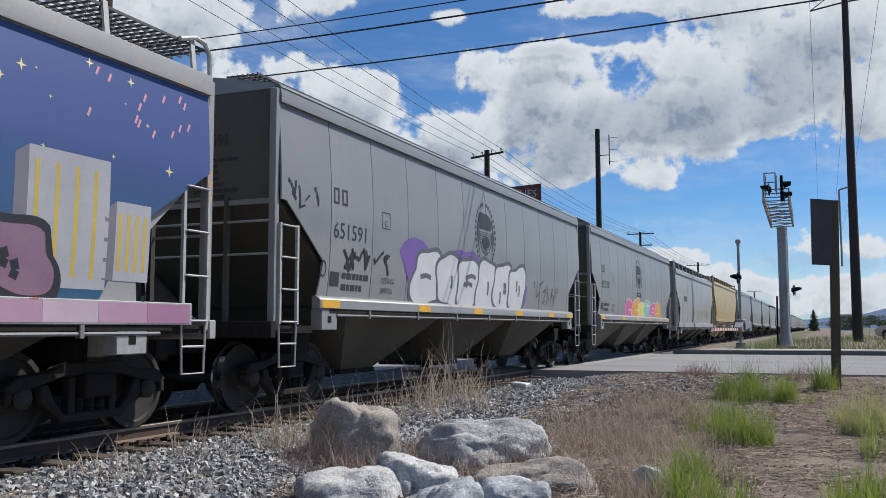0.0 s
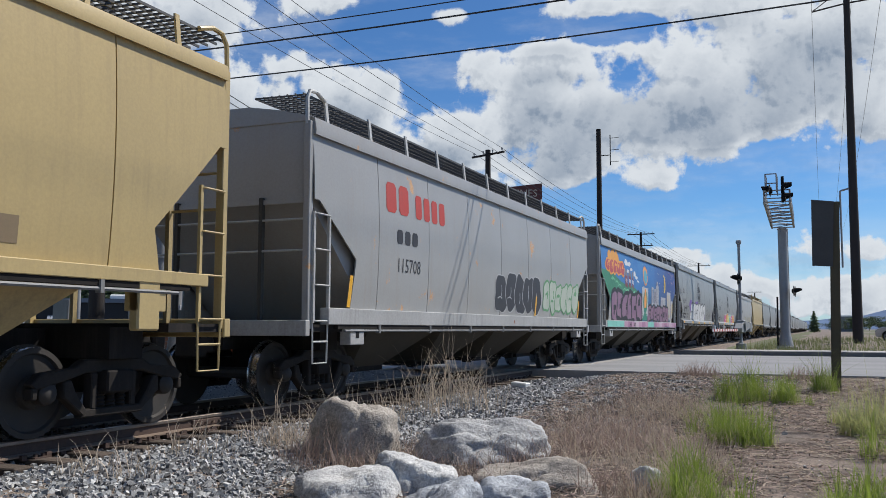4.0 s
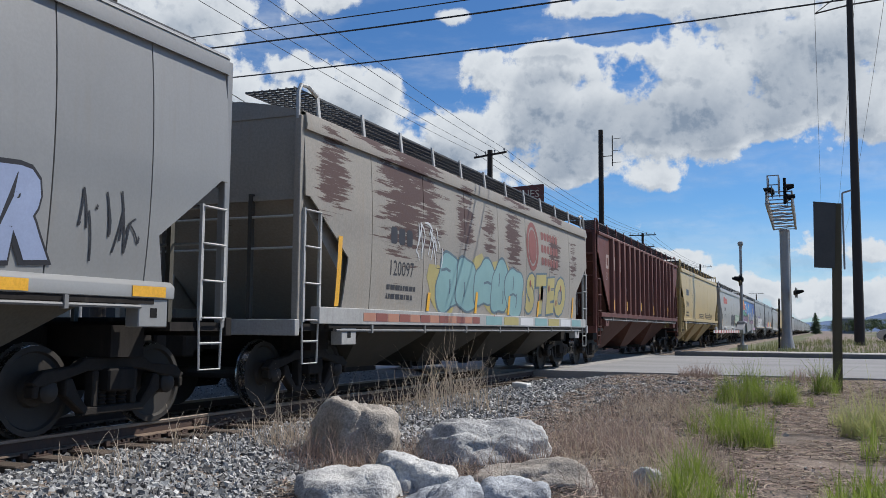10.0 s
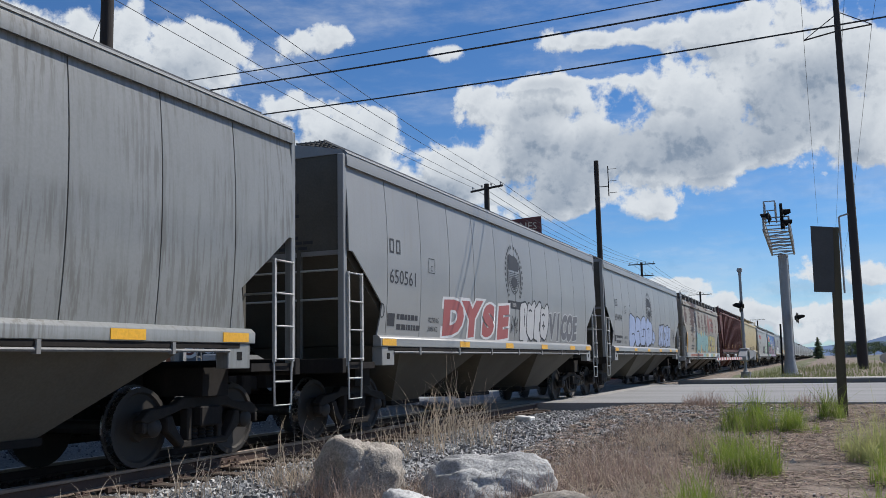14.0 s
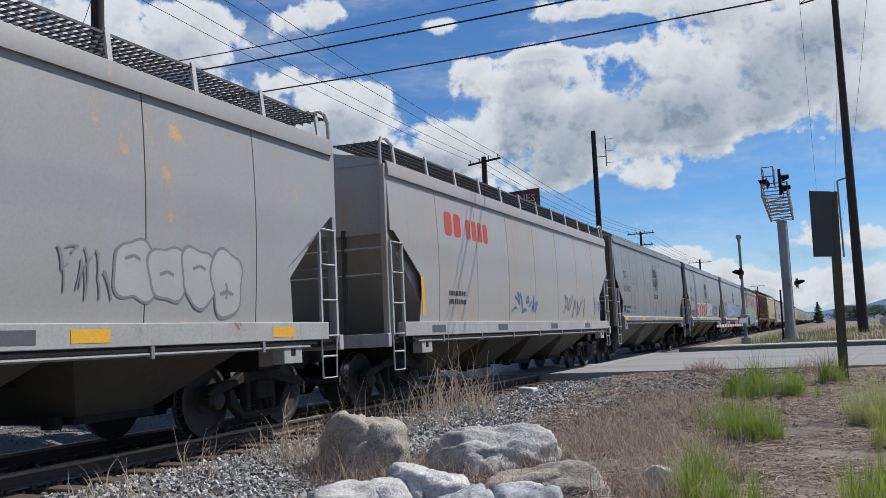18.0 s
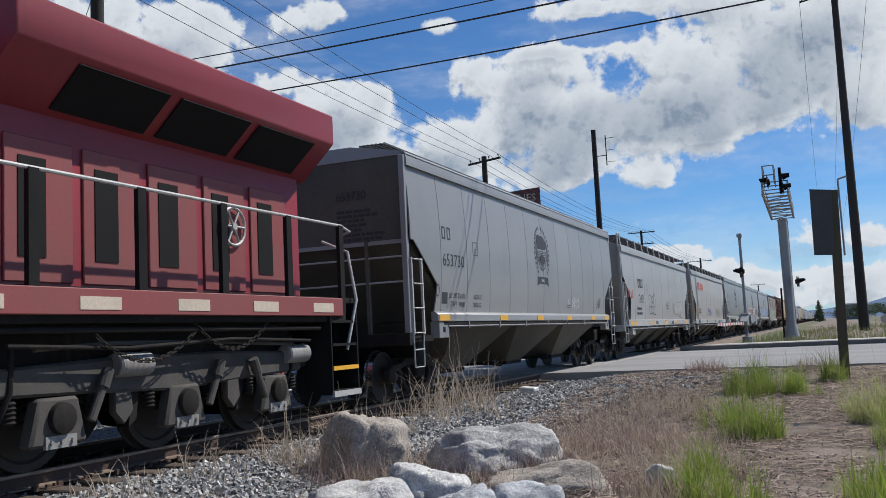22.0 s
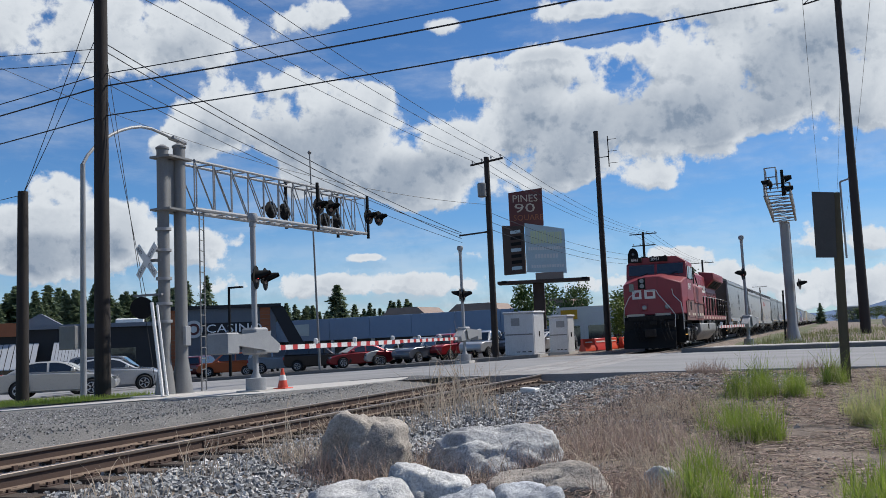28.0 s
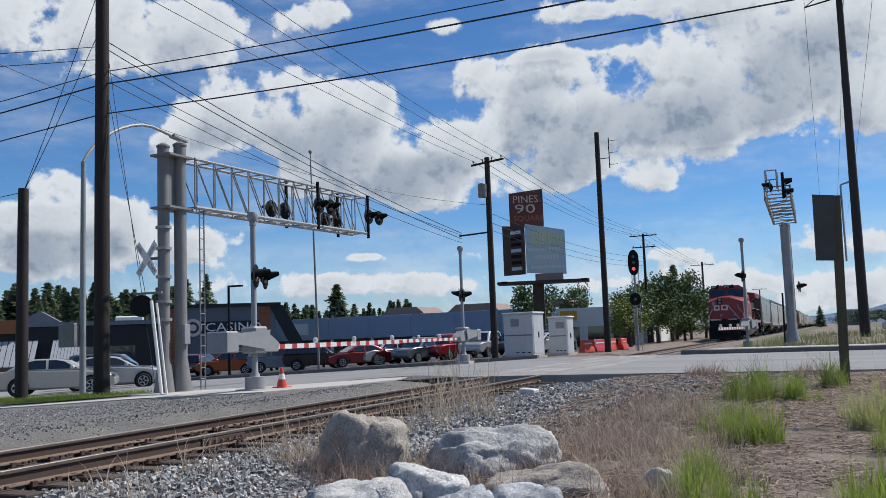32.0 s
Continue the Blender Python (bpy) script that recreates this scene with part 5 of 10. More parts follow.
    wind = part("windshield", bm, M["loco_glass"], cab, "wide dark windshield")
    bm = bmesh.new()
    slab(bm, [(-0.06, 1.33, 3.86), (0.06, 1.33, 3.86), (0.06, 1.53, 4.5), (-0.06, 1.53, 4.5)], (0, 0.08, 0))
    part("windshield_post", bm, M["loco_red"], wind)
    for x in (-0.75, 0.75):
        bm = bmesh.new()
        pipe(bm, [(x, 1.33, 3.88), (x + 0.35, 1.36, 4.02)], 0.012, 5)
        part("wiper", bm, M["black_paint"], wind)
    for x0, x1 in ((-1.30, -0.72), (-0.28, 0.62)):
        bm = bmesh.new()
        box(bm, x0, x1, 1.42, 1.72, 4.60, 4.86)
        nb = part("number_board", bm, M["black_paint"], cab, "black number board", bevel=0.015)
        flat_text(nb, "8941", pose(x0 + 0.06, 1.414, 4.65, 90, 0, 0), 0.25, M["number_white"], 0.95 if x1 - x0 > 0.8 else 0.75)
    for y0, y1 in ((1.62, 2.06), (2.16, 3.02), (3.10, 3.46)):
        bm = bmesh.new()
        box(bm, 1.54, 1.575, y0, y1, 3.62, 4.30)
        fr = part("window_frame", bm, M["rung"] if y0 > 2 and y0 < 3 else M["black_paint"], cab, bevel=0.01)
        panes = ((y0 + 0.04, (y0 + y1) / 2 - 0.03), ((y0 + y1) / 2 + 0.03, y1 - 0.04)) if y1 - y0 > 0.6 else ((y0 + 0.04, y1 - 0.04),)
        for a, b in panes:
            bm = bmesh.new()
            box(bm, 1.57, 1.582, a, b, 3.67, 4.25)
            part("pane", bm, M["loco_glass"], fr)
    for k in range(4):
        bm = bmesh.new()
        rod(bm, (-0.5 + 0.32 * k, 1.9, 4.84), (-0.5 + 0.32 * k, 1.9, 4.90 + 0.03 * (k % 2)), 0.06, 8)
        part("antenna_stub", bm, M["black_paint"], cab)
    bm = bmesh.new()
    rod(bm, (-0.8, 2.4, 4.84), (-0.8, 2.4, 4.98), 0.12, 12)
    part("satellite_dome", bm, M["black_paint"], cab, bevel=0.03)
    side_text(cab, "8941", 1.558, 1.74, 3.06, 0.48, M["number_white"], 1.12, 0.014)
    # cab side lower skirt and service door
    bm = bmesh.new()
    box(bm, 1.50, 1.562, 0.9, 3.70, 1.45, 2.45)
    sk = part("cab_skirt", bm, M["loco_brown"], L, bevel=0.01)
    bm = bmesh.new()
    box(bm, 1.56, 1.58, 1.35, 3.35, 1.60, 2.52)
    door = part("battery_door", bm, M["loco_brown"], sk, bevel=0.008)
    bm = bmesh.new()
    box(bm, 1.58, 1.586, 1.95, 2.45, 1.98, 2.42)
    part("vent_grille", bm, M["black_paint"], door)
    bm = bmesh.new()
    box(bm, 1.575, 1.60, 1.3, 3.4, 2.50, 2.54)
    part("door_ledge", bm, M["loco_red"], door)
    # wide body behind the cab
    bm = bmesh.new()
    slab(bm, [(-1.52, 3.72, 1.45), (1.54, 3.72, 1.45), (1.54, 3.72, 3.30), (1.05, 3.72, 3.62), (1.05, 3.72, 4.40), (-1.05, 3.72, 4.40), (-1.05, 3.72, 3.62), (-1.52, 3.72, 3.3)], (0, 3.75, 0))
    mid = part("equipment_body", bm, M["loco_dusty"], L, bevel=0.015)
    for a, b in ((3.85, 5.0), (5.05, 6.1), (6.15, 7.35)):
        bm = bmesh.new()
        box(bm, 1.535, 1.56, a, b, 1.55, 2.38)
        part("lower_panel", bm, M["loco_brown"], mid, bevel=0.01)
    for a, b in ((3.85, 5.6), (5.65, 7.35)):
        bm = bmesh.new()
        box(bm, 1.535, 1.555, a, b, 2.44, 3.25)
        part("upper_panel", bm, M["loco_dusty"], mid, bevel=0.01)
    bm = bmesh.new()
    box(bm, 1.53, 1.60, 3.8, 7.4, 2.38, 2.43)
    part("panel_ledge", bm, M["loco_dusty"], mid)
    for a in (4.6, 5.55):
        bm = bmesh.new()
        box(bm, 1.02, 1.065, a, a + 0.75, 3.72, 4.22)
        gr = part("intake_grille", bm, M["black_paint"], mid, "black louvred intake", bevel=0.01)
        for k in range(6):
            b2 = bmesh.new()
            slab(b2, [(1.06, a + 0.03, 3.76 + 0.075 * k), (1.10, a + 0.03, 3.755 + 0.075 * k), (1.06, a + 0.03, 3.80 + 0.075 * k)], (0, 0.69, 0))
            part("louvre", b2, M["loco_brown"], gr)
    for a in (4.0, 5.45, 6.5, 7.3):
        bm = bmesh.new()
        box(bm, 1.06, 1.14, a - 0.09, a + 0.09, 3.45, 4.38)
        part("vertical_brace", bm, M["black_paint"], mid)
    bm = bmesh.new()
    pipe(bm, [(1.18, 3.8, 4.02), (1.18, 6.9, 3.88)], 0.025, 8)
    pipe(bm, [(1.1, 3.8, 4.42), (1.12, 7.1, 4.46), (1.16, 7.9, 3.9), (1.3, 8.3, 3.0), (1.42, 8.3, 2.85)], 0.03, 8)
    part("body_handrail", bm, M["black_paint"], mid)
    # long hood
    bm = bmesh.new()
    slab(bm, [(-0.95, 7.45, 1.78), (0.95, 7.45, 1.78), (0.95, 7.45, 4.22), (0.70, 7.45, 4.42), (-0.70, 7.45, 4.42), (-0.95, 7.45, 4.22)], (0, 12.0, 0))
    hood = part("long_hood", bm, M["loco_red"], L, bevel=0.015)
    y = 7.6
    while y < 14.0:
        bm = bmesh.new()
        box(bm, 0.945, 0.972, y, y + 0.74, 1.85, 4.02)
        d = part("hood_door", bm, M["loco_red"], hood, bevel=0.012)
        for z in (2.2, 3.4):
            b2 = bmesh.new()
            box(b2, 0.972, 0.99, y + 0.62, y + 0.68, z, z + 0.12)
            part("latch", b2, M["black_paint"], d)
        y += 0.80
    for k in range(5):
        y = 14.2 + 1.0 * k
        bm = bmesh.new()
        box(bm, 0.945, 0.975, y, y + 0.86, 1.85, 3.3)
        d = part("radiator_door", bm, M["loco_dusty"], hood, bevel=0.01)
        bm = bmesh.new()
        box(bm, 0.972, 0.985, y + 0.16, y + 0.5, 2.1, 3.1)
        part("vent_grille", bm, M["black_paint"], d)
    # painted name as plain blocks
    for y0, z0, n, w, h in ((9.3, 3.22, 8, 0.40, 0.42), (9.35, 2.56, 7, 0.40, 0.42)):
        for k in range(n):
            a, hh, t = y0 + k * (w + 0.12), h if k else h + 0.12, 0.10
            out = [(a, z0), (a + w, z0), (a + w, z0 + hh), (a, z0 + hh)]
            inn = [(a + t, z0 + t), (a + w - t, z0 + t), (a + w - t, z0 + hh - t), (a + t, z0 + hh - t)]
            bm = bmesh.new()
            vo, vi = [[bm.verts.new((0.979, u, v)) for u, v in ring_] for ring_ in (out, inn)]
            for q in range(4):
                bm.faces.new((vo[q], vo[(q + 1) % 4], vi[(q + 1) % 4], vi[q]))
            part("name_bar", bm, M["number_white"], hood, "off-white painted block")
    bm = bmesh.new()
    for k in range(24):
        a, b = 2 * math.pi * k / 24, 2 * math.pi * (k + 1) / 24
        rod(bm, (1.02, 17.75 + 0.25 * math.cos(a), 2.7 + 0.25 * math.sin(a)), (1.02, 17.75 + 0.25 * math.cos(b), 2.7 + 0.25 * math.sin(b)), 0.022, 6)
    for k in range(3):
        a = math.pi * k / 3
        rod(bm, (1.02, 17.75 - 0.25 * math.cos(a), 2.7 - 0.25 * math.sin(a)), (1.02, 17.75 + 0.25 * math.cos(a), 2.7 + 0.25 * math.sin(a)), 0.016, 6)
    rod(bm, (0.95, 17.75, 2.7), (1.05, 17.75, 2.7), 0.05, 10)
    part("hand_brake_wheel", bm, M["rung"], hood, "pale spoked brake wheel")
    # radiator wings
    for s in (1, -1):
        bm = bmesh.new()
        slab(bm, [(s * 0.93, 13.9, 3.55), (s * 1.50, 13.9, 4.08), (s * 1.50, 13.9, 4.52), (s * 0.6, 13.9, 4.62), (s * 0.6, 13.9, 3.6)], (0, 5.75, 0))
        wing = part("radiator_wing", bm, M["loco_red"], L, "overhanging radiator wing", bevel=0.02)
        for k in range(3):
            b2 = bmesh.new()
            y = 14.7 + 1.55 * k
            slab(b2, [(s * 1.02, y, 3.625), (s * 1.45, y, 4.02), (s * 1.465, y, 4.005), (s * 1.035, y, 3.61)], (0, 1.35, 0))
            part("radiator_screen", b2, M["black_paint"], wing, "black radiator screen")
    for y in (8.6, 10.2, 11.9, 13.2):
        bm = bmesh.new()
        box(bm, -0.5, 0.5, y - 0.35, y + 0.35, 4.40, 4.52)
        part("roof_hatch", bm, M["loco_red"], hood, bevel=0.02)
    bm = bmesh.new()
    lathe(bm, [(0, 0.3), (0.14, 0.3), (0.16, 0.24)], (0, 9.4, 4.42), (0, 0, 1), 16)
    part("exhaust_stack", bm, M["black_paint"], hood)
    # long side handrails
    for s in (1, -1):
        bm = bmesh.new()
        pipe(bm, [(s * 1.47, 7.3, 2.86), (s * 1.47, 19.8, 2.86), (s * 1.45, 20.1, 2.80), (s * 1.2, 20.2, 2.75)], 0.022, 8)
        rail = part("side_handrail", bm, M["rung"], L, "long pale side handrail")
        for k in range(9):
            y = 8.4 + 1.42 * k
            b2 = bmesh.new()
            box(b2, s * 1.47 - 0.03, s * 1.47 + 0.03, y - 0.06, y + 0.06, 1.55, 2.86)
            part("stanchion", b2, M["black_paint"], rail)
            b2 = bmesh.new()
            box(b2, *sorted((s * 1.52, s * 1.526)), y - 0.9, y - 0.35, 1.55, 1.68)
            part("reflector", b2, M["cream_tape"], rail)
    for a in (1.05, 2.55, 3.2, 4.45, 5.45, 6.4):
        bm = bmesh.new()
        box(bm, 1.582, 1.588, a, a + 0.55, 1.70, 1.84)
        part("reflector", bm, M["cream_tape"], L)
    # fuel tank
    bm = bmesh.new()
    slab(bm, [(-1.48, 6.2, 1.30), (-1.50, 6.2, 0.85), (-1.05, 6.2, 0.32), (1.05, 6.2, 0.32), (1.50, 6.2, 0.85), (1.48, 6.2, 1.30)], (0, 7.35, 0))
    tank = part("fuel_tank", bm, M["tank_grey"], L, "dirty grey fuel tank", bevel=0.05)
    bm = bmesh.new()
    box(bm, 1.47, 1.54, 9.6, 9.72, 0.95, 1.25)
    part("sight_gauge", bm, M["black_paint"], tank)
    for y in (6.9, 10.4, 12.7):
        bm = bmesh.new()
        rod(bm, (1.35, y, 1.38), (1.55, y, 1.38), 0.07, 10)
        part("tank_fitting", bm, M["rung"], L)
    # trucks
    for yc in (3.35, 16.45):
        bm = bmesh.new()
        box(bm, -1.0, 1.0, yc - 1.9, yc + 1.9, 0.62, 1.0)
        tr = part("truck", bm, M["frame_dark"], L, "dark three-axle locomotive truck", bevel=0.03)
        for s in (1, -1):
            bm = bmesh.new()
            slab(bm, [(s * 1.05, yc - 2.55, 0.75), (s * 1.05, yc - 2.5, 1.02), (s * 1.05, yc - 0.9, 1.08), (s * 1.05, yc + 0.9, 1.08), (s * 1.05, yc + 2.5, 1.02), (s * 1.05, yc + 2.55, 0.75), (s * 1.05, yc + 1.4, 0.72), (s * 1.05, yc, 0.66), (s * 1.05, yc - 1.4, 0.72)], (s * 0.16, 0, 0))
            part("side_frame", bm, M["loco_truck"], tr, bevel=0.03)
            for dy in (-1.85, 0.0, 1.85):
                bm = bmesh.new()
                slab(bm, [(s * 1.08, yc + dy - 0.36, 0.26), (s * 1.08, yc + dy + 0.36, 0.26), (s * 1.08, yc + dy + 0.24, 0.72), (s * 1.08, yc + dy - 0.24, 0.72)], (s * 0.18, 0, 0))
                part("journal_box", bm, M["loco_truck"], tr, "brown journal box", bevel=0.03)
                bm = bmesh.new()
                lathe(bm, [(0, 0.16), (0.07, 0.15), (0.09, 0.09)], (s * 1.25, yc + dy, 0.52), (s, 0, 0), 14)
                part("bearing_cap", bm, M["frame_dark"], tr)
                for e in (-1, 1):
                    bm = bmesh.new()
                    lathe(bm, [(0.022 * k, 0.075 if k % 2 else 0.055) for k in range(11)], (s * 1.14, yc + dy + e * 0.5, 0.50), (0, 0, 1), 10)
                    part("coil_spring", bm, M["frame_dark"], tr)
            for a in (2.1, -1.1):
                bm = bmesh.new()
                rod(bm, (s * 1.22, yc + a, 0.99), (s * 1.22, yc + a + 0.51, 0.99), 0.135, 12)
                part("brake_cylinder", bm, M["tank_grey"], tr, "grey brake cylinder", bevel=0.02)
            bm = bmesh.new()
            pipe(bm, [(s * 1.3, yc - 2.2, 1.18), (s * 1.3, yc - 1.2, 1.22), (s * 1.3, yc + 0.4, 1.2), (s * 1.3, yc + 2.2, 1.12)], 0.025, 6)
            part("air_line", bm, M["loco_truck"], tr)
        for dy in (-1.05, 0.8, 2.4):
            bm = bmesh.new()
            rod(bm, (-0.62, yc + dy, 0.52), (0.62, yc + dy, 0.52), 0.36, 12)
            part("traction_motor", bm, M["frame_dark"], tr)
        for s in (1, -1):
            for dy in (-0.95, 0.95):
                bm = bmesh.new()
                slab(bm, [(s * 1.10, yc + dy - 0.10, 0.98), (s * 1.10, yc + dy + 0.10, 0.98), (s * 1.10, yc + dy + 0.16, 0.50), (s * 1.10, yc + dy + 0.02, 0.36), (s * 1.10, yc + dy - 0.12, 0.50)], (s * 0.10, 0, 0))
                hanger = part("brake_hanger", bm, M["loco_truck"], tr, bevel=0.015)
                bm = bmesh.new()
                slab(bm, [(s * 0.98, yc + dy + 0.14, 0.32), (s * 0.98, yc + dy + 0.26, 0.40), (s * 0.98, yc + dy + 0.30, 0.72), (s * 0.98, yc + dy + 0.20, 0.72)], (s * 0.16, 0, 0))
                part("brake_shoe", bm, M["frame_dark"], hanger)
            for dy, e in ((-1.5, 1), (0.35, 1), (1.5, -1)):
                bm = bmesh.new()
                rod(bm, (s * 1.30, yc + dy, 0.46), (s * 1.30, yc + dy + 0.16 * e, 0.78), 0.045, 10)
                rod(bm, (s * 1.30, yc + dy + 0.16 * e, 0.78), (s * 1.30, yc + dy + 0.24 * e, 0.96), 0.065, 10)
                part("damper", bm, M["loco_truck"], tr)
            for dy in (-2.35, 2.3):
                bm = bmesh.new()
                pipe(bm, [(s * 1.18, yc + dy, 1.25), (s * 1.22, yc + dy - 0.05, 0.8), (s * 1.05, yc + dy - 0.12, 0.35), (s * 0.85, yc + dy - 0.2, 0.14)], 0.03, 8)
                part("sand_pipe", bm, M["frame_dark"], tr)
            bm = bmesh.new()
            box(bm, *sorted((s * 1.06, s * 1.13)), yc - 0.55, yc + 0.55, 0.70, 1.20)
            part("centre_plate", bm, M["frame_dark"], tr, bevel=0.02)
            bm = bmesh.new()
            box(bm, *sorted((s * 0.98, s * 1.05)), yc - 2.5, yc + 2.5, 0.95, 1.42)
            part("frame_skirt", bm, M["frame_dark"], tr)
            for dy in (-1.85, 0.0, 1.85):
                bm = bmesh.new()
                box(bm, *sorted((s * 1.24, s * 1.275)), yc + dy - 0.19, yc + dy + 0.19, 0.24, 0.36)
                for b in (-0.13, 0.0, 0.13):
                    rod(bm, (s * 1.27, yc + dy + b, 0.30), (s * 1.30, yc + dy + b, 0.30), 0.022, 6)
                part("pedestal_tie", bm, M["tank_grey"], tr, "grey bolted pedestal tie bar")
        for dy in (-1.85, 0.0, 1.85):
            bm = bmesh.new()
            for s in (1, -1):
                lathe(bm, [(-0.07 * s, 0.40), (-0.07 * s, 0.56), (-0.04 * s, 0.565), (-0.035 * s, 0.535), (0.06 * s, 0.53), (0.06 * s, 0.45), (0.03 * s, 0.42), (0.03 * s, 0.12)], (0.755 * s, 0, 0), (1, 0, 0), 28)
            rod(bm, (-1.0, 0, 0), (1.0, 0, 0), 0.1, 10)
            w = part("wheelset", bm, M["wheel"], tr, "large steel wheels on their axle", at=pose(0, yc + dy, 0.53))
            ROLLING.append((w, yc + dy, 0.53, 0.53))
    # rear end
    bm = bmesh.new()
    box(bm, -1.2, 1.2, 20.0, 20.25, 0.95, 1.7)
    part("rear_pilot", bm, M["black_paint"], L, bevel=0.02)
    bm = bmesh.new()
    box(bm, -0.2, 0.2, 20.2, 20.75, 0.74, 1.0)
    part("coupler", bm, M["cast_steel"], L, bevel=0.03)
    bm = bmesh.new()
    pipe(bm, [(1.45, 19.9, 1.0), (1.5, 20.15, 1.75), (1.35, 20.2, 2.5), (0.9, 20.2, 2.7)], 0.024, 8)
    pipe(bm, [(-1.45, 19.9, 1.0), (-1.5, 20.15, 1.75), (-1.35, 20.2, 2.5), (-0.9, 20.2, 2.7)], 0.024, 8)
    part("rear_handrail", bm, M["handrail_white"], L)
    # the folded horn and a hung chain
    bm = bmesh.new()
    for k in range(3):
        lathe(bm, [(0, 0.03), (0.2, 0.04), (0.32, 0.09)], (-0.3 + 0.2 * k, 13.3, 4.6), (0, -1, 0), 10)
    part("horn", bm, M["black_paint"], L)
    for y in (7.55, 7.95):
        bm = bmesh.new()
        lathe(bm, [(0, 0.05), (0.05, 0.07), (0.1, 0.05)], (1.05, y, 4.42), (0, 0, 1), 10)
        part("lifting_eye", bm, M["black_paint"], L)
    # slack safety chains between the sill and the rear truck
    for y0, span, z0, sag in ((14.9, 1.5, 1.30, 0.28), (16.4, 1.5, 1.44, 0.34)):
        bm = bmesh.new()
        n = 26
        for k in range(n):
            u0, u1 = k / n, (k + 1.25) / n
            a, b = [Vector((1.42, y0 + span * u, z0 - sag * 4 * u * (1 - u))) for u in (u0, u1)]
            off = Vector((0.018, 0, 0)) if k % 2 else Vector((0, 0, 0.018))
            rod(bm, a + off, b + off, 0.009, 5)
            rod(bm, a - off, b - off, 0.009, 5)
        part("safety_chain", bm, M["cast_steel"], L, "hanging safety chain")
    bm = bmesh.new()
    pipe(bm, [(1.40, 13.7, 1.36), (1.40, 19.2, 1.33)], 0.03, 8)
    pipe(bm, [(1.36, 13.9, 1.22), (1.38, 15.4, 1.16), (1.38, 17.2, 1.22), (1.36, 19.0, 1.16)], 0.022, 8)
    part("air_line", bm, M["frame_dark"], L)
    return L


LOCO = build_loco()

# ---- the wagons, from the locomotive backwards ----
CARS = [(LOCO, 0.0)]


def grey_dress(car, number, seed, crest_y=-0.07, yellow=(-6.9, -3.6, -0.9, 1.8, 4.5, 6.3)):
    sh = GREY_KIND
    hollow(car, sh, -6.51, 2.95, 2, 0.16, 0.24, 0.09, M["stencil"])
    lettering(car, sh, number, -6.52, 2.45, 0.34, M["stencil"], "wagon_number", 1.08)
    plate_box(car, sh, -4.94, 2.74, 0.29, 0.27, M["stencil"])
    lettering(car, sh, "C", -4.85, 2.78, 0.14, M["stencil"], "plate_letter")
    if number == "653730":
        lettering(car, sh, "LD LMT 226200", -6.2, 1.85, 0.14, M["stencil"], "stencil_line", 0.86)
        lettering(car, sh, "LT WT   59800", -6.16, 1.69, 0.14, M["stencil"], "stencil_line", 0.86)
    else:
        stencil_rows(car, sh, -6.2, 1.86, 2, 0.85, M["stencil"], 0.17, 0.09, seed)
    lettering(car, sh, "102750 KG", -4.93, 1.85, 0.13, M["stencil"], "stencil_line", 0.82)
    lettering(car, sh, "26950 KG", -4.92, 1.69, 0.13, M["stencil"], "stencil_line", 0.82)
    stencil_rows(car, sh, 2.2, 1.80, 2, 0.4, M["stencil"], 0.05, 0.025, seed + 2)
    mark(car, sh, "emblem_disc", ring(-6.75, 1.98, 0.085, 0.12, 18, 0.02), M["stencil"])
    mark(car, sh, "routing_board", [[(-6.55, 1.74), (-6.28, 1.74), (-6.28, 1.95), (-6.55, 1.95)]], M["stencil"])
    crest(car, sh, crest_y, 3.10, M["stencil"])
    reflectors(car, sh, yellow, M["reflector_yellow"], 0.5)
    lettering(car, sh, number, -1.0, 3.62, 0.24, M["stencil"], "end_number", 0.85, end=(0.15, -sh.half - 0.003))
    me_rows = []
    for k in range(8):
        bm = bmesh.new()
        a = 0.15
        rng = random.Random(seed * 7 + k)
        while a < 0.15 + rng.uniform(0.4, 0.95):
            wd = rng.uniform(0.06, 0.2)
            box(bm, a, a + wd, -sh.half + 0.012, -sh.half + 0.018, 3.40 - 0.085 * k, 3.45 - 0.085 * k)
            a += wd + 0.03
        part("end_stencil_text", bm, M["stencil"], car)


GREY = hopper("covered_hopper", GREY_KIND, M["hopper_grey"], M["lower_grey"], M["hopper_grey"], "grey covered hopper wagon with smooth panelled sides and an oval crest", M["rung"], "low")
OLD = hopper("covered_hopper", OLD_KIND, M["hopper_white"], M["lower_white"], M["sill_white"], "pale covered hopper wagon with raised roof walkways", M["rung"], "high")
CREAM = hopper("covered_hopper", CREAM_KIND, M["hopper_yellow"], M["lower_yellow"], M["hopper_yellow"], "cream yellow covered hopper wagon with a raised roof walkway", M["hopper_yellow"], "high")


def again(base, label):
    """A bare copy of a wagon, with its own rolling wheelsets."""
    car = copy_thing(base, base.matrix_basis)
    tagged(car, label)
    for tr in car.children:
        if tr.name.startswith("truck"):
            for w in tr.children:
                if w.name.startswith("wheelset"):
                    ROLLING.append((w, w.matrix_basis.translation.y, 0.455, 0.455))
    return car


def repaint(car, old, fresh):
    """Give the copy's parts their own meshes in another paint."""
    done = {}
    for o in car.children:
        if o.data and o.data.materials and o.data.materials[0] == old:
            if o.data.name not in done:
                done[o.data.name] = o.data.copy()
                done[o.data.name].materials[0] = fresh
            o.data = done[o.data.name]


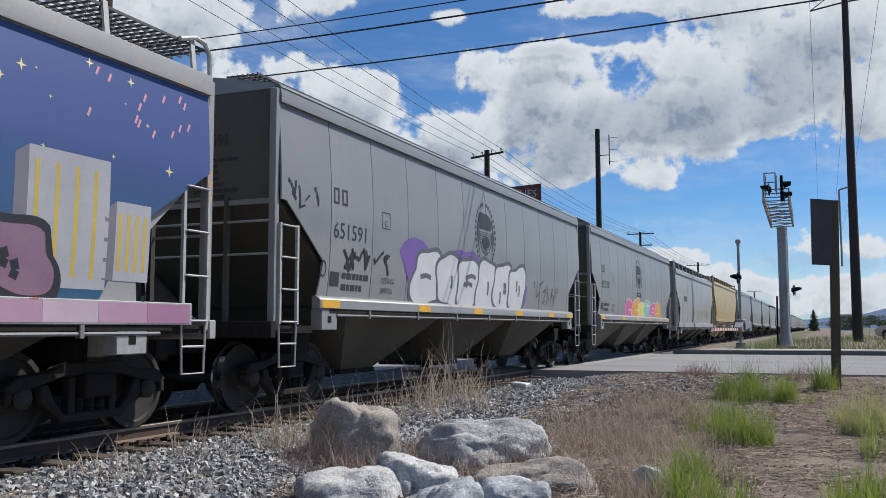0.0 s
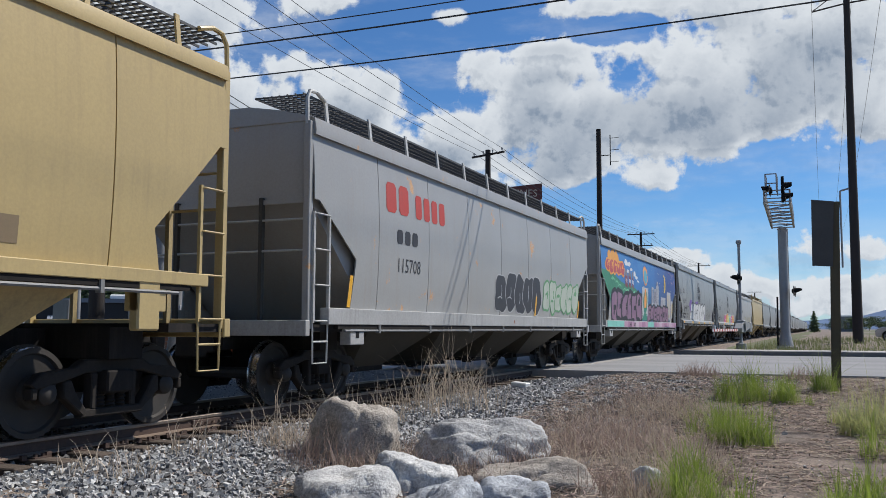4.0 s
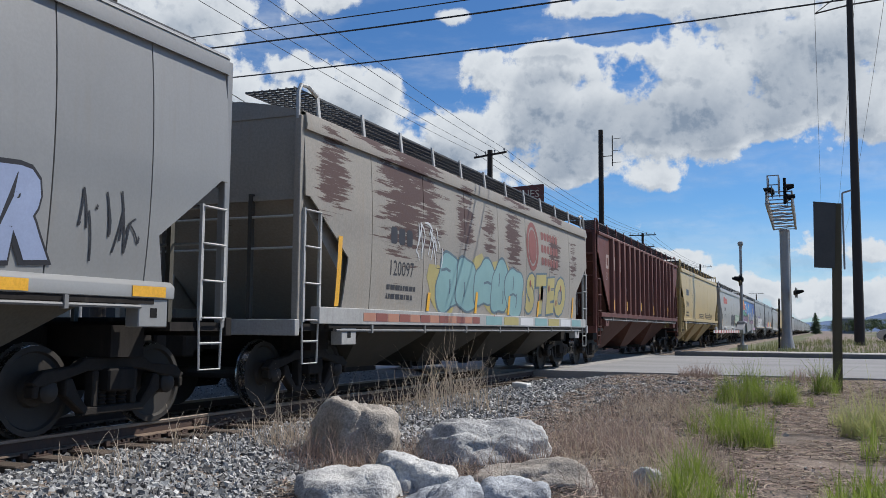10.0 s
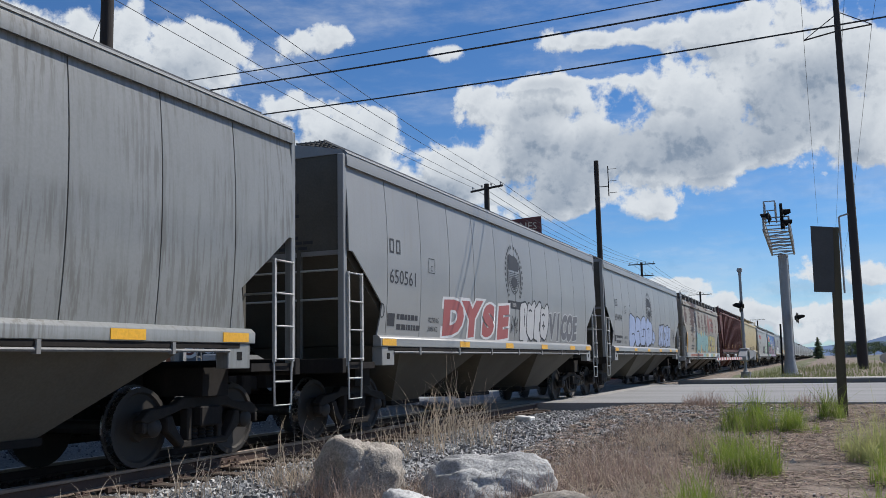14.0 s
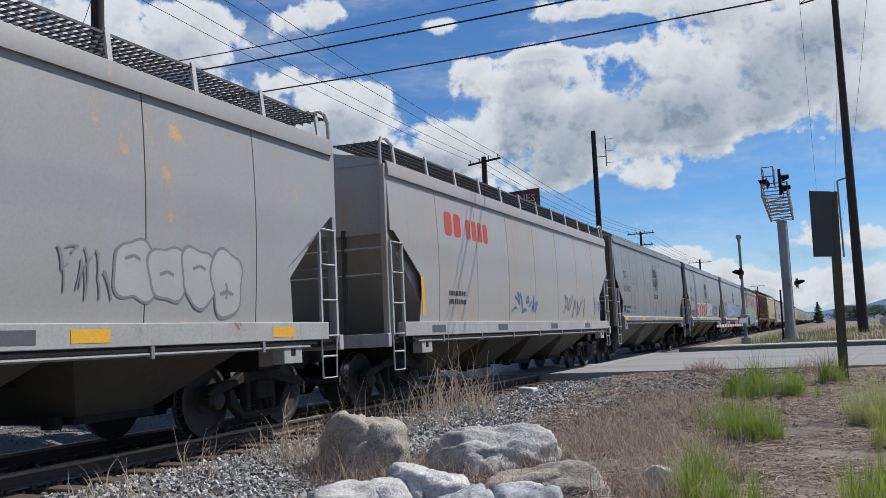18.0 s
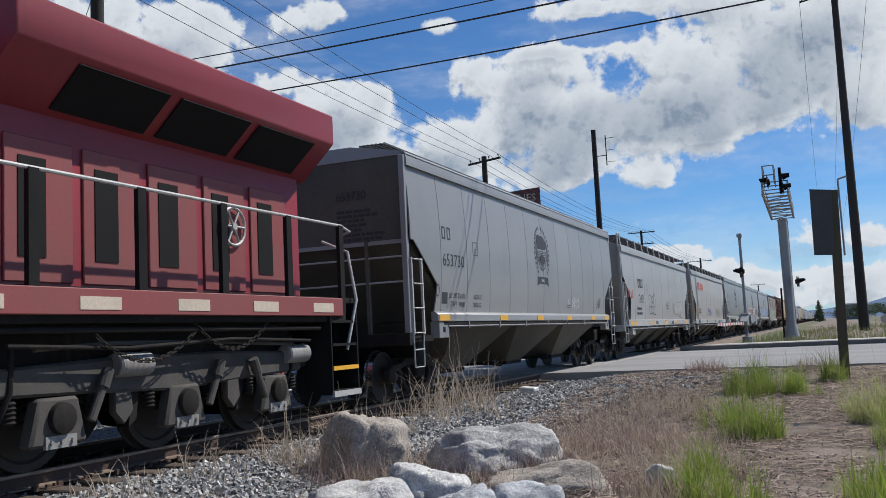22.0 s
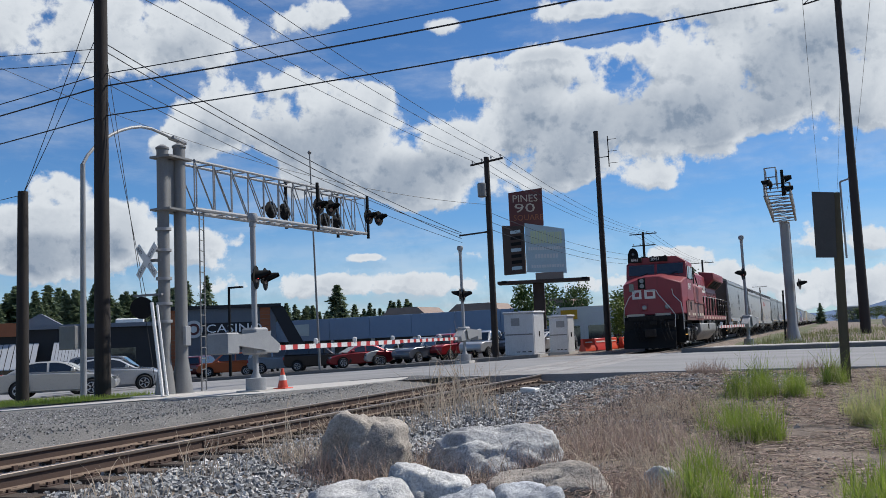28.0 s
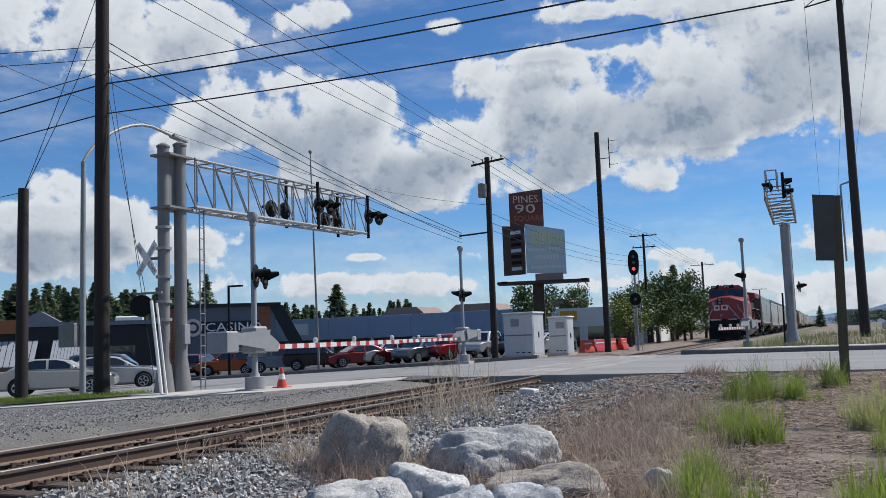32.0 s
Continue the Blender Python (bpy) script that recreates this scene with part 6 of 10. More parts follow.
g2 = again(GREY, "grey covered hopper wagon with a large red sprayed piece")
g3 = again(GREY, "grey covered hopper wagon with pale blue sprayed bubble shapes")
g4 = again(GREY, "dusty streaked grey covered hopper wagon with an oval crest")
g5 = again(GREY, "grey covered hopper wagon with white sprayed shapes on a purple cloud")
g6 = again(GREY, "pale grey covered hopper wagon with rainbow sprayed shapes")
o2 = again(OLD, "pale covered hopper wagon with orange stained paint and red emblem blocks")
o3 = again(OLD, "old covered hopper wagon with white paint flaking to brown rust")
o4 = again(OLD, "pale covered hopper wagon with dark and green sprayed shapes")
o5 = again(OLD, "covered hopper wagon painted all over with a blue and green mural")
o6 = again(OLD, "cream covered hopper wagon with faint marks")
c2 = again(CREAM, "deep yellow covered hopper wagon with a raised roof walkway")
repaint(g4, M["hopper_grey"], M["hopper_dusty"])
repaint(o2, M["hopper_white"], M["hopper_orange_stained"])
repaint(o3, M["hopper_white"], M["hopper_rusty"])
KCS = hopper("covered_hopper", RIB_KIND, M["hopper_brown"], M["lower_brown"], M["hopper_brown"], "red-brown covered hopper wagon with vertical side ribs", M["hopper_brown"], "high")

K = M["stencil"]
WHITE = spray("white", (0.62, 0.62, 0.62))
INK = spray("ink", (0.02, 0.02, 0.025))

# first wagon behind the locomotive
grey_dress(GREY, "653730", 3)
tag_scrawl(GREY, GREY_KIND, 2.2, 3.6, 1.72, 2.05, WHITE, 5, 8, 0.022)
tag_scrawl(GREY, GREY_KIND, 5.6, 6.1, 1.75, 2.15, INK, 6, 4, 0.02)


def plain_sill_marks(car, yellow, dark):
    for y in yellow:
        reflectors(car, OLD_KIND, (y,), M["reflector_yellow"], 0.5, OLD_KIND.sill0 + 0.05, 0.13)
    for y in dark:
        reflectors(car, OLD_KIND, (y,), M["reflector_dark"], 0.6, OLD_KIND.sill0 + 0.05, 0.13)


# second wagon
hollow(OLD, OLD_KIND, -5.3, 2.62, 3, 0.26, 0.34, 0.07, K, 0.06)
lettering(OLD, OLD_KIND, "124021", -5.35, 2.05, 0.46, K, "wagon_number", 0.86)
stencil_rows(OLD, OLD_KIND, -5.6, 1.78, 2, 1.2, K, 0.18, 0.09, 21)
plate_box(OLD, OLD_KIND, -3.6, 2.45, 0.22, 0.34, K)
plate_box(OLD, OLD_KIND, 1.0, 1.82, 0.75, 0.32, K)
stencil_rows(OLD, OLD_KIND, 1.1, 2.02, 3, 0.55, K, 0.07, 0.03, 22)
tag_scrawl(OLD, OLD_KIND, -7.4, -6.3, 2.15, 2.5, M["stencil_red"], 23, 6, 0.035)
throw_up(OLD, OLD_KIND, -3.1, -1.7, 1.62, 2.35, 3, M["hopper_white"], INK, 24, edge=0.03, slots=True)
throw_up(OLD, OLD_KIND, 3.6, 5.6, 1.55, 2.25, 4, spray("pale_grey", (0.40, 0.40, 0.38)), spray("mid_grey", (0.2, 0.2, 0.2)), 25, edge=0.025)
tag_scrawl(OLD, OLD_KIND, 2.8, 3.5, 1.6, 2.15, spray("mid_grey", (0.2, 0.2, 0.2)), 26, 6, 0.02)
plain_sill_marks(OLD, (-7.3, -6.6, -3.4, 0.2, 2.9, 6.2), (-2.2, 1.9))

# third: red emblem blocks, stained paint
bars(o2, OLD_KIND, -5.6, 3.05, 2, 0.36, 0.45, 0.10, M["stencil_red"], "emblem_bar")
bars(o2, OLD_KIND, -4.5, 3.05, 4, 0.24, 0.40, 0.09, M["stencil_red"], "emblem_bar")
stencil_rows(o2, OLD_KIND, -5.5, 1.9, 2, 0.9, K, 0.16, 0.09, 31)
tag_scrawl(o2, OLD_KIND, -1.8, 0.2, 1.6, 2.1, spray("blue", (0.07, 0.15, 0.38)), 32, 8, 0.05)
tag_scrawl(o2, OLD_KIND, 2.5, 4.8, 1.5, 2.1, spray("mid_grey", (0.2, 0.2, 0.2)), 33, 10, 0.04)
tag_scrawl(o2, OLD_KIND, 6.0, 7.0, 1.6, 2.1, spray("blue", (0.07, 0.15, 0.38)), 34, 6, 0.03)
mark(o2, OLD_KIND, "yellow_stripe", [[(-6.7, 1.5), (-6.58, 1.5), (-6.68, 2.2), (-6.8, 2.2)]], M["reflector_yellow"])
plain_sill_marks(o2, (), (-6.5, -3.0, 1.0, 4.5))

# fourth: dusty and streaked
grey_dress(g4, "651062", 41)
# fifth: red piece
grey_dress(g2, "650561", 51)
fat_letters(g2, GREY_KIND, "DYSE", -4.2, -0.35, 1.58, 2.40, spray("salmon_red", (0.34, 0.095, 0.09), (0.29, 0.075, 0.07)), WHITE)
tag_scrawl(g2, GREY_KIND, -0.35, 0.2, 1.75, 2.2, INK, 53, 5, 0.02)
throw_up(g2, GREY_KIND, 0.4, 2.6, 1.6, 2.5, 4, spray("silver", (0.46, 0.46, 0.46)), INK, 54, square=4.0, edge=0.03)
fat_letters(g2, GREY_KIND, "VICOE", 2.75, 5.6, 1.6, 2.42, spray("dark_grey", (0.12, 0.12, 0.13)), spray("silver", (0.46, 0.46, 0.46)), 0.11, 0.04)
# sixth: pale blue bubbles
grey_dress(g3, "654094", 61)
throw_up(g3, GREY_KIND, -4.1, 0.35, 1.62, 2.75, 4, spray("pale_blue", (0.30, 0.36, 0.52)), INK, 62, INK, square=2.4, edge=0.03)
throw_up(g3, GREY_KIND, 0.55, 1.1, 1.7, 2.3, 1, spray("pale_blue", (0.30, 0.36, 0.52)), INK, 63, edge=0.03)
fat_letters(g3, GREY_KIND, "SKOER", 2.1, 5.3, 1.60, 2.62, spray("pale_blue", (0.30, 0.36, 0.52)), INK, 0.12, 0.045)
tag_scrawl(g3, GREY_KIND, 5.6, 6.4, 1.7, 2.5, INK, 65, 7, 0.022)

# seventh: flaking wagon with green-blue and ochre pieces
bars(o3, OLD_KIND, -5.3, 2.50, 3, 0.24, 0.28, 0.06, K, "initial_bar")
lettering(o3, OLD_KIND, "120097", -5.35, 1.98, 0.36, K, "wagon_number", 0.9)
stencil_rows(o3, OLD_KIND, -5.4, 1.74, 2, 1.25, K, 0.15, 0.08, 71)
plate_box(o3, OLD_KIND, -3.4, 2.2, 0.26, 0.3, K)
mark(o3, OLD_KIND, "round_emblem", ring(2.52, 3.12, 0.50, 0.60, 28, 0.12) + ring(2.52, 3.12, 0.33, 0.42), spray("oxide", (0.24, 0.08, 0.06)))
bars(o3, OLD_KIND, 3.25, 3.36, 6, 0.20, 0.20, 0.06, spray("oxide", (0.24, 0.08, 0.06)), "emblem_bar")
bars(o3, OLD_KIND, 3.25, 3.04, 6, 0.20, 0.20, 0.06, spray("oxide", (0.24, 0.08, 0.06)), "emblem_bar")
bars(o3, OLD_KIND, 3.25, 2.72, 6, 0.20, 0.20, 0.06, spray("oxide", (0.24, 0.08, 0.06)), "emblem_bar")
throw_up(o3, OLD_KIND, -3.3, 1.6, 1.45, 2.55, 5, spray("sea_green", (0.21, 0.36, 0.36)), spray("slate", (0.10, 0.15, 0.18)), 72, cloud=spray("ochre", (0.40, 0.34, 0.13)), edge=0.035)
fat_letters(o3, OLD_KIND, "STEO", 1.9, 5.4, 1.42, 2.52, spray("ochre", (0.40, 0.34, 0.13)), spray("slate", (0.10, 0.15, 0.18)), 0.12, 0.045)
for a, b in ((2.3, 2.2), (3.1, 1.9), (3.9, 2.15), (4.6, 1.8), (5.0, 2.2)):
    mark(o3, OLD_KIND, "sprayed_spot", ring(a, b, 0.06, 0.09, 12), spray("oxide", (0.24, 0.08, 0.06)), 0.014)
tag_scrawl(o3, OLD_KIND, -4.3, -3.05, 2.2, 3.0, WHITE, 74, 6, 0.03)
tag_scrawl(o3, OLD_KIND, 6.6, 7.1, 1.5, 2.2, INK, 75, 5, 0.03)
for y, z in ((-7.0, 2.45), (-3.72, 1.75), (-1.32, 1.85), (0.75, 1.85), (3.0, 1.80), (6.3, 2.0)):
    mark(o3, OLD_KIND, "yellow_stripe", [[(y - 0.06, 1.42), (y + 0.06, 1.42), (y + 0.08, z), (y - 0.04, z)]], M["reflector_yellow"], 0.015)
for k in range(12):
    reflectors(o3, OLD_KIND, (-6.3 + k * 0.42,), spray("oxide", (0.24, 0.08, 0.06)) if k % 2 else spray("salmon", (0.42, 0.2, 0.13)), 0.40, OLD_KIND.sill0 + 0.05, 0.13)
for k in range(7):
    reflectors(o3, OLD_KIND, (-0.9 + k * 1.15,), (spray("sea_green", (0.21, 0.36, 0.36)), spray("ochre", (0.40, 0.34, 0.13)), WHITE)[k % 3], 1.0, OLD_KIND.sill0 + 0.03, 0.18)

# eighth: ribbed brown wagon
n = 18
for k in range(n + 1):
    y = -RIB_KIND.half + 2 * RIB_KIND.half * k / n
    if abs(y) > RIB_KIND.half - 1.0:
        continue
    bm = bmesh.new()
    z0 = max(RIB_KIND.sill1 - 0.02, RIB_KIND.outline(y))
    slab(bm, [(1.58, y - 0.11, z0), (1.70, y - 0.075, z0), (1.70, y + 0.075, z0), (1.58, y + 0.11, z0)], (0, 0, RIB_KIND.eave - z0 + 0.02))
    part("side_rib", bm, M["hopper_brown"], KCS, bevel=0.012)
for y, z0, z1 in ((-6.55, 1.75, 2.1), (-4.4, 1.78, 2.1), (-1.65, 1.82, 2.14), (1.06, 1.72, 2.08), (4.7, 1.75, 2.08)):
    bm = bmesh.new()
    box(bm, 1.703, 1.707, y - 0.045, y + 0.045, z0, z1)
    part("reflector", bm, M["reflector_yellow"], KCS)
faded = spray("faded_stencil", (0.34, 0.27, 0.24), (0.22, 0.14, 0.12))
for k in range(3):
    y = -RIB_KIND.half + 2 * RIB_KIND.half * (1 + k) / n + 0.24
    hollow(KCS, RIB_KIND, y, 3.12, 1, 0.44, 0.46, 0.1, faded, 0.10)
    lettering(KCS, RIB_KIND, ("31", "06", "05")[k], y, 2.74, 0.36, faded, "wagon_number", 0.95)
for y, z, w, h in ((-3.86, 2.38, 0.2, 0.24), (3.62, 1.76, 0.34, 0.24)):
    hollow(KCS, RIB_KIND, y, z, 1, w, h, 0.1, M["stencil_white"], 0.03)
stencil_rows(KCS, RIB_KIND, 3.66, 1.86, 2, 0.24, M["stencil_white"], 0.08, 0.04, 81)

# ninth: cream yellow
bars(CREAM, CREAM_KIND, -6.6, 2.92, 3, 0.25, 0.32, 0.05, M["stencil_blue"], "initial_bar")
lettering(CREAM, CREAM_KIND, "51944", -6.6, 2.32, 0.42, M["stencil_blue"], "wagon_number", 0.86)
stencil_rows(CREAM, CREAM_KIND, -6.5, 2.0, 2, 1.1, K, 0.16, 0.08, 91)
stencil_rows(CREAM, CREAM_KIND, -1.2, 2.0, 3, 2.4, K, 0.10, 0.05, 92)
stencil_rows(CREAM, CREAM_KIND, 2.2, 1.98, 3, 3.2, K, 0.10, 0.05, 93)
plate_box(CREAM, CREAM_KIND, -4.3, 2.6, 0.25, 0.4, K)
mark(CREAM, CREAM_KIND, "dark_panel", [[(1.6, 1.85), (2.1, 1.85), (2.1, 2.15), (1.6, 2.15)], [(4.9, 1.85), (5.3, 1.85), (5.3, 2.1), (4.9, 2.1)]], spray("umber", (0.22, 0.16, 0.09)))
tag_scrawl(CREAM, CREAM_KIND, 3.4, 4.4, 1.9, 2.2, INK, 94, 6, 0.025)
for e in (-1, 1):
    bm = bmesh.new()
    yj = e * (CREAM_KIND.half - 1.3)
    box(bm, 1.5, 1.63, yj - 0.17, yj + 0.17, 1.08, 1.6)
    part("sill_leg", bm, M["hopper_yellow"], CREAM, "yellow sill bracket leg", bevel=0.02)

# tenth: pale with red emblem blocks, dark and green pieces
bars(o4, OLD_KIND, -5.7, 3.02, 2, 0.38, 0.50, 0.10, M["stencil_red"], "emblem_bar")
bars(o4, OLD_KIND, -4.55, 3.02, 4, 0.26, 0.42, 0.09, M["stencil_red"], "emblem_bar")
bars(o4, OLD_KIND, -5.3, 2.52, 3, 0.22, 0.24, 0.08, K, "initial_bar")
lettering(o4, OLD_KIND, "115708", -5.3, 2.05, 0.34, K, "wagon_number", 0.95)
throw_up(o4, OLD_KIND, -0.3, 3.0, 1.45, 2.35, 5, spray("soot", (0.035, 0.035, 0.04)), spray("silver", (0.46, 0.46, 0.46)), 101, edge=0.018)
throw_up(o4, OLD_KIND, 3.3, 6.7, 1.55, 2.3, 6, spray("sage", (0.42, 0.46, 0.38)), spray("fern", (0.12, 0.30, 0.14)), 102, edge=0.04)
for y in (-6.9, 2.6, 6.8):
    mark(o4, OLD_KIND, "yellow_stripe", [[(y - 0.05, 1.42), (y + 0.05, 1.42), (y + 0.1, 1.9), (y, 1.9)]], M["reflector_yellow"], 0.015)

# eleventh: the mural
def mural(car):
    sh = OLD_KIND
    h = sh.half
    blue, night, green = spray("sky_blue", (0.05, 0.19, 0.42), (0.03, 0.12, 0.36)), spray("night_blue", (0.05, 0.06, 0.26), (0.03, 0.10, 0.34)), spray("meadow_green", (0.04, 0.19, 0.11), (0.065, 0.27, 0.15))
    # the painted sky turns from day blue to violet along the side
    t = blue.node_tree
    shader = t.nodes["Principled BSDF"]
    old = shader.inputs["Base Color"].links[0].from_socket
    co, sep, mix = t.nodes.new("ShaderNodeTexCoord"), t.nodes.new("ShaderNodeSeparateXYZ"), t.nodes.new("ShaderNodeMix")
    t.links.new(co.outputs["Object"], sep.inputs[0])
    mix.data_type = "RGBA"
    along = math_node(t, "ADD", sep.outputs[1], math_node(t, "MULTIPLY", noise_at(t, co.outputs["Object"], 0.8, 4.0), 3.0))
    t.links.new(ramp(t, along, 1.0, 8.0), mix.inputs[0]), t.links.new(old, mix.inputs[6])
    mix.inputs[7].default_value = (0.04, 0.075, 0.23, 1)
    dusk = t.nodes.new("ShaderNodeMix")
    dusk.data_type = "RGBA"
    teal = math_node(t, "MULTIPLY", ramp(t, math_node(t, "MULTIPLY", sep.outputs[2], -1.0), -3.1, -1.9), ramp(t, sep.outputs[1], -2.5, 0.5))
    t.links.new(math_node(t, "MULTIPLY", teal, 0.8), dusk.inputs[0]), t.links.new(mix.outputs[2], dusk.inputs[6])
    dusk.inputs[7].default_value = (0.02, 0.085, 0.15, 1)
    t.links.new(dusk.outputs[2], shader.inputs["Base Color"])

    def band(y0, y1, z_lo, z_hi, mat, lift):
        loops = []
        steps = max(2, int((y1 - y0) / 0.4))
        for k in range(steps):
            a, b = y0 + (y1 - y0) * k / steps, y0 + (y1 - y0) * (k + 1) / steps
            loops.append([(a, max(sh.outline(a) + 0.01, z_lo(a))), (b, max(sh.outline(b) + 0.01, z_lo(b))), (b, z_hi(b)), (a, z_hi(a))])
        mark(car, sh, "mural_field", loops, mat, lift)

    top = lambda y: sh.eave - 0.03
    low = lambda y: sh.sill1 + 0.01
    band(-h + 0.03, h - 0.03, low, top, blue, 0.0030)
    hill = lambda y: 2.62 - 0.09 * (y + 2.5) + 0.06 * math.sin(y * 1.7) - 0.35 * max(0, y + 1.9)
    band(-h + 0.03, -0.7, low, hill, green, 0.0036)
    rng = random.Random(77)
    for k in range(9):
        y = rng.uniform(-7.2, -1.6)
        mark(car, sh, "painted_hill_curl", stroke([(y, hill(y) - 0.25), (y + 0.25, hill(y) - 0.18), (y + 0.5, hill(y) - 0.27)], 0.05), spray("light_green", (0.16, 0.45, 0.25)), 0.0042)
    for y, z, ry, rz in ((-3.85, 3.52, 0.32, 0.11), (-3.3, 3.50, 0.27, 0.09), (-3.6, 3.22, 0.18, 0.06), (-2.95, 3.32, 0.2, 0.06), (-2.35, 3.18, 0.24, 0.09), (-2.0, 3.06, 0.22, 0.07), (-1.7, 2.94, 0.16, 0.05)):
        mark(car, sh, "painted_cloud", [lump(rng, y, z, ry, rz, 18, 0.25, 2.0)], WHITE, 0.0045)
    # little red houses and a silo
    for y, w in ((-3.95, 0.42), (-3.31, 0.46), (-2.75, 0.24)):
        zb = hill(y) - 0.02
        mark(car, sh, "painted_house", [[(y - w / 2, zb - 0.06), (y + w / 2, zb - 0.10), (y + w / 2, zb + 0.34), (y - w / 2, zb + 0.36)]], spray("barn_red", (0.20, 0.05, 0.07)), 0.0048)
        mark(car, sh, "painted_roof", [[(y - w * 0.62, zb + 0.34), (y + w * 0.62, zb + 0.32), (y + w * 0.2, zb + 0.56), (y - w * 0.25, zb + 0.56)]], spray("roof_grey", (0.18, 0.17, 0.2)), 0.0052)
        mark(car, sh, "painted_window", [[(y - 0.12, zb + 0.10), (y - 0.03, zb + 0.10), (y - 0.03, zb + 0.24), (y - 0.12, zb + 0.24)], [(y + 0.04, zb + 0.08), (y + 0.13, zb + 0.08), (y + 0.13, zb + 0.22), (y + 0.04, zb + 0.22)]], WHITE, 0.0056)
    # a burning globe over a portal with a green oval shape
    flame = [(-0.06 + (0.70 if k % 2 else 0.86) * 0.62 * math.cos(math.pi * k / 12), 3.22 + (0.40 if k % 2 else 0.52) * 0.80 * math.sin(math.pi * k / 12)) for k in range(24)]
    mark(car, sh, "painted_flame", [flame], spray("flame", (0.75, 0.30, 0.07)), 0.0044)
    mark(car, sh, "painted_globe", ring(-0.06, 3.20, 0.37, 0.28), spray("globe_blue", (0.10, 0.35, 0.45)), 0.0050)
    mark(car, sh, "painted_portal", [[(-0.82, 1.45), (0.42, 1.45), (0.42, 2.66), (0.50, 2.76), (-0.88, 2.76), (-0.80, 2.66)]], spray("silver", (0.46, 0.46, 0.46)), 0.0040)
    mark(car, sh, "painted_oval", [lump(rng, -0.17, 2.18, 0.46, 0.48, 20, 0.06, 2.0)], spray("deep_green", (0.03, 0.22, 0.15)), 0.0046)
    mark(car, sh, "painted_oval", [[(-0.72, 1.45), (0.38, 1.45), (0.13, 1.72), (-0.47, 1.72)]], spray("deep_green", (0.03, 0.22, 0.15)), 0.0048)
    mark(car, sh, "painted_flame", [[(-0.37, 1.95), (0.03, 1.95), (0.08, 2.3), (-0.05, 2.72), (-0.17, 2.35), (-0.28, 2.7), (-0.42, 2.3)]], spray("flame", (0.75, 0.30, 0.07)), 0.0052)
    # towers by night, stars, moon
    for y, w, z0, z1 in ((1.55, 0.36, 2.1, 2.86), (2.12, 0.30, 2.1, 2.80), (2.75, 0.62, 2.05, 2.95), (2.8, 0.25, 2.95, 3.14), (4.25, 1.2, 1.95, 2.5), (5.85, 1.0, 1.5, 2.78), (6.7, 0.5, 1.6, 2.4)):
        mark(car, sh, "painted_tower", [[(y - w / 2, z0), (y + w / 2, z0), (y + w / 2, z1), (y - w / 2, z1)]], spray("tower_grey", (0.40, 0.40, 0.42)), 0.0044)
        mark(car, sh, "painted_tower", [[(y - w / 2 - 0.15, z0), (y - w / 2, z0), (y - w / 2, z1), (y - w / 2 - 0.15, z1 - 0.1)]], spray("roof_grey", (0.18, 0.17, 0.2)), 0.0042)
        rows = []
        for k in range(4):
            yy = y - w / 2 + w * (k + 0.3) / 4.2
            rows.append([(yy, z0 + 0.1), (yy + 0.05, z0 + 0.1), (yy + 0.05, z1 - 0.12), (yy, z1 - 0.12)])
        mark(car, sh, "painted_window_rows", rows, spray("lamp_yellow", (0.55, 0.40, 0.08)) if y > 5 else spray("roof_grey", (0.18, 0.17, 0.2)), 0.0050)["kind"] = "stuff"
    moon = [(4.55 + 0.42 * math.cos(a), 3.12 + 0.41 * math.sin(a)) for a in [math.radians(-110 + 20 * k) for k in range(11)]] + [(4.48 + 0.30 * math.cos(a), 3.12 + 0.33 * math.sin(a)) for a in [math.radians(80 - 20 * k) for k in range(9)]]
    mark(car, sh, "painted_moon", [moon], spray("moon_yellow", (0.70, 0.50, 0.08)), 0.0046)
    for k in range(26):
        y, z, r = rng.uniform(-0.6, 7.3), rng.uniform(2.7, 3.75), rng.uniform(0.02, 0.07)
        mark(car, sh, "painted_star", [[(y - r, z), (y - r * 0.2, z - r * 0.2), (y, z - r), (y + r * 0.2, z - r * 0.2), (y + r, z), (y + r * 0.2, z + r * 0.2), (y, z + r), (y - r * 0.2, z + r * 0.2)]], spray("star", (0.75, 0.65, 0.35)), 0.0056)
    for k in range(14):
        y, z = rng.uniform(6.0, 7.6), rng.uniform(3.1, 3.7)
        mark(car, sh, "painted_spark", stroke([(y, z), (y + 0.04, z + 0.09)], 0.03), spray("spark_pink", (0.62, 0.30, 0.35)), 0.0058)
    throw_up(car, sh, -6.35, -1.1, 1.42, 2.40, 6, spray("mauve", (0.25, 0.145, 0.20), (0.17, 0.08, 0.17)), INK, 111, INK, edge=0.11, square=6.0)
    throw_up(car, sh, 0.5, 5.6, 1.42, 2.05, 7, spray("mauve", (0.25, 0.145, 0.20), (0.17, 0.08, 0.17)), INK, 112, edge=0.06, square=6.0)
    # bright orange emblem shape on the green field
    throw_up(car, sh, -6.9, -5.2, 3.2, 3.75, 3, spray("sun_orange", (0.70, 0.32, 0.06)), spray("sun_orange", (0.70, 0.32, 0.06)), 114, edge=0.03, slots=False)
    throw_up(car, sh, -7.2, -4.35, 2.98, 3.48, 5, spray("poster_red", (0.42, 0.07, 0.08)), spray("sun_orange", (0.70, 0.32, 0.06)), 113, edge=0.05)
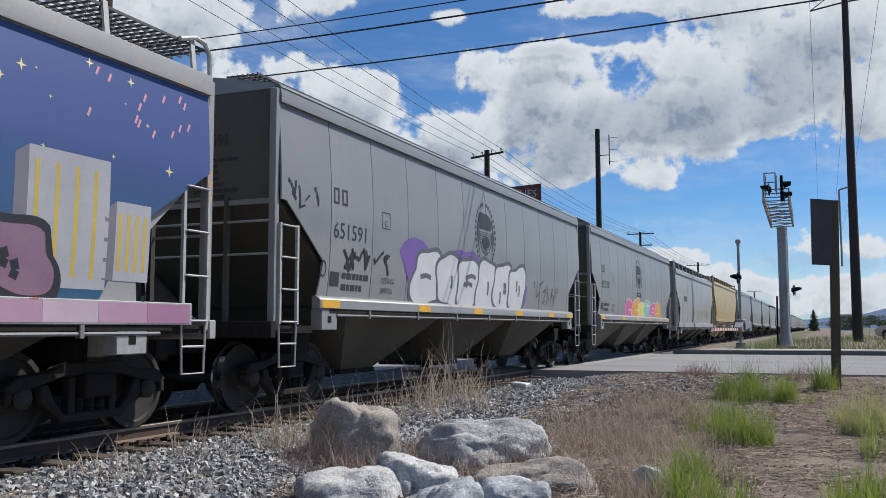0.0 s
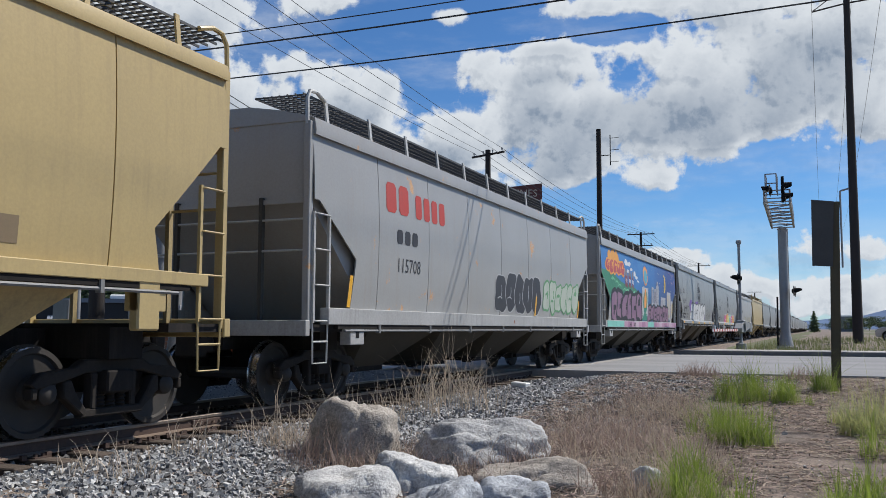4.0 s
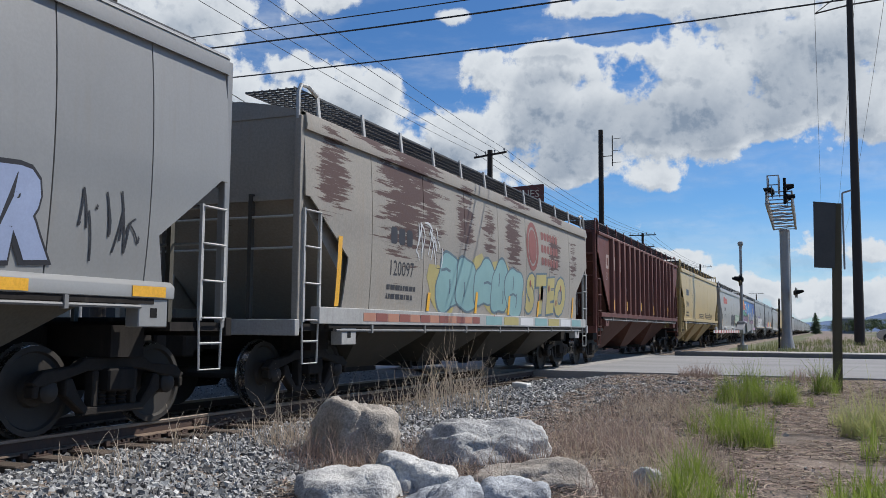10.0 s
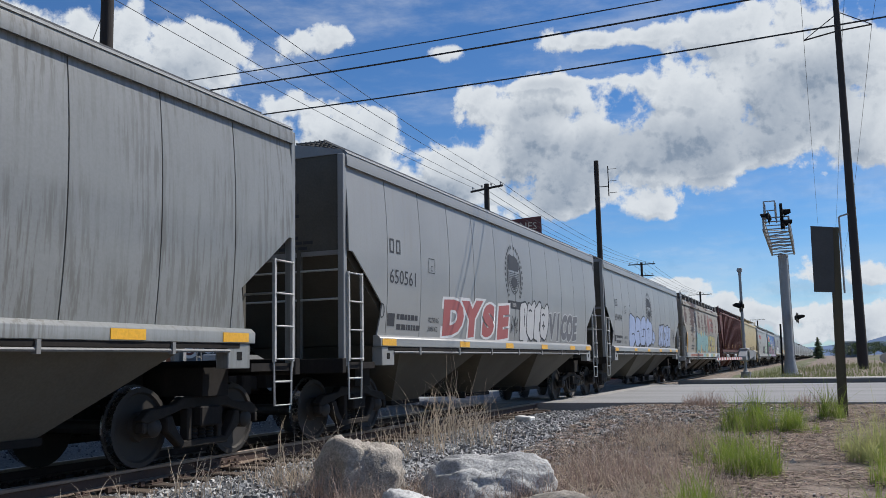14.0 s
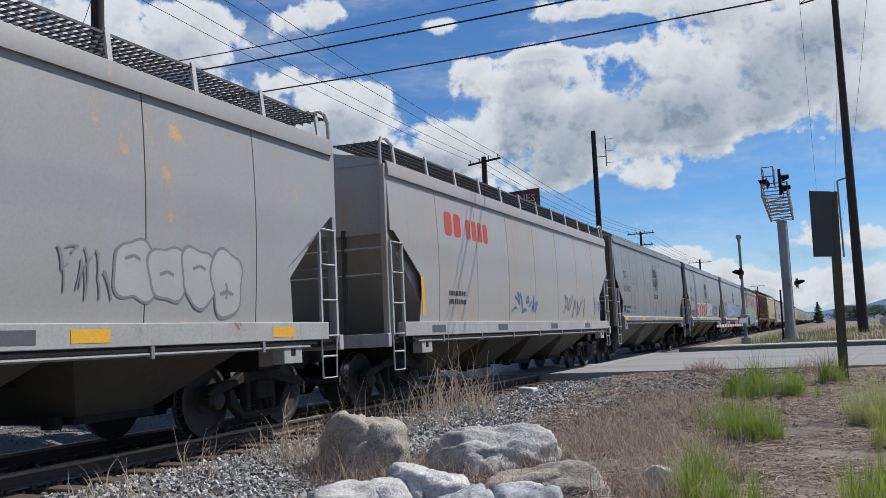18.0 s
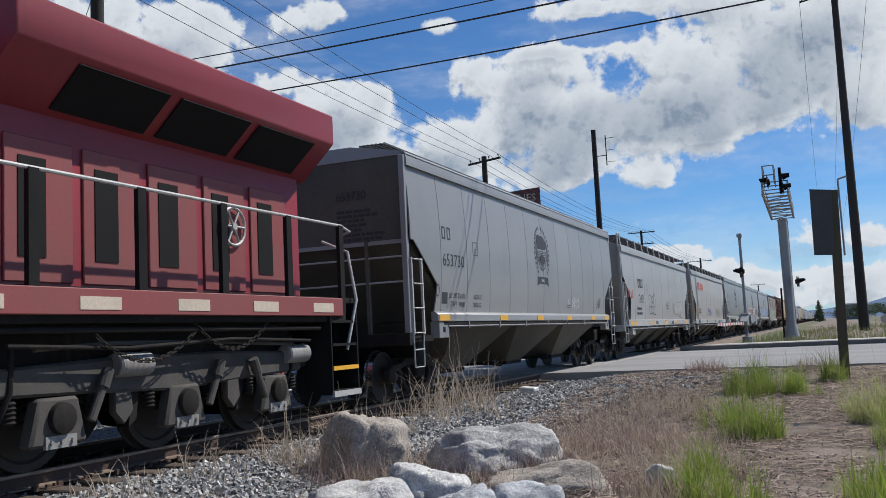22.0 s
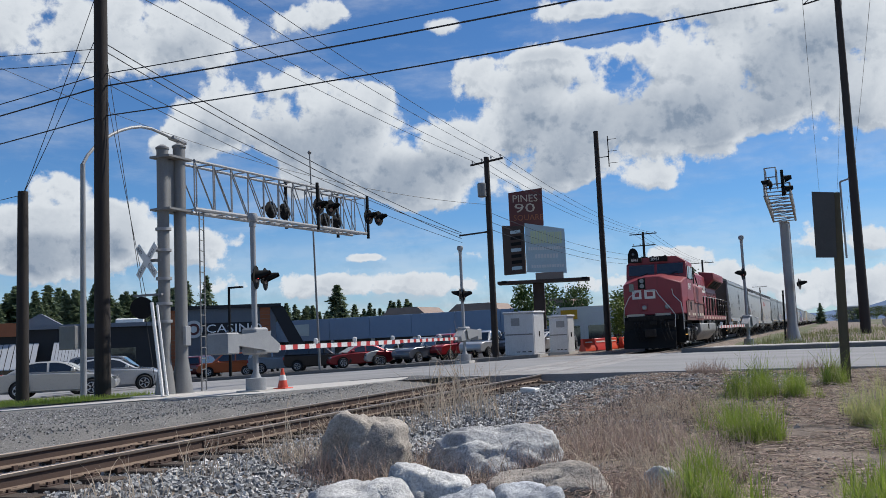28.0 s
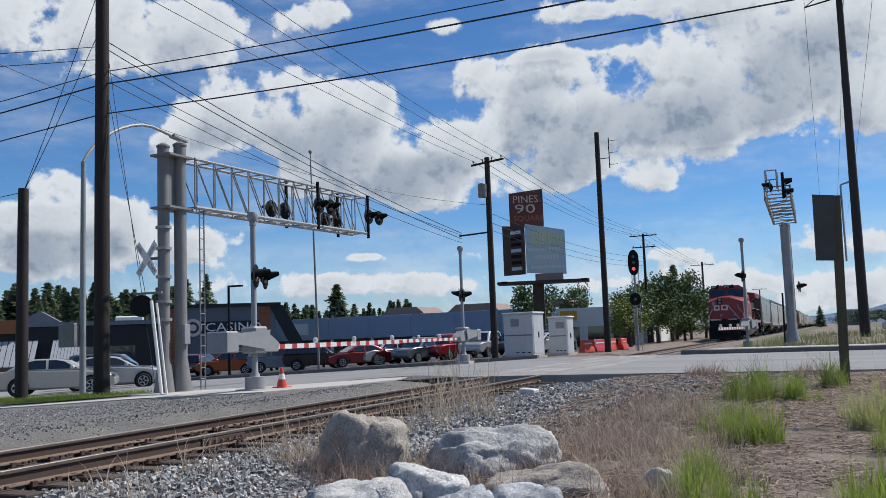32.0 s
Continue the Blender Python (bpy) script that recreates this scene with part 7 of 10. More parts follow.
    for k in range(22):
        y = -7.4 + k * 0.68
        reflectors(car, sh, (y,), spray("mint", (0.20, 0.50, 0.42)) if k < 4 or k in (11, 12) else (spray("pink", (0.44, 0.26, 0.35)), spray("rose", (0.36, 0.18, 0.28)), spray("pink", (0.44, 0.26, 0.35)), spray("pale_pink", (0.50, 0.38, 0.44)))[k % 4], 0.676, sh.sill0 + 0.02, 0.20)

    for words, y in (("THE", -3.75), ("RAT", -2.95)):
        flat_text(car, words, pose(sh.width + 0.052, y, sh.sill0 + 0.045, 90, 0, 90), 0.19, INK, 1.1, 0.006)


mural(o5)
# twelfth: white shapes on a purple cloud
grey_dress(g5, "651591", 121)
tag_scrawl(g5, GREY_KIND, -6.2, -4.7, 1.95, 2.35, INK, 122, 8, 0.045)
tag_scrawl(g5, GREY_KIND, -7.75, -6.95, 2.75, 3.2, INK, 123, 5, 0.025)
throw_up(g5, GREY_KIND, -3.6, 2.6, 1.5, 2.5, 6, WHITE, spray("dark_grey", (0.12, 0.12, 0.13)), 124, cloud=spray("purple", (0.18, 0.10, 0.34)), square=4.0, edge=0.06)
tag_scrawl(g5, GREY_KIND, 3.4, 5.6, 1.7, 2.4, INK, 125, 8, 0.02)
# thirteenth: rainbow shapes
grey_dress(g6, "652118", 131)
throw_up(g6, GREY_KIND, -2.5, 5.0, 1.5, 2.2, 6, [spray("hot_pink", (0.62, 0.12, 0.30)), spray("sun_orange", (0.70, 0.32, 0.06)), spray("lemon", (0.7, 0.6, 0.15)), spray("mint", (0.35, 0.6, 0.5))], WHITE, 132, edge=0.03)
bars(o6, OLD_KIND, -5.3, 2.5, 3, 0.3, 0.3, 0.1, K, "initial_bar")
tag_scrawl(o6, OLD_KIND, -2, 5, 1.6, 2.3, spray("ochre", (0.40, 0.34, 0.13)), 141, 10, 0.06)

PLAN = [(GREY, GREY_KIND, 37.80), (OLD, OLD_KIND, 55.4), (o2, OLD_KIND, 73.1), (g4, GREY_KIND, 90.3), (g2, GREY_KIND, 107.6), (g3, GREY_KIND, 124.8), (o3, OLD_KIND, 142.4), (KCS, RIB_KIND, 160.8), (CREAM, CREAM_KIND, 178.8), (o4, OLD_KIND, 196.7), (o5, OLD_KIND, 214.5), (g5, GREY_KIND, 231.8), (g6, GREY_KIND, 249.2), (o6, OLD_KIND, 266.9), (c2, CREAM_KIND, 284.9)]
for car, sh, far in PLAN:
    CARS.append((car, far - sh.half))

# the rest of the train, far off
far_grey = hopper("covered_hopper", GREY_KIND, M["hopper_grey"], M["lower_grey"], M["hopper_grey"], "grey covered hopper wagon far along the train", M["rung"], "low", plain=True)
far_old = hopper("covered_hopper", OLD_KIND, M["hopper_white"], M["lower_white"], M["sill_white"], "pale covered hopper wagon far along the train", M["rung"], "high", plain=True)
rng = random.Random(31)
at = 302.3
for k in range(22):
    base = far_grey if rng.random() < 0.6 else far_old
    car = base if k == (0 if base is far_grey else 999) else None
    if base is far_grey and not any(c is far_grey for c, _ in CARS):
        car = far_grey
    elif base is far_old and not any(c is far_old for c, _ in CARS):
        car = far_old
    else:
        car = copy_thing(base, base.matrix_basis)
    CARS.append((car, at - 7.9))
    at += 17.4

# ---- crossing signals, poles, wires ----
M["mast_alu"] = material("dull_aluminium", (0.30, 0.305, 0.31), (0.22, 0.225, 0.23), rough=0.55, metal=0.1, coarse=3, bump=0.05)
M["pole_wood"] = material("tarred_pole_timber", (0.024, 0.019, 0.017), (0.042, 0.033, 0.028), rough=0.9, coarse=2, fine=30, stretch=(6, 6, 0.4), bump=0.4)
M["pole_steel"] = material("dark_weathering_steel", (0.030, 0.024, 0.022), (0.045, 0.035, 0.03), rough=0.8, coarse=1.0, bump=0.1)
M["wire"] = material("black_cable", (0.02, 0.02, 0.02), rough=0.6, bump=0.0)
M["gate_white"] = material("white_gate_paint", (0.72, 0.71, 0.68), (0.6, 0.58, 0.55), rough=0.5)
M["gate_red"] = material("red_gate_tape", (0.45, 0.035, 0.03), rough=0.4)
M["cabinet"] = material("silver_cabinet_paint", (0.62, 0.63, 0.64), (0.52, 0.53, 0.54), rough=0.5, metal=0.1, coarse=1.5, streak=0.25)
M["cone_orange"] = material("orange_plastic", (0.62, 0.07, 0.03), rough=0.45)
M["red_lamp"] = material("lit_red_lens", (0.5, 0.02, 0.02), rough=0.3, glow=(1.0, 0.05, 0.06, 2.0))
M["dark_lamp"] = glass("dark_red_lens", (0.06, 0.008, 0.008), 0.15)
# sign back: shade of the side away from the sun, set as colour
M["board_dark"] = material("shade_dark_sign_back", (0.055, 0.055, 0.052), (0.08, 0.08, 0.076), rough=0.6, coarse=2)
M["post_wood"] = material("weathered_sign_post", (0.10, 0.085, 0.05), (0.07, 0.06, 0.04), rough=0.85, stretch=(5, 5, 0.5))


def lights_pair(parent, x, y, z, way, lit=0, spread=0.36):
    """A pair of crossing flashers on a cross arm: way is the direction that they face."""
    w = Vector((way[0], way[1], 0)).normalized()
    side = Vector((-w.y, w.x, 0))
    c = Vector((x, y, z))
    bm = bmesh.new()
    rod(bm, c - side * spread, c + side * spread, 0.03, 8)
    arm = part("flasher", bm, M["black_paint"], parent, "black crossing flasher with hoods")
    for k, s in enumerate((-1, 1)):
        p = c + side * spread * s
        bm = bmesh.new()
        lathe(bm, [(-0.10, 0.10), (-0.02, 0.16), (0.0, 0.30), (0.012, 0.30)], p, w, 20)
        lamp = part("backing_disc", bm, M["black_paint"], arm)
        bm = bmesh.new()
        n = 12
        for (d0, r0), (d1, r1) in (((0.012, 0.165), (0.36, 0.15)),):
            a = [bm.verts.new(p + w * d0 + (side * math.cos(t) + Vector((0, 0, 1)) * math.sin(t)) * r0) for t in [math.pi * (-0.15 + 1.3 * k2 / n) for k2 in range(n + 1)]]
            b = [bm.verts.new(p + w * d1 + (side * math.cos(t) + Vector((0, 0, 1)) * math.sin(t)) * r1) for t in [math.pi * (0.15 + 0.7 * k2 / n) for k2 in range(n + 1)]]
            for k2 in range(n):
                bm.faces.new((a[k2], a[k2 + 1], b[k2 + 1], b[k2]))
        ret = bmesh.ops.extrude_face_region(bm, geom=bm.faces[:])
        for v in ret["geom"]:
            if isinstance(v, bmesh.types.BMVert):
                v.co += Vector((0, 0, 0.012))
        part("hood", bm, M["black_paint"], arm)
        bm = bmesh.new()
        lathe(bm, [(0.012, 0.14), (0.03, 0.13), (0.05, 0.08)], p, w, 16)
        part("lens", bm, M["dark_lamp"], arm, "dark red lens")
        if lit == k + 1:
            bm = bmesh.new()
            lathe(bm, [(0.05, 0.055), (0.058, 0.04), (0.06, 0.0)], p, w, 12)
            part("bulb", bm, M["red_lamp"], arm, "lit red bulb")
    return arm


def truss_arm(parent, p0, p1, height, width, bays, r=0.035):
    """A boxed lattice arm from p0 to p1 (bottom centre line)."""
    p0, p1 = Vector(p0), Vector(p1)
    way = (p1 - p0)
    side = Vector((-way.y, way.x, 0)).normalized() * width / 2
    up = Vector((0, 0, height))
    chords = [(p0 - side, p1 - side, 0.06), (p0 + side, p1 + side, 0.06), (p0 - side + up, p1 - side + up, 0.045), (p0 + side + up, p1 + side + up, 0.045)]
    for a, b, rr in chords:
        bm = bmesh.new()
        rod(bm, a, b, rr, 8)
        part("chord", bm, M["mast_alu"], parent)
    for k in range(bays + 1):
        c = p0 + way * k / bays
        for s in (-1, 1):
            bm = bmesh.new()
            rod(bm, c + side * s, c + side * s + up, r * 0.7, 6)
            part("upright", bm, M["mast_alu"], parent)
            if k < bays:
                n = p0 + way * (k + 1) / bays
                bm = bmesh.new()
                rod(bm, c + side * s + up, n + side * s, r * 0.6, 6)
                part("diagonal", bm, M["mast_alu"], parent)
        for lift in (Vector(), up):
            bm = bmesh.new()
            rod(bm, c - side + lift, c + side + lift, r * 0.6, 6)
            part("cross_bar", bm, M["mast_alu"], parent)
        if k < bays:
            n = p0 + way * (k + 1) / bays
            bm = bmesh.new()
            s = 1 if k % 2 else -1
            rod(bm, c + side * s, n - side * s, r * 0.5, 6)
            part("floor_brace", bm, M["mast_alu"], parent)


def column(parent, x, y, z0, z1, r, mat):
    bm = bmesh.new()
    lathe(bm, [(0, r * 2.0), (0.05, r * 2.0), (0.07, r * 1.75), (0.9, r * 1.08), (1.0, r), (z1 - z0 - 0.06, r), (z1 - z0 - 0.05, r * 1.15), (z1 - z0, r * 1.15), (z1 - z0 + 0.08, r * 0.4)], (x, y, z0), (0, 0, 1), 20)
    return part("column", bm, mat, parent)


def ladder_tall(parent, x, y, z0, z1, way, mat):
    w = Vector((way[0], way[1], 0)).normalized() * 0.2
    bm = bmesh.new()
    for s in (-1, 1):
        rod(bm, (x + w.x * s, y + w.y * s, z0), (x + w.x * s, y + w.y * s, z1), 0.022, 6)
    lad = part("ladder", bm, mat, parent, "narrow steel ladder")
    z = z0 + 0.3
    while z < z1:
        b = bmesh.new()
        rod(b, (x - w.x, y - w.y, z), (x + w.x, y + w.y, z), 0.014, 5)
        part("rung", b, mat, lad)
        z += 0.31


def board(parent, name, c, way, w, h, mat, tilt=0.0, thick=0.012, label=""):
    """A thin upright board at c that faces way."""
    bm = bmesh.new()
    box(bm, -w / 2, w / 2, -thick / 2, thick / 2, -h / 2, h / 2)
    yaw = math.degrees(math.atan2(way[1], way[0])) + 90
    return part(name, bm, mat, parent, label, at=pose(c[0], c[1], c[2], 0, 0, yaw) @ pose(0, 0, 0, 0, tilt, 0))


def build_gantry():
    g = thing("crossing_cantilever", pose(0, 0, 0), "grey steel crossing cantilever with a lattice arm and flashers", "crossing signal")
    a = column(g, -17.05, 19.95, -0.18, 6.85, 0.165, M["mast_grey"])
    column(g, -16.85, 20.42, -0.17, 6.95, 0.175, M["mast_grey"])
    for z in (5.05, 6.55):
        bm = bmesh.new()
        box(bm, -17.3, -16.6, 19.7, 20.7, z - 0.03, z + 0.03)
        part("collar_plate", bm, M["mast_grey"], g)
    bm = bmesh.new()
    box(bm, -17.0, -16.9, 19.95, 20.4, 5.1, 6.5)
    part("web_plate", bm, M["mast_grey"], g)
    truss_arm(g, (-16.85, 20.7, 5.12), (-16.85, 31.15, 5.34), 1.42, 0.62, 12)
    ladder_tall(g, -16.55, 21.0, -0.1, 5.1, (-0.35, 0.94), M["mast_grey"])
    for y, s, z in ((26.5, -1, 5.75), (27.45, 1, 6.0), (30.1, -1, 5.75), (31.25, 1, 6.02)):
        lights_pair(g, -16.85 + 0.42 * s, y + (0.38 if s > 0 else -0.42), z, (s * 0.98, -s * 0.15), 0, 0.34)
        bm = bmesh.new()
        rod(bm, (-16.85 + 0.36 * s, y, 5.15), (-16.85 + 0.36 * s, y, 6.85), 0.06, 8)
        part("lamp_bracket", bm, M["black_paint"], g)
    for z in (1.9, 2.4, 3.1, 3.9, 4.5):
        bm = bmesh.new()
        lathe(bm, [(-0.04, 0.2), (-0.04, 0.22), (0.04, 0.22), (0.04, 0.2)], (-17.05, 19.95, z), (0, 0, 1), 16)
        part("clamp_band", bm, M["mast_alu"], g)
    bm = bmesh.new()
    rod(bm, (-17.1, 19.5, 2.42), (-16.5, 19.2, -0.12), 0.05, 8)
    part("gate_brace", bm, M["gate_white"], g, "white leaning brace")
    bm = bmesh.new()
    rod(bm, (-17.0, 19.6, 2.35), (-16.4, 19.28, -0.12), 0.035, 8)
    part("gate_brace", bm, M["gate_white"], g, "white leaning brace")
    bm = bmesh.new()
    lathe(bm, [(-0.2, 0.1), (-0.05, 0.2), (0, 0.31), (0.05, 0.31), (0.06, 0.26), (0.03, 0.05)], (-17.55, 19.62, 2.30), (0.6, -0.8, 0), 24)
    part("bell_target", bm, M["black_paint"], g, "round black bell and target")
    bm = bmesh.new()
    box(bm, -17.9, -16.9, 19.66, 19.74, 2.62, 2.68)
    part("target_arm", bm, M["mast_grey"], g)
    # crossbuck
    for tilt in (45, -45):
        b = board(g, "crossbuck_board", (-17.45, 19.72 - (0.012 if tilt > 0 else 0), 3.62), (-0.25, -1.0), 1.22, 0.22, M["gate_white"], tilt, label="white crossbuck board")
        for words, u in ((("RAIL", -0.56), ("ROAD", 0.14)) if tilt > 0 else (("CROS", -0.56), ("SING", 0.14))):
            flat_text(b, words, pose(u, -0.008, -0.065, 90, 0, 0), 0.17, M["stencil"], 0.85)
    bm = bmesh.new()
    box(bm, -17.5, -17.0, 19.76, 19.82, 3.58, 3.66)
    part("crossbuck_bracket", bm, M["mast_grey"], g)
    bm = bmesh.new()
    box(bm, -17.62, -16.35, 19.2, 20.9, -0.26, -0.12)
    part("footing", bm, M["concrete"], g, "concrete footing", bevel=0.02)
    bm = bmesh.new()
    box(bm, -16.68, -16.58, 20.26, 20.5, 1.2, 1.75)
    part("junction_box", bm, M["mast_alu"], g, bevel=0.01)


def gate(name, x, y, z0, height, arm_way, arm_len, lights_z, label, arm_z=1.28, pairs=((1, 1),), face=(0.95, 0.33)):
    g = thing(name, pose(0, 0, 0), label, "crossing gate", "crossing gates")
    bm = bmesh.new()
    lathe(bm, [(0, 0.26), (0.35, 0.26), (0.36, 0.14), (0.5, 0.075), (height - 0.15, 0.07), (height - 0.14, 0.085), (height, 0.085)], (x, y, z0), (0, 0, 1), 16)
    part("mast", bm, M["mast_alu"], g)
    bm = bmesh.new()
    lathe(bm, [(0, 0.05), (0.02, 0.12), (0.12, 0.15), (0.22, 0.12), (0.24, 0.05)], (x, y, z0 + height - 0.02), (0, 0, 1), 14)
    part("bell", bm, M["mast_alu"], g, "round mast-top bell")
    f = Vector((face[0], face[1], 0)).normalized()
    for s, on in pairs:
        q = Vector((x, y, lights_z)) + Vector((-f.y, f.x, 0)) * 0.36 * s + f * 0.08 * s
        bm = bmesh.new()
        rod(bm, (x, y, lights_z + 0.12), q + Vector((0, 0, 0.12)), 0.03, 6)
        part("lamp_arm", bm, M["black_paint"], g)
        lights_pair(g, q.x, q.y, q.z, (f.x * s, f.y * s), on, 0.42)
    w = Vector((arm_way[0], arm_way[1], 0)).normalized()
    s = Vector((-w.y, w.x, 0))
    bm = bmesh.new()
    box(bm, -0.22, 0.22, -0.30, 0.30, -0.34, 0.34)
    at = Matrix.Translation((x, y, z0 + arm_z)) @ Matrix(((s.x, w.x, 0, 0), (s.y, w.y, 0, 0), (0, 0, 1, 0), (0, 0, 0, 1)))
    m = part("gate_mechanism", bm, M["mast_alu"], g, "dull aluminium gate machine box", bevel=0.05, at=at)
    for k in (-1, 1):
        bm = bmesh.new()
        slab(bm, [(0.26 * k, 0.15, -0.25), (0.26 * k, 0.30, 0.25), (0.26 * k, -1.25, 0.16), (0.26 * k, -1.4, -0.06)], (0.03 * k, 0, 0))
        part("support_arm", bm, M["mast_alu"], m)
    bm = bmesh.new()
    box(bm, -0.30, 0.30, -1.55, -1.05, -0.30, 0.22)
    part("counterweight", bm, M["mast_alu"], m, bevel=0.03)
    bm = bmesh.new()
    slab(bm, [(-0.2, 0.1, 0.32), (-0.2, 0.85, -0.1), (-0.2, 0.78, -0.32), (-0.2, 0.1, -0.3)], (0.4, 0, 0))
    part("arm_mount", bm, M["mast_alu"], m, bevel=0.02)
    pos, k = 0.75, 0
    while pos < arm_len:
        ln = min(0.24 if k % 2 else 0.36, arm_len - pos)
        bm = bmesh.new()
        box(bm, -0.02, 0.02, pos, pos + ln - 0.002, -0.26, -0.26 + 0.13)
        part("arm_segment", bm, M["gate_red"] if k % 2 else M["gate_white"], m, "red gate arm band" if k % 2 else "white gate arm band")
        pos += ln
        k += 1
    for f in (0.35, 0.62, 0.93):
        bm = bmesh.new()
        lathe(bm, [(0, 0.05), (0.05, 0.07), (0.13, 0.06), (0.15, 0.02)], (0, arm_len * f, -0.13), (0, 0, 1), 12)
        part("arm_lamp", bm, M["gate_white"], m, "small arm lamp")
    bm = bmesh.new()
    box(bm, x - 0.35, x + 0.35, y - 0.35, y + 0.35, z0 - 0.2, z0 + 0.05)
    part("footing", bm, M["concrete"], g)
    return g


build_gantry()
gate("crossing_gate", -13.4, 19.05, -0.05, 4.35, (0.0, 1.0), 8.4, 2.85, "aluminium crossing gate with its striped arm lowered", pairs=((1, 1),))
gate("crossing_gate", -15.6, 38.7, -0.05, 5.2, (0.0, -1.0), 8.0, 3.05, "far crossing gate with its striped arm lowered", pairs=((1, 0), (-1, 0)))
gate("crossing_gate", -3.9, 49.6, 0.0, 5.6, (-0.1, -1.0), 7.0, 3.75, "crossing gate beside the far kerb with its arm lowered", 1.25, ((-1, 0),), face=(0.98, 0.2))


def build_far_cantilever():
    g = thing("crossing_cantilever", pose(0, 0, 0), "tall grey crossing cantilever whose arm points along the track", "crossing signal")
    column(g, -1.85, 53.6, 0.0, 6.75, 0.25, M["mast_alu"])
    truss_arm(g, (-1.80, 53.4, 6.8), (-1.75, 45.0, 7.15), 0.55, 1.15, 8, 0.05)
    for x in (-2.25, -1.75):
        for y in (45.0, 46.2):
            bm = bmesh.new()
            rod(bm, (x, y, 7.6), (x, y, 8.5), 0.028, 6)
            part("guard_post", bm, M["mast_alu"], g)
        for z in (8.05, 8.5):
            bm = bmesh.new()
            rod(bm, (x, 45.0, z), (x, 46.2, z), 0.028, 6)
            part("guard_rail", bm, M["mast_alu"], g)
    for z in (8.05, 8.5):
        bm = bmesh.new()
        rod(bm, (-2.25, 45.0, z), (-1.75, 45.0, z), 0.028, 6)
        part("guard_rail", bm, M["mast_alu"], g)
    for x, z, f in ((-2.05, 7.72, (-1, 0.02)), (-1.42, 7.85, (1, 0.02)), (-1.38, 7.35, (1, 0.02))):
        lights_pair(g, x, 45.0, z, f, 0, 0.26)
    bm = bmesh.new()
    rod(bm, (-1.48, 45.0, 7.1), (-1.48, 45.0, 8.35), 0.07, 8)
    part("lamp_bracket", bm, M["black_paint"], g)
    lights_pair(g, -1.30, 53.3, 3.2, (1, -0.1), 2, 0.28)
    ladder_tall(g, -1.62, 53.9, 0.2, 6.8, (0.15, 1), M["mast_alu"])
    bm = bmesh.new()
    rod(bm, (-2.25, 53.3, 0.0), (-2.2, 53.3, 2.9), 0.05, 8)
    part("side_post", bm, M["black_paint"], g)
    bm = bmesh.new()
    box(bm, -2.3, -1.2, 53.0, 54.2, -0.1, 0.15)
    part("footing", bm, M["concrete"], g)


build_far_cantilever()


def pole(name, x, y, z0, z1, r0, r1, mat, label, arms=(), category="utility pole", lean=(0, 0)):
    p = thing(name, pose(0, 0, 0), label, category)
    bm = bmesh.new()
    rod(bm, (x, y, z0 - 0.3), (x + lean[0], y + lean[1], z1), r0, 16, r1)
    part("shaft", bm, mat, p)
    for z, half, way in arms:
        w = Vector((way[0], way[1], 0)).normalized()
        c = Vector((x, y, z))
        bm = bmesh.new()
        a, b = c - w * half, c + w * half
        rod(bm, a, b, 0.06, 6)
        arm = part("cross_arm", bm, mat, p)
        for k in range(4):
            q = a + (b - a) * (0.06 + 0.88 * k / 3)
            b2 = bmesh.new()
            lathe(b2, [(0, 0.02), (0.08, 0.03), (0.10, 0.05), (0.17, 0.05), (0.19, 0.02)], q + Vector((0, 0, 0.05)), (0, 0, 1), 8)
            part("insulator", b2, M["mast_alu"], arm)
    return p


pl = pole("utility_pole", -19.65, 20.3, -0.27, 14.5, 0.235, 0.185, M["pole_wood"], "tall dark timber utility pole beside the sidewalk", ((13.2, 1.2, (0, 1)),))
pole("utility_pole", -22.25, 19.76, -0.36, 6.1, 0.19, 0.15, M["pole_wood"], "short timber pole with a bare top")
tp = pole("utility_pole", -16.0, 44.0, -0.14, 10.55, 0.18, 0.14, M["pole_wood"], "timber utility pole with a cross arm behind the road", ((10.3, 1.15, (0.92, -0.39)),))
bm = bmesh.new()
rod(bm, (-16.0, 43.9, 6.55), (-17.3, 42.9, 6.35), 0.045, 8)
part("side_arm", bm, M["pole_wood"], tp)
bm = bmesh.new()
lathe(bm, [(0, 0.2), (0.02, 0.24), (0.7, 0.24), (0.75, 0.18)], (-16.25, 43.8, 8.4), (0, 0, 1), 14)
part("transformer", bm, M["mast_grey"], tp, "grey pole transformer")
ap = pole("radio_mast", -11.7, 51.2, 0.0, 12.8, 0.19, 0.14, M["pole_wood"], "dark timber mast with a small radio antenna", category="radio mast")
bm = bmesh.new()
rod(bm, (-11.55, 51.1, 11.2), (-11.0, 51.1, 11.2), 0.025, 6)
rod(bm, (-11.0, 51.1, 10.6), (-11.0, 51.1, 12.4), 0.03, 6)
for z in (10.8, 11.5, 12.2):
    rod(bm, (-11.0, 51.1, z), (-10.5, 51.1, z), 0.015, 5)
part("antenna", bm, M["black_paint"], ap, "thin dipole antenna")
pole("utility_pole", -16.95, 93.0, -0.2, 11.1, 0.17, 0.12, M["pole_wood"], "far timber utility pole with two cross arms", ((10.9, 1.4, (1, 0)), (9.7, 1.2, (1, 0))))
pole("utility_pole", -18.7, 155.0, -0.3, 12.2, 0.2, 0.15, M["pole_wood"], "distant timber utility pole with a cross arm", ((11.7, 1.9, (1, 0)),))
pole("utility_pole", -17.2, 270.0, -0.3, 11.4, 0.22, 0.16, M["pole_wood"], "very distant timber utility pole", ((11.6, 2.0, (1, 0)),))
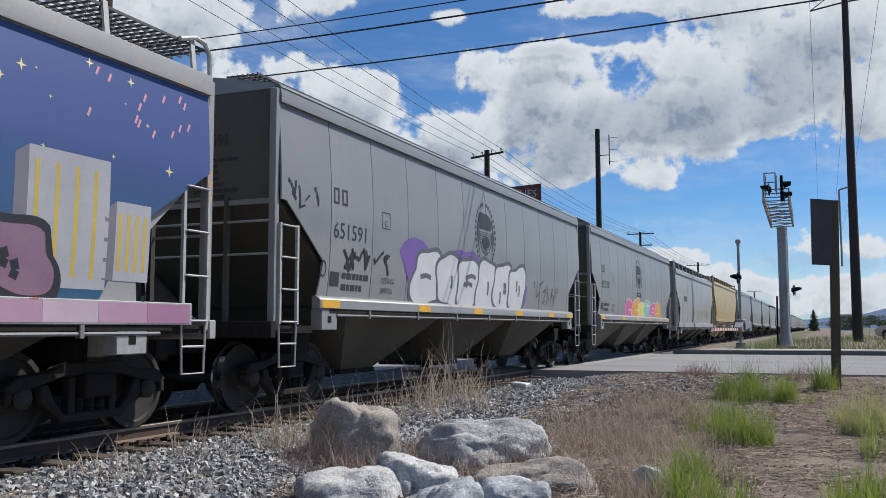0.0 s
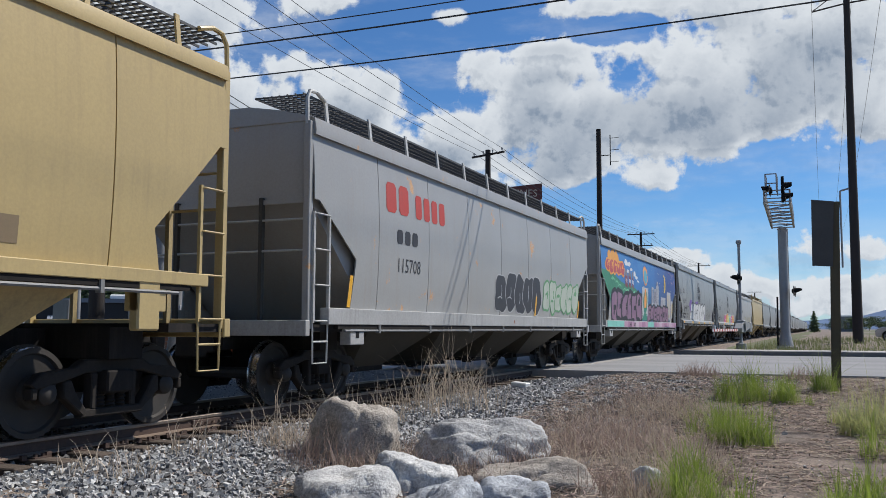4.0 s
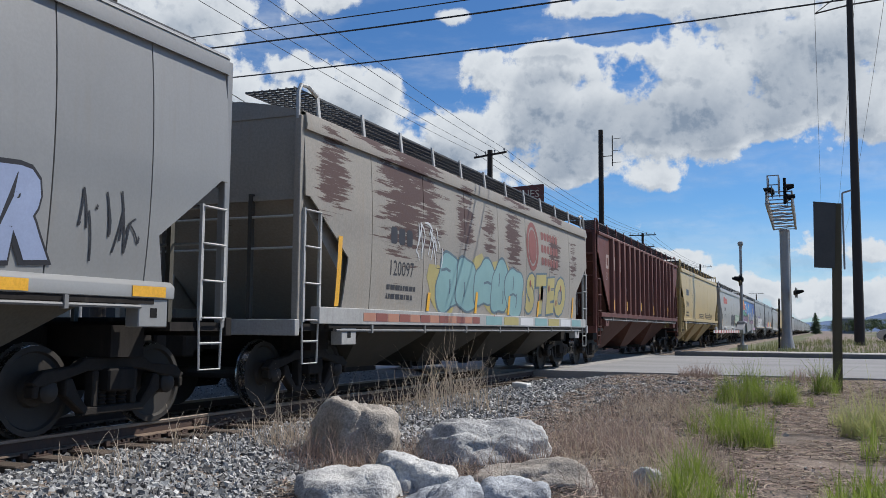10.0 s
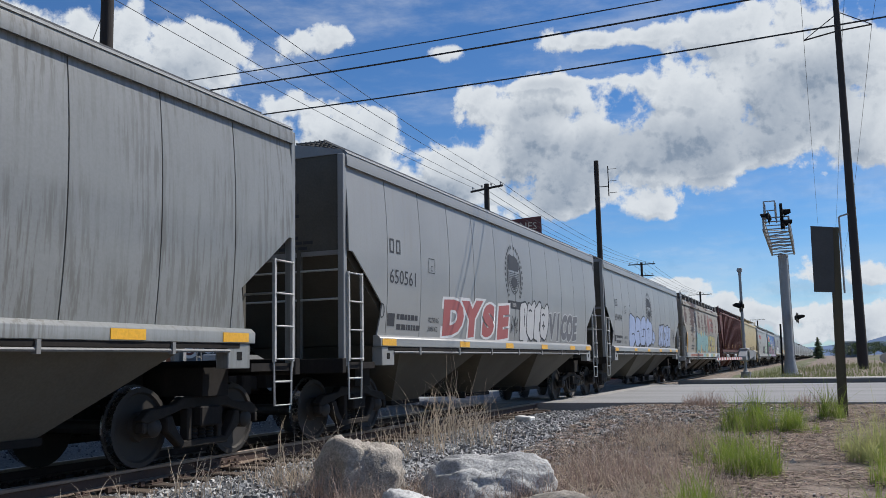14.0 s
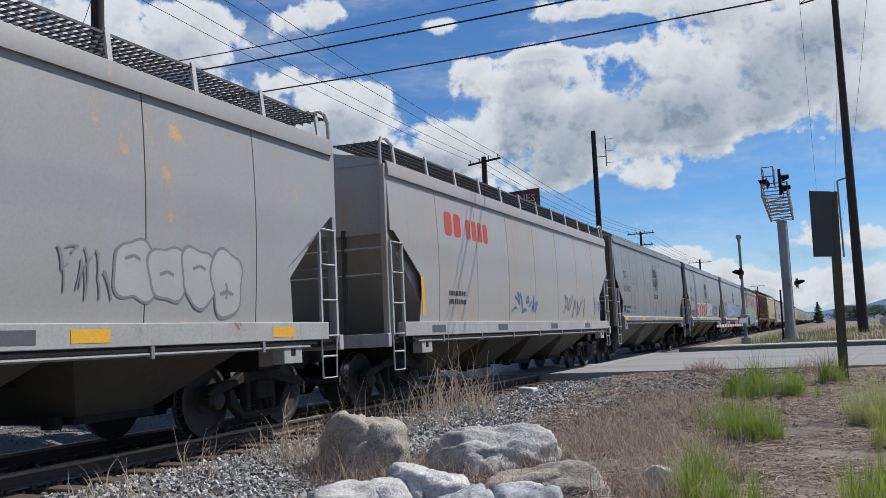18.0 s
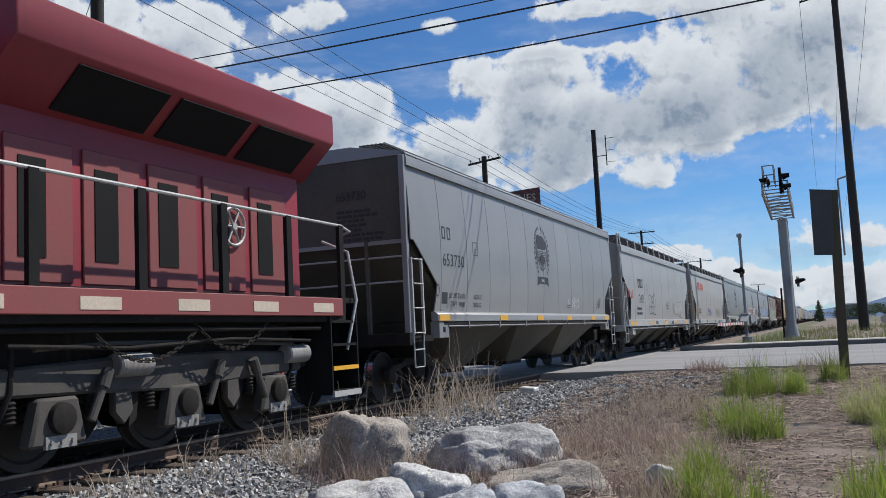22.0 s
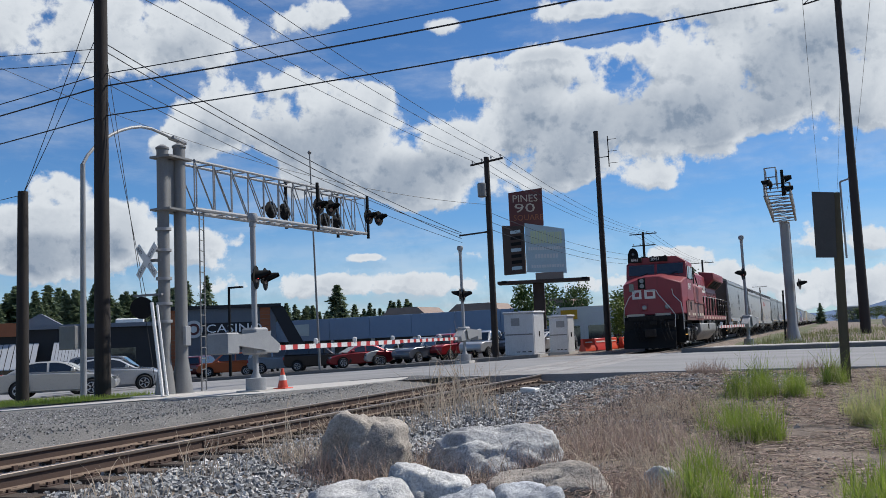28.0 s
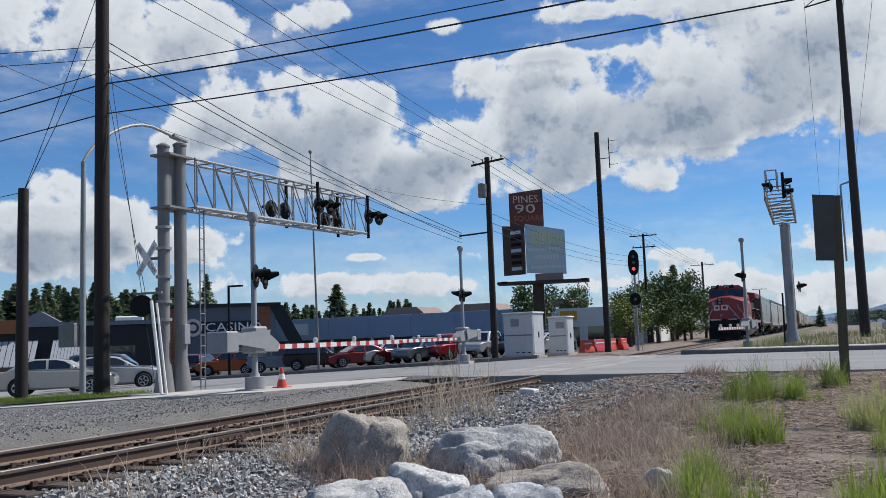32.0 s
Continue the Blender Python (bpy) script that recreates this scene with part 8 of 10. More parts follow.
bp = pole("transmission_pole", 2.05, 60.0, 0.2, 27.0, 0.31, 0.16, M["pole_steel"], "tall tapered dark steel transmission pole", category="transmission pole", lean=(0.1, 0))
for a, b, r in (((0.1, 60, 21.2), (2.1, 60, 21.5), 0.05), ((4.1, 60, 21.6), (2.1, 60, 21.5), 0.05), ((0.1, 60, 21.2), (2.1, 60, 22.6), 0.03), ((4.1, 60, 21.6), (2.1, 60, 22.8), 0.03)):
    bm = bmesh.new()
    rod(bm, a, b, r, 6)
    part("steel_arm", bm, M["pole_steel"], bp)


def build_lamp():
    lp = thing("street_lamp", pose(0, 0, 0), "galvanised street lamp with a long curved arm", "street lamp")
    bm = bmesh.new()
    rod(bm, (-23.2, 23.1, -0.45), (-23.2, 23.1, 7.6), 0.115, 12, 0.085)
    part("shaft", bm, M["mast_alu"], lp)
    bm = bmesh.new()
    pts = []
    for k in range(11):
        t = k / 10
        pts.append((-23.2 + 0.2 * t, 23.1 + 4.4 * t ** 1.35, 7.6 + 1.95 * math.sin(min(1.0, t * 1.15) * math.pi / 2) - 0.22 * max(0, t - 0.75) * 4))
    pipe(bm, pts, 0.06, 8)
    arm = part("curved_arm", bm, M["mast_alu"], lp)
    bm = bmesh.new()
    e = Vector(pts[-1])
    slab(bm, [(e.x - 0.15, e.y - 0.1, e.z - 0.05), (e.x + 0.15, e.y - 0.1, e.z - 0.05), (e.x + 0.12, e.y + 0.75, e.z - 0.14), (e.x - 0.12, e.y + 0.75, e.z - 0.14)], (0, 0, 0.14))
    part("lamp_head", bm, M["mast_alu"], arm, bevel=0.03)
    bm = bmesh.new()
    box(bm, -23.95, -23.25, 22.75, 23.05, 1.25, 2.05)
    part("control_box", bm, M["mast_grey"], lp, "grey control box on the shaft", bevel=0.02)


build_lamp()
lp2 = thing("street_lamp", pose(0, 0, 0), "thin dark car park lamp", "street lamp")
bm = bmesh.new()
rod(bm, (-32.0, 43.0, -0.7), (-32.0, 43.0, 4.6), 0.09, 10, 0.07)
part("shaft", bm, M["black_paint"], lp2)
bm = bmesh.new()
box(bm, -32.0, -31.1, 42.9, 43.2, 4.5, 4.6)
part("lamp_head", bm, M["black_paint"], lp2, bevel=0.02)
fp = thing("flag_pole", pose(0, 0, 0), "thin grey pole with a ball on top", "flag pole")
bm = bmesh.new()
rod(bm, (-30.0, 49.6, -0.75), (-30.3, 49.6, 13.4), 0.085, 10, 0.04)
part("shaft", bm, M["mast_grey"], fp)
bm = bmesh.new()
lathe(bm, [(0, 0.03), (0.05, 0.1), (0.14, 0.13), (0.22, 0.1), (0.27, 0.03)], (-30.3, 49.6, 13.4), (0, 0, 1), 10)
part("ball", bm, M["mast_grey"], fp)


def wire(a, b, sag, r=0.012, label="thin black overhead cable", n=22):
    a, b = Vector(a), Vector(b)
    bm = bmesh.new()
    pts = []
    for k in range(n + 1):
        t = k / n
        p = a + (b - a) * t
        p.z -= sag * 4 * t * (1 - t)
        pts.append(p)
    pipe(bm, pts, r, 5)
    solid("overhead_cable", bm, M["wire"], label, "cable", "overhead cables")


# the road's lines over the camera's view, and the lines beside the track
for z, r in ((9.5, 0.016), (9.12, 0.024), (8.2, 0.020)):
    wire((-19.65, 20.3, z), (14.0, 20.0, z + 0.35), 0.35, r)
    wire((-19.65, 20.3, z), (-75.0, 21.0, z - 0.6), 0.9, r)
for z, dx in ((10.3, 0.4), (9.9, 0.1)):
    wire((-19.65, 20.3, z), (-52.0, 6.0, z + 1.5), 0.8, 0.012)
for a, b, r in ((10.55, 6.5, 0.016), (10.3, 6.2, 0.016), (9.6, 6.4, 0.013), (9.3, 6.0, 0.011)):
    wire((-19.65, 20.3, a), (-17.2, 43.0, b), 0.35, r)
for dx, dz in ((-1.0, 0.15), (-0.45, 0.15), (0.4, 0.12), (0.95, 0.1)):
    wire((-16.0 + dx, 44.0 - dx * 0.42, 10.4 + dz), (-13.2 + dx * 2.0, -12.0, 12.2 + dz), 0.9, 0.010)
    wire((-16.0 + dx, 44.0 - dx * 0.42, 10.4 + dz), (-16.95 + dx, 93.0, 11.0), 0.7, 0.012)
    wire((-16.95 + dx, 93.0, 11.0), (-18.7 + dx, 155.0, 11.9), 0.6, 0.014)
for z, y1 in ((8.6, 95.0), (8.1, 95.0), (7.7, 95.0)):
    wire((-16.0, 44.0, z - 1.0), (-16.95, 93.0, z + 0.1), 0.6, 0.013)
wire((-16.0, 44.0, 8.0), (-30.0, 20.0, 13.5), 1.4, 0.011)
for x in (0.1, 4.1, 2.4):
    wire((x, 60.0, 21.3 + 0.1 * x), (x + 0.3, 190.0, 20.0), 1.6, 0.014)
    wire((x, 60.0, 21.3 + 0.1 * x), (x - 0.2, -60.0, 24.0), 1.6, 0.012)
wire((-22.25, 19.76, 6.0), (-19.65, 20.3, 11.0), 0.1, 0.011)
wire((-22.25, 19.76, 6.0), (-19.7, 20.3, 12.3), 0.1, 0.011)
wire((-22.25, 19.76, 6.0), (-60.0, 30.0, 9.0), 0.6, 0.011)
wire((-19.65, 20.3, 11.3), (-18.2, 20.9, 0.0), 0.05, 0.010, "steel guy wire of the pole")
wire((-19.65, 20.3, 9.8), (-18.0, 21.0, 0.0), 0.05, 0.010, "steel guy wire of the pole")


def build_sign_back():
    s = thing("road_sign", pose(0, 0, 0), "road sign seen from its dark back on a thick post", "road sign")
    bm = bmesh.new()
    slab(bm, [(0.15, 20.45, -0.5), (0.34, 20.45, -0.5), (0.34, 20.62, -0.5), (0.15, 20.62, -0.5)], (0.10, 0, 4.3))
    part("post", bm, M["post_wood"], s, bevel=0.015)
    bm = bmesh.new()
    slab(bm, [(-0.13, 20.30, 2.44), (0.27, 20.44, 2.42), (0.33, 20.44, 3.80), (-0.11, 20.30, 3.84)], (0.0, -0.02, 0))
    part("sign_plate", bm, M["board_dark"], s, "back of the sign plate, coloured dark for shade")
    bm = bmesh.new()
    rod(bm, (0.46, 20.5, 2.4), (0.46, 20.5, 4.02), 0.02, 6)
    rod(bm, (0.46, 20.5, 4.02), (0.64, 20.5, 4.07), 0.02, 6)
    part("sign_hook", bm, M["mast_alu"], s)


build_sign_back()


def build_cabinet(name, m, w, d, h, label):
    c = thing(name, m, label, "equipment cabinet", "signal cabinets")
    bm = bmesh.new()
    box(bm, -w / 2, w / 2, -d / 2, d / 2, 0.08, h)
    body = part("body", bm, M["cabinet"], c, bevel=0.02)
    bm = bmesh.new()
    box(bm, -w / 2 - 0.06, w / 2 + 0.06, -d / 2 - 0.06, d / 2 + 0.06, h, h + 0.12)
    part("roof_cap", bm, M["cabinet"], c, bevel=0.04)
    bm = bmesh.new()
    box(bm, -w / 2 - 0.1, w / 2 + 0.1, -d / 2 - 0.1, d / 2 + 0.1, -0.2, 0.08)
    part("plinth", bm, M["concrete"], c)
    bm = bmesh.new()
    box(bm, w / 2, w / 2 + 0.02, -d / 2 + 0.08, d / 2 - 0.08, 0.18, h - 0.1)
    door = part("door", bm, M["cabinet"], c, bevel=0.008)
    bm = bmesh.new()
    box(bm, w / 2 + 0.02, w / 2 + 0.05, -0.05, 0.02, h * 0.45, h * 0.58)
    part("door_handle", bm, M["black_paint"], door)
    bm = bmesh.new()
    box(bm, -w / 2 + 0.45, -w / 2 + 0.95, -d / 2 - 0.015, -d / 2, h * 0.72, h * 0.9)
    part("notice_plate", bm, M["mast_alu"], c)
    bm = bmesh.new()
    box(bm, -w / 2 + 0.05, w / 2 - 0.05, -d / 2 - 0.012, -d / 2, h * 0.5, h * 0.53)
    part("side_strap", bm, M["mast_grey"], c)
    for k in range(3):
        bm = bmesh.new()
        box(bm, w * (-0.1 + 0.2 * k), w * (0.02 + 0.2 * k), -d / 2 - 0.012, -d / 2, h * 0.1, h * 0.12)
        part("vent_slot", bm, M["black_paint"], c)


build_cabinet("signal_cabinet", pose(-15.1, 46.2, -0.08, 0, 0, -10), 1.75, 1.3, 2.28, "large silver signal cabinet beside the crossing")
build_cabinet("signal_cabinet", pose(-13.7, 48.6, -0.05, 0, 0, -10), 1.1, 0.9, 2.0, "small silver signal cabinet beside the crossing")


def build_rail_signal():
    s = thing("railway_signal", pose(-10.5, 54.0, -0.1), "black railway colour light signal showing red", "railway signal")
    bm = bmesh.new()
    rod(bm, (0, 0, -0.1), (0, 0, 5.0), 0.07, 10)
    part("mast", bm, M["mast_alu"], s)
    for z, hh in ((5.3, 0.78), (3.1, 0.36)):
        bm = bmesh.new()
        n = 16
        pts = [(0.33 * math.cos(2 * math.pi * k / n), -0.12, z + (hh if hh > 0.5 else 0.38) * math.copysign(abs(math.sin(2 * math.pi * k / n)) ** 0.7, math.sin(2 * math.pi * k / n))) for k in range(n)]
        slab(bm, pts, (0, 0.05, 0))
        head = part("signal_head", bm, M["black_paint"], s, "black signal head")
        bm = bmesh.new()
        box(bm, -0.22, 0.22, -0.07, 0.3, z - hh * 0.7, z + hh * 0.7)
        part("lamp_housing", bm, M["black_paint"], head)
        for k, dz in enumerate((0.38, 0.0, -0.38) if hh > 0.5 else (0.0,)):
            bm = bmesh.new()
            lathe(bm, [(0, 0.10), (0.02, 0.09), (0.03, 0.0)], (0, -0.12, z + dz), (0, -1, 0), 14)
            part("lens", bm, M["red_lamp"] if dz < 0 else M["loco_glass"], head, "lit red lens" if dz < 0 else "dark lens")
    ladder_tall(s, 0.0, 0.25, 0.0, 4.9, (1, 0), M["mast_alu"])


build_rail_signal()


def build_cone():
    c = thing("traffic_cone", pose(-13.0, 19.65, -0.02), "orange traffic cone with a white band on the sidewalk", "traffic cone")
    bm = bmesh.new()
    box(bm, -0.19, 0.19, -0.19, 0.19, 0, 0.035)
    part("base", bm, M["cone_orange"], c, bevel=0.015)
    bm = bmesh.new()
    lathe(bm, [(0.03, 0.14), (0.22, 0.098)], (0, 0, 0), (0, 0, 1), 16)
    part("body", bm, M["cone_orange"], c)
    bm = bmesh.new()
    lathe(bm, [(0.22, 0.1), (0.36, 0.066)], (0, 0, 0), (0, 0, 1), 16)
    part("band", bm, M["gate_white"], c, "white reflective band")
    bm = bmesh.new()
    lathe(bm, [(0.36, 0.065), (0.52, 0.03), (0.53, 0.0)], (0, 0, 0), (0, 0, 1), 16)
    part("tip", bm, M["cone_orange"], c)


build_cone()
for k, (x, y, yaw, ln) in enumerate(((-13.0, 51.4, 60, 0.9), (-12.75, 53.2, 78, 1.5), (-12.5, 55.2, 78, 1.5), (-11.9, 56.2, 70, 0.7))):
    b = thing("road_barrier", pose(x, y, -0.05, 0, 0, yaw), "orange plastic road barrier on the gravel", "road barrier", "orange barriers")
    bm = bmesh.new()
    slab(bm, [(-ln / 2, -0.28, 0), (-ln / 2, 0.28, 0), (-ln / 2, 0.24, 0.2), (-ln / 2, 0.12, 0.4), (-ln / 2, 0.10, 0.72), (-ln / 2, -0.10, 0.72), (-ln / 2, -0.12, 0.4), (-ln / 2, -0.24, 0.22)], (ln, 0, 0))
    part("body", bm, M["cone_orange"] if k != 1 else M["gate_red"], b, bevel=0.03)
    bm = bmesh.new()
    box(bm, -ln / 2 + 0.15, ln / 2 - 0.15, -0.13, 0.13, 0.48, 0.56)
    part("band", bm, M["gate_white"], b)
bl = bmesh.new()
box(bl, -0.22, 0.22, -0.10, 0.10, 0, 0.14)
solid("litter_box", bl, M["gate_white"], "small crushed white box lying on the gravel", "litter", m=pose(-6.35, 19.6, -0.25, 4, 3, -20), bevel=0.02)


# ---- buildings across the road ----
M["wall_blue"] = material("blue_grey_painted_wall", (0.24, 0.33, 0.45), (0.20, 0.28, 0.40), rough=0.6, coarse=0.3, streak=0.2)
M["wall_black"] = material("black_cladding", (0.014, 0.014, 0.016), (0.022, 0.022, 0.024), rough=0.6, coarse=0.5)
M["wall_grey"] = material("blue_grey_corrugated", (0.17, 0.19, 0.22), (0.14, 0.16, 0.19), rough=0.5, coarse=0.4)
M["brick_orange"] = material("orange_brick", (0.38, 0.13, 0.055), (0.30, 0.10, 0.045), rough=0.8, coarse=1.5)
M["wall_white"] = material("white_rendered_wall", (0.82, 0.81, 0.77), (0.72, 0.70, 0.66), rough=0.8, coarse=0.3, streak=0.2)
# shop wall: shade under the deep fascia is put into its dark colour
M["wall_shop"] = material("shop_wall_painted_shade", (0.12, 0.12, 0.125), (0.09, 0.09, 0.09), rough=0.7)
M["roof_brown"] = material("brown_shingle_roof", (0.30, 0.23, 0.19), (0.22, 0.17, 0.14), rough=0.9)
M["awning"] = material("striped_metal_awning", (0.52, 0.53, 0.54), (0.45, 0.46, 0.47), rough=0.45, metal=0.3)
M["sign_red"] = material("dark_red_sign_face", (0.13, 0.035, 0.03), (0.10, 0.03, 0.025), rough=0.6, coarse=1)
M["sign_pale"] = material("faded_pale_blue_sign_face", (0.48, 0.58, 0.60), (0.40, 0.50, 0.54), rough=0.6, coarse=0.6)
M["sign_white"] = material("bright_white_sign_acrylic", (0.92, 0.92, 0.91), (0.86, 0.86, 0.85), rough=0.35, mix=0.3)
M["print_lime"] = material("pale_lime_print", (0.62, 0.68, 0.42), (0.52, 0.58, 0.36), rough=0.6)
M["sign_brown"] = material("brown_sign_frame", (0.06, 0.035, 0.025), (0.09, 0.05, 0.035), rough=0.7)
M["window_dark"] = glass("dark_shop_window", (0.015, 0.018, 0.02), 0.08)


def build_casino():
    b = thing("casino_building", pose(-60.2, 79.8, -1.15, 0, 0, 36), "low grey casino building with orange brick corners", "building")
    bm = bmesh.new()
    box(bm, -5.2, 5.6, 0, 12, 0, 6.6)
    part("wall", bm, M["wall_grey"], b)
    for k in range(36):
        bm = bmesh.new()
        box(bm, -4.9 + k * 0.28, -4.8 + k * 0.28, -0.06, 0.0, 0, 6.4)
        part("wall_rib", bm, M["wall_grey"], b)
    for x0, x1 in ((-6.0, -5.0), (3.9, 5.0)):
        for k in range(16):
            bm = bmesh.new()
            box(bm, x0, x1, -0.18, 0.05, 0.02 + k * 0.40, 0.39 + k * 0.40)
            part("brick_course", bm, M["brick_orange"], b, bevel=0.01)
    bm = bmesh.new()
    box(bm, -6.3, 6.2, -0.5, 12.2, 6.45, 6.8)
    part("roof_edge", bm, M["wall_black"], b)
    bm = bmesh.new()
    slab(bm, [(5.0, -0.3, 6.5), (6.4, -0.3, 6.5), (9.2, -0.3, 1.2), (7.6, -0.3, 1.2)], (0, 1.2, 0))
    part("slanted_wing", bm, M["wall_black"], b)
    sg = bmesh.new()
    box(sg, -3.4, 3.8, -0.3, -0.1, 3.7, 4.9)
    sign = part("sign_panel", sg, M["wall_black"], b, "black sign panel")
    flat_text(sign, "CASINO", pose(-1.85, -0.31, 3.86, 90, 0, 0), 1.3, M["sign_white"], 1.25)
    for r, mat, d in ((0.95, M["gate_white"], 0.32), (0.62, M["sign_red"], 0.36), (0.36, M["gate_white"], 0.40)):
        bm = bmesh.new()
        lathe(bm, [(0, r), (0.04, r)], (-3.1, -d, 4.3), (0, -1, 0), 24)
        part("round_emblem", bm, mat, sign, "round emblem ring")


def build_black_block():
    b = thing("shop_building", pose(-58.0, 58.5, -1.15, 0, 0, 42), "long low black shop building with pale metal awnings", "building")
    bm = bmesh.new()
    box(bm, -12.5, 6.0, 0, 10, 0, 4.45)
    part("wall", bm, M["wall_black"], b)
    bm = bmesh.new()
    box(bm, -12.8, 6.3, -0.4, 10.2, 4.4, 4.75)
    part("roof_edge", bm, M["wall_grey"], b)
    for x0, x1 in ((-8.0, -3.9), (-2.8, -0.5)):
        n = 9
        for k in range(n):
            a, c = x0 + (x1 - x0) * k / n, x0 + (x1 - x0) * (k + 0.86) / n
            bm = bmesh.new()
            slab(bm, [(a, -0.45, 3.2), (c, -0.45, 3.2), (c - 0.25, -1.9, 1.15), (a - 0.25, -1.9, 1.15)], (0, 0, 0.06))
            part("awning_slat", bm, M["awning"], b)
    bm = bmesh.new()
    box(bm, -9.6, -5.4, -0.6, 3.0, 3.9, 5.0)
    part("orange_fascia", bm, M["brick_orange"], b)
    for x in (-8.0, -1.5, 1.5):
        bm = bmesh.new()
        box(bm, x, x + 2.2, -0.05, 0.02, 0.3, 2.6)
        part("window", bm, M["window_dark"], b)
    bm = bmesh.new()
    slab(bm, [(-6.0, 1, 4.7), (-2.2, 1, 4.7), (-4.0, 1, 5.8)], (0, 5, 0))
    part("gable_roof", bm, M["wall_grey"], b)
    bm = bmesh.new()
    box(bm, 2.0, 4.4, 2.0, 4.0, 4.7, 5.2)
    part("roof_unit", bm, M["wall_white"], b, "pale rooftop unit", bevel=0.1)


def build_blue_strip():
    b = thing("shop_building", pose(0, 0, -1.15), "long blue-grey strip of shops with a deep fascia", "building")
    bm = bmesh.new()
    box(bm, -66.0, -27.5, 96.0, 112.0, 0.0, 4.6)
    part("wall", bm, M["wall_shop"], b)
    x = -66.5
    while x < -27.6:
        bm = bmesh.new()
        box(bm, x + 0.02, min(x + 5.5, -27.2) - 0.02, 94.2, 96.0, 2.55, 5.15)
        part("fascia_panel", bm, M["wall_blue"], b, bevel=0.02)
        bm = bmesh.new()
        box(bm, x + 0.1, x + 0.4, 94.4, 94.7, 0, 2.55)
        part("canopy_post", bm, M["wall_white"], b)
        bm = bmesh.new()
        box(bm, x + 0.9, min(x + 4.8, -27.8), 95.93, 96.0, 0.4, 2.3)
        part("shop_window", bm, M["window_dark"], b)
        x += 5.5
    bm = bmesh.new()
    box(bm, -60.5, -58.3, 94.12, 94.2, 3.2, 4.6)
    part("sign_panel", bm, M["sign_pale"], b, "small pale sign panel")
    bm = bmesh.new()
    box(bm, -27.2, -17.5, 93.0, 110.0, 0, 4.9)
    part("end_wall", bm, M["wall_white"], b, "white rendered end wall")
    for x in (-26.4, -23.3, -20.6):
        bm = bmesh.new()
        box(bm, x, x + 2.2, 92.95, 93.02, 0.3, 2.9)
        part("shop_window", bm, M["window_dark"], b)
    bm = bmesh.new()
    box(bm, -26.2, -24.4, 92.9, 92.98, 3.6, 4.6)
    part("yellow_sign", bm, M["reflector_yellow"], b)
    for x, w in ((-57, 9), (-46, 10), (-33.5, 5)):
        bm = bmesh.new()
        slab(bm, [(x - w / 2, 118, 5.0), (x + w / 2, 118, 5.0), (x + w * 0.25, 118, 6.9), (x - w * 0.25, 118, 6.9)], (0, 8, 0))
        part("roof_behind", bm, M["roof_brown"], b, "brown hipped roof")


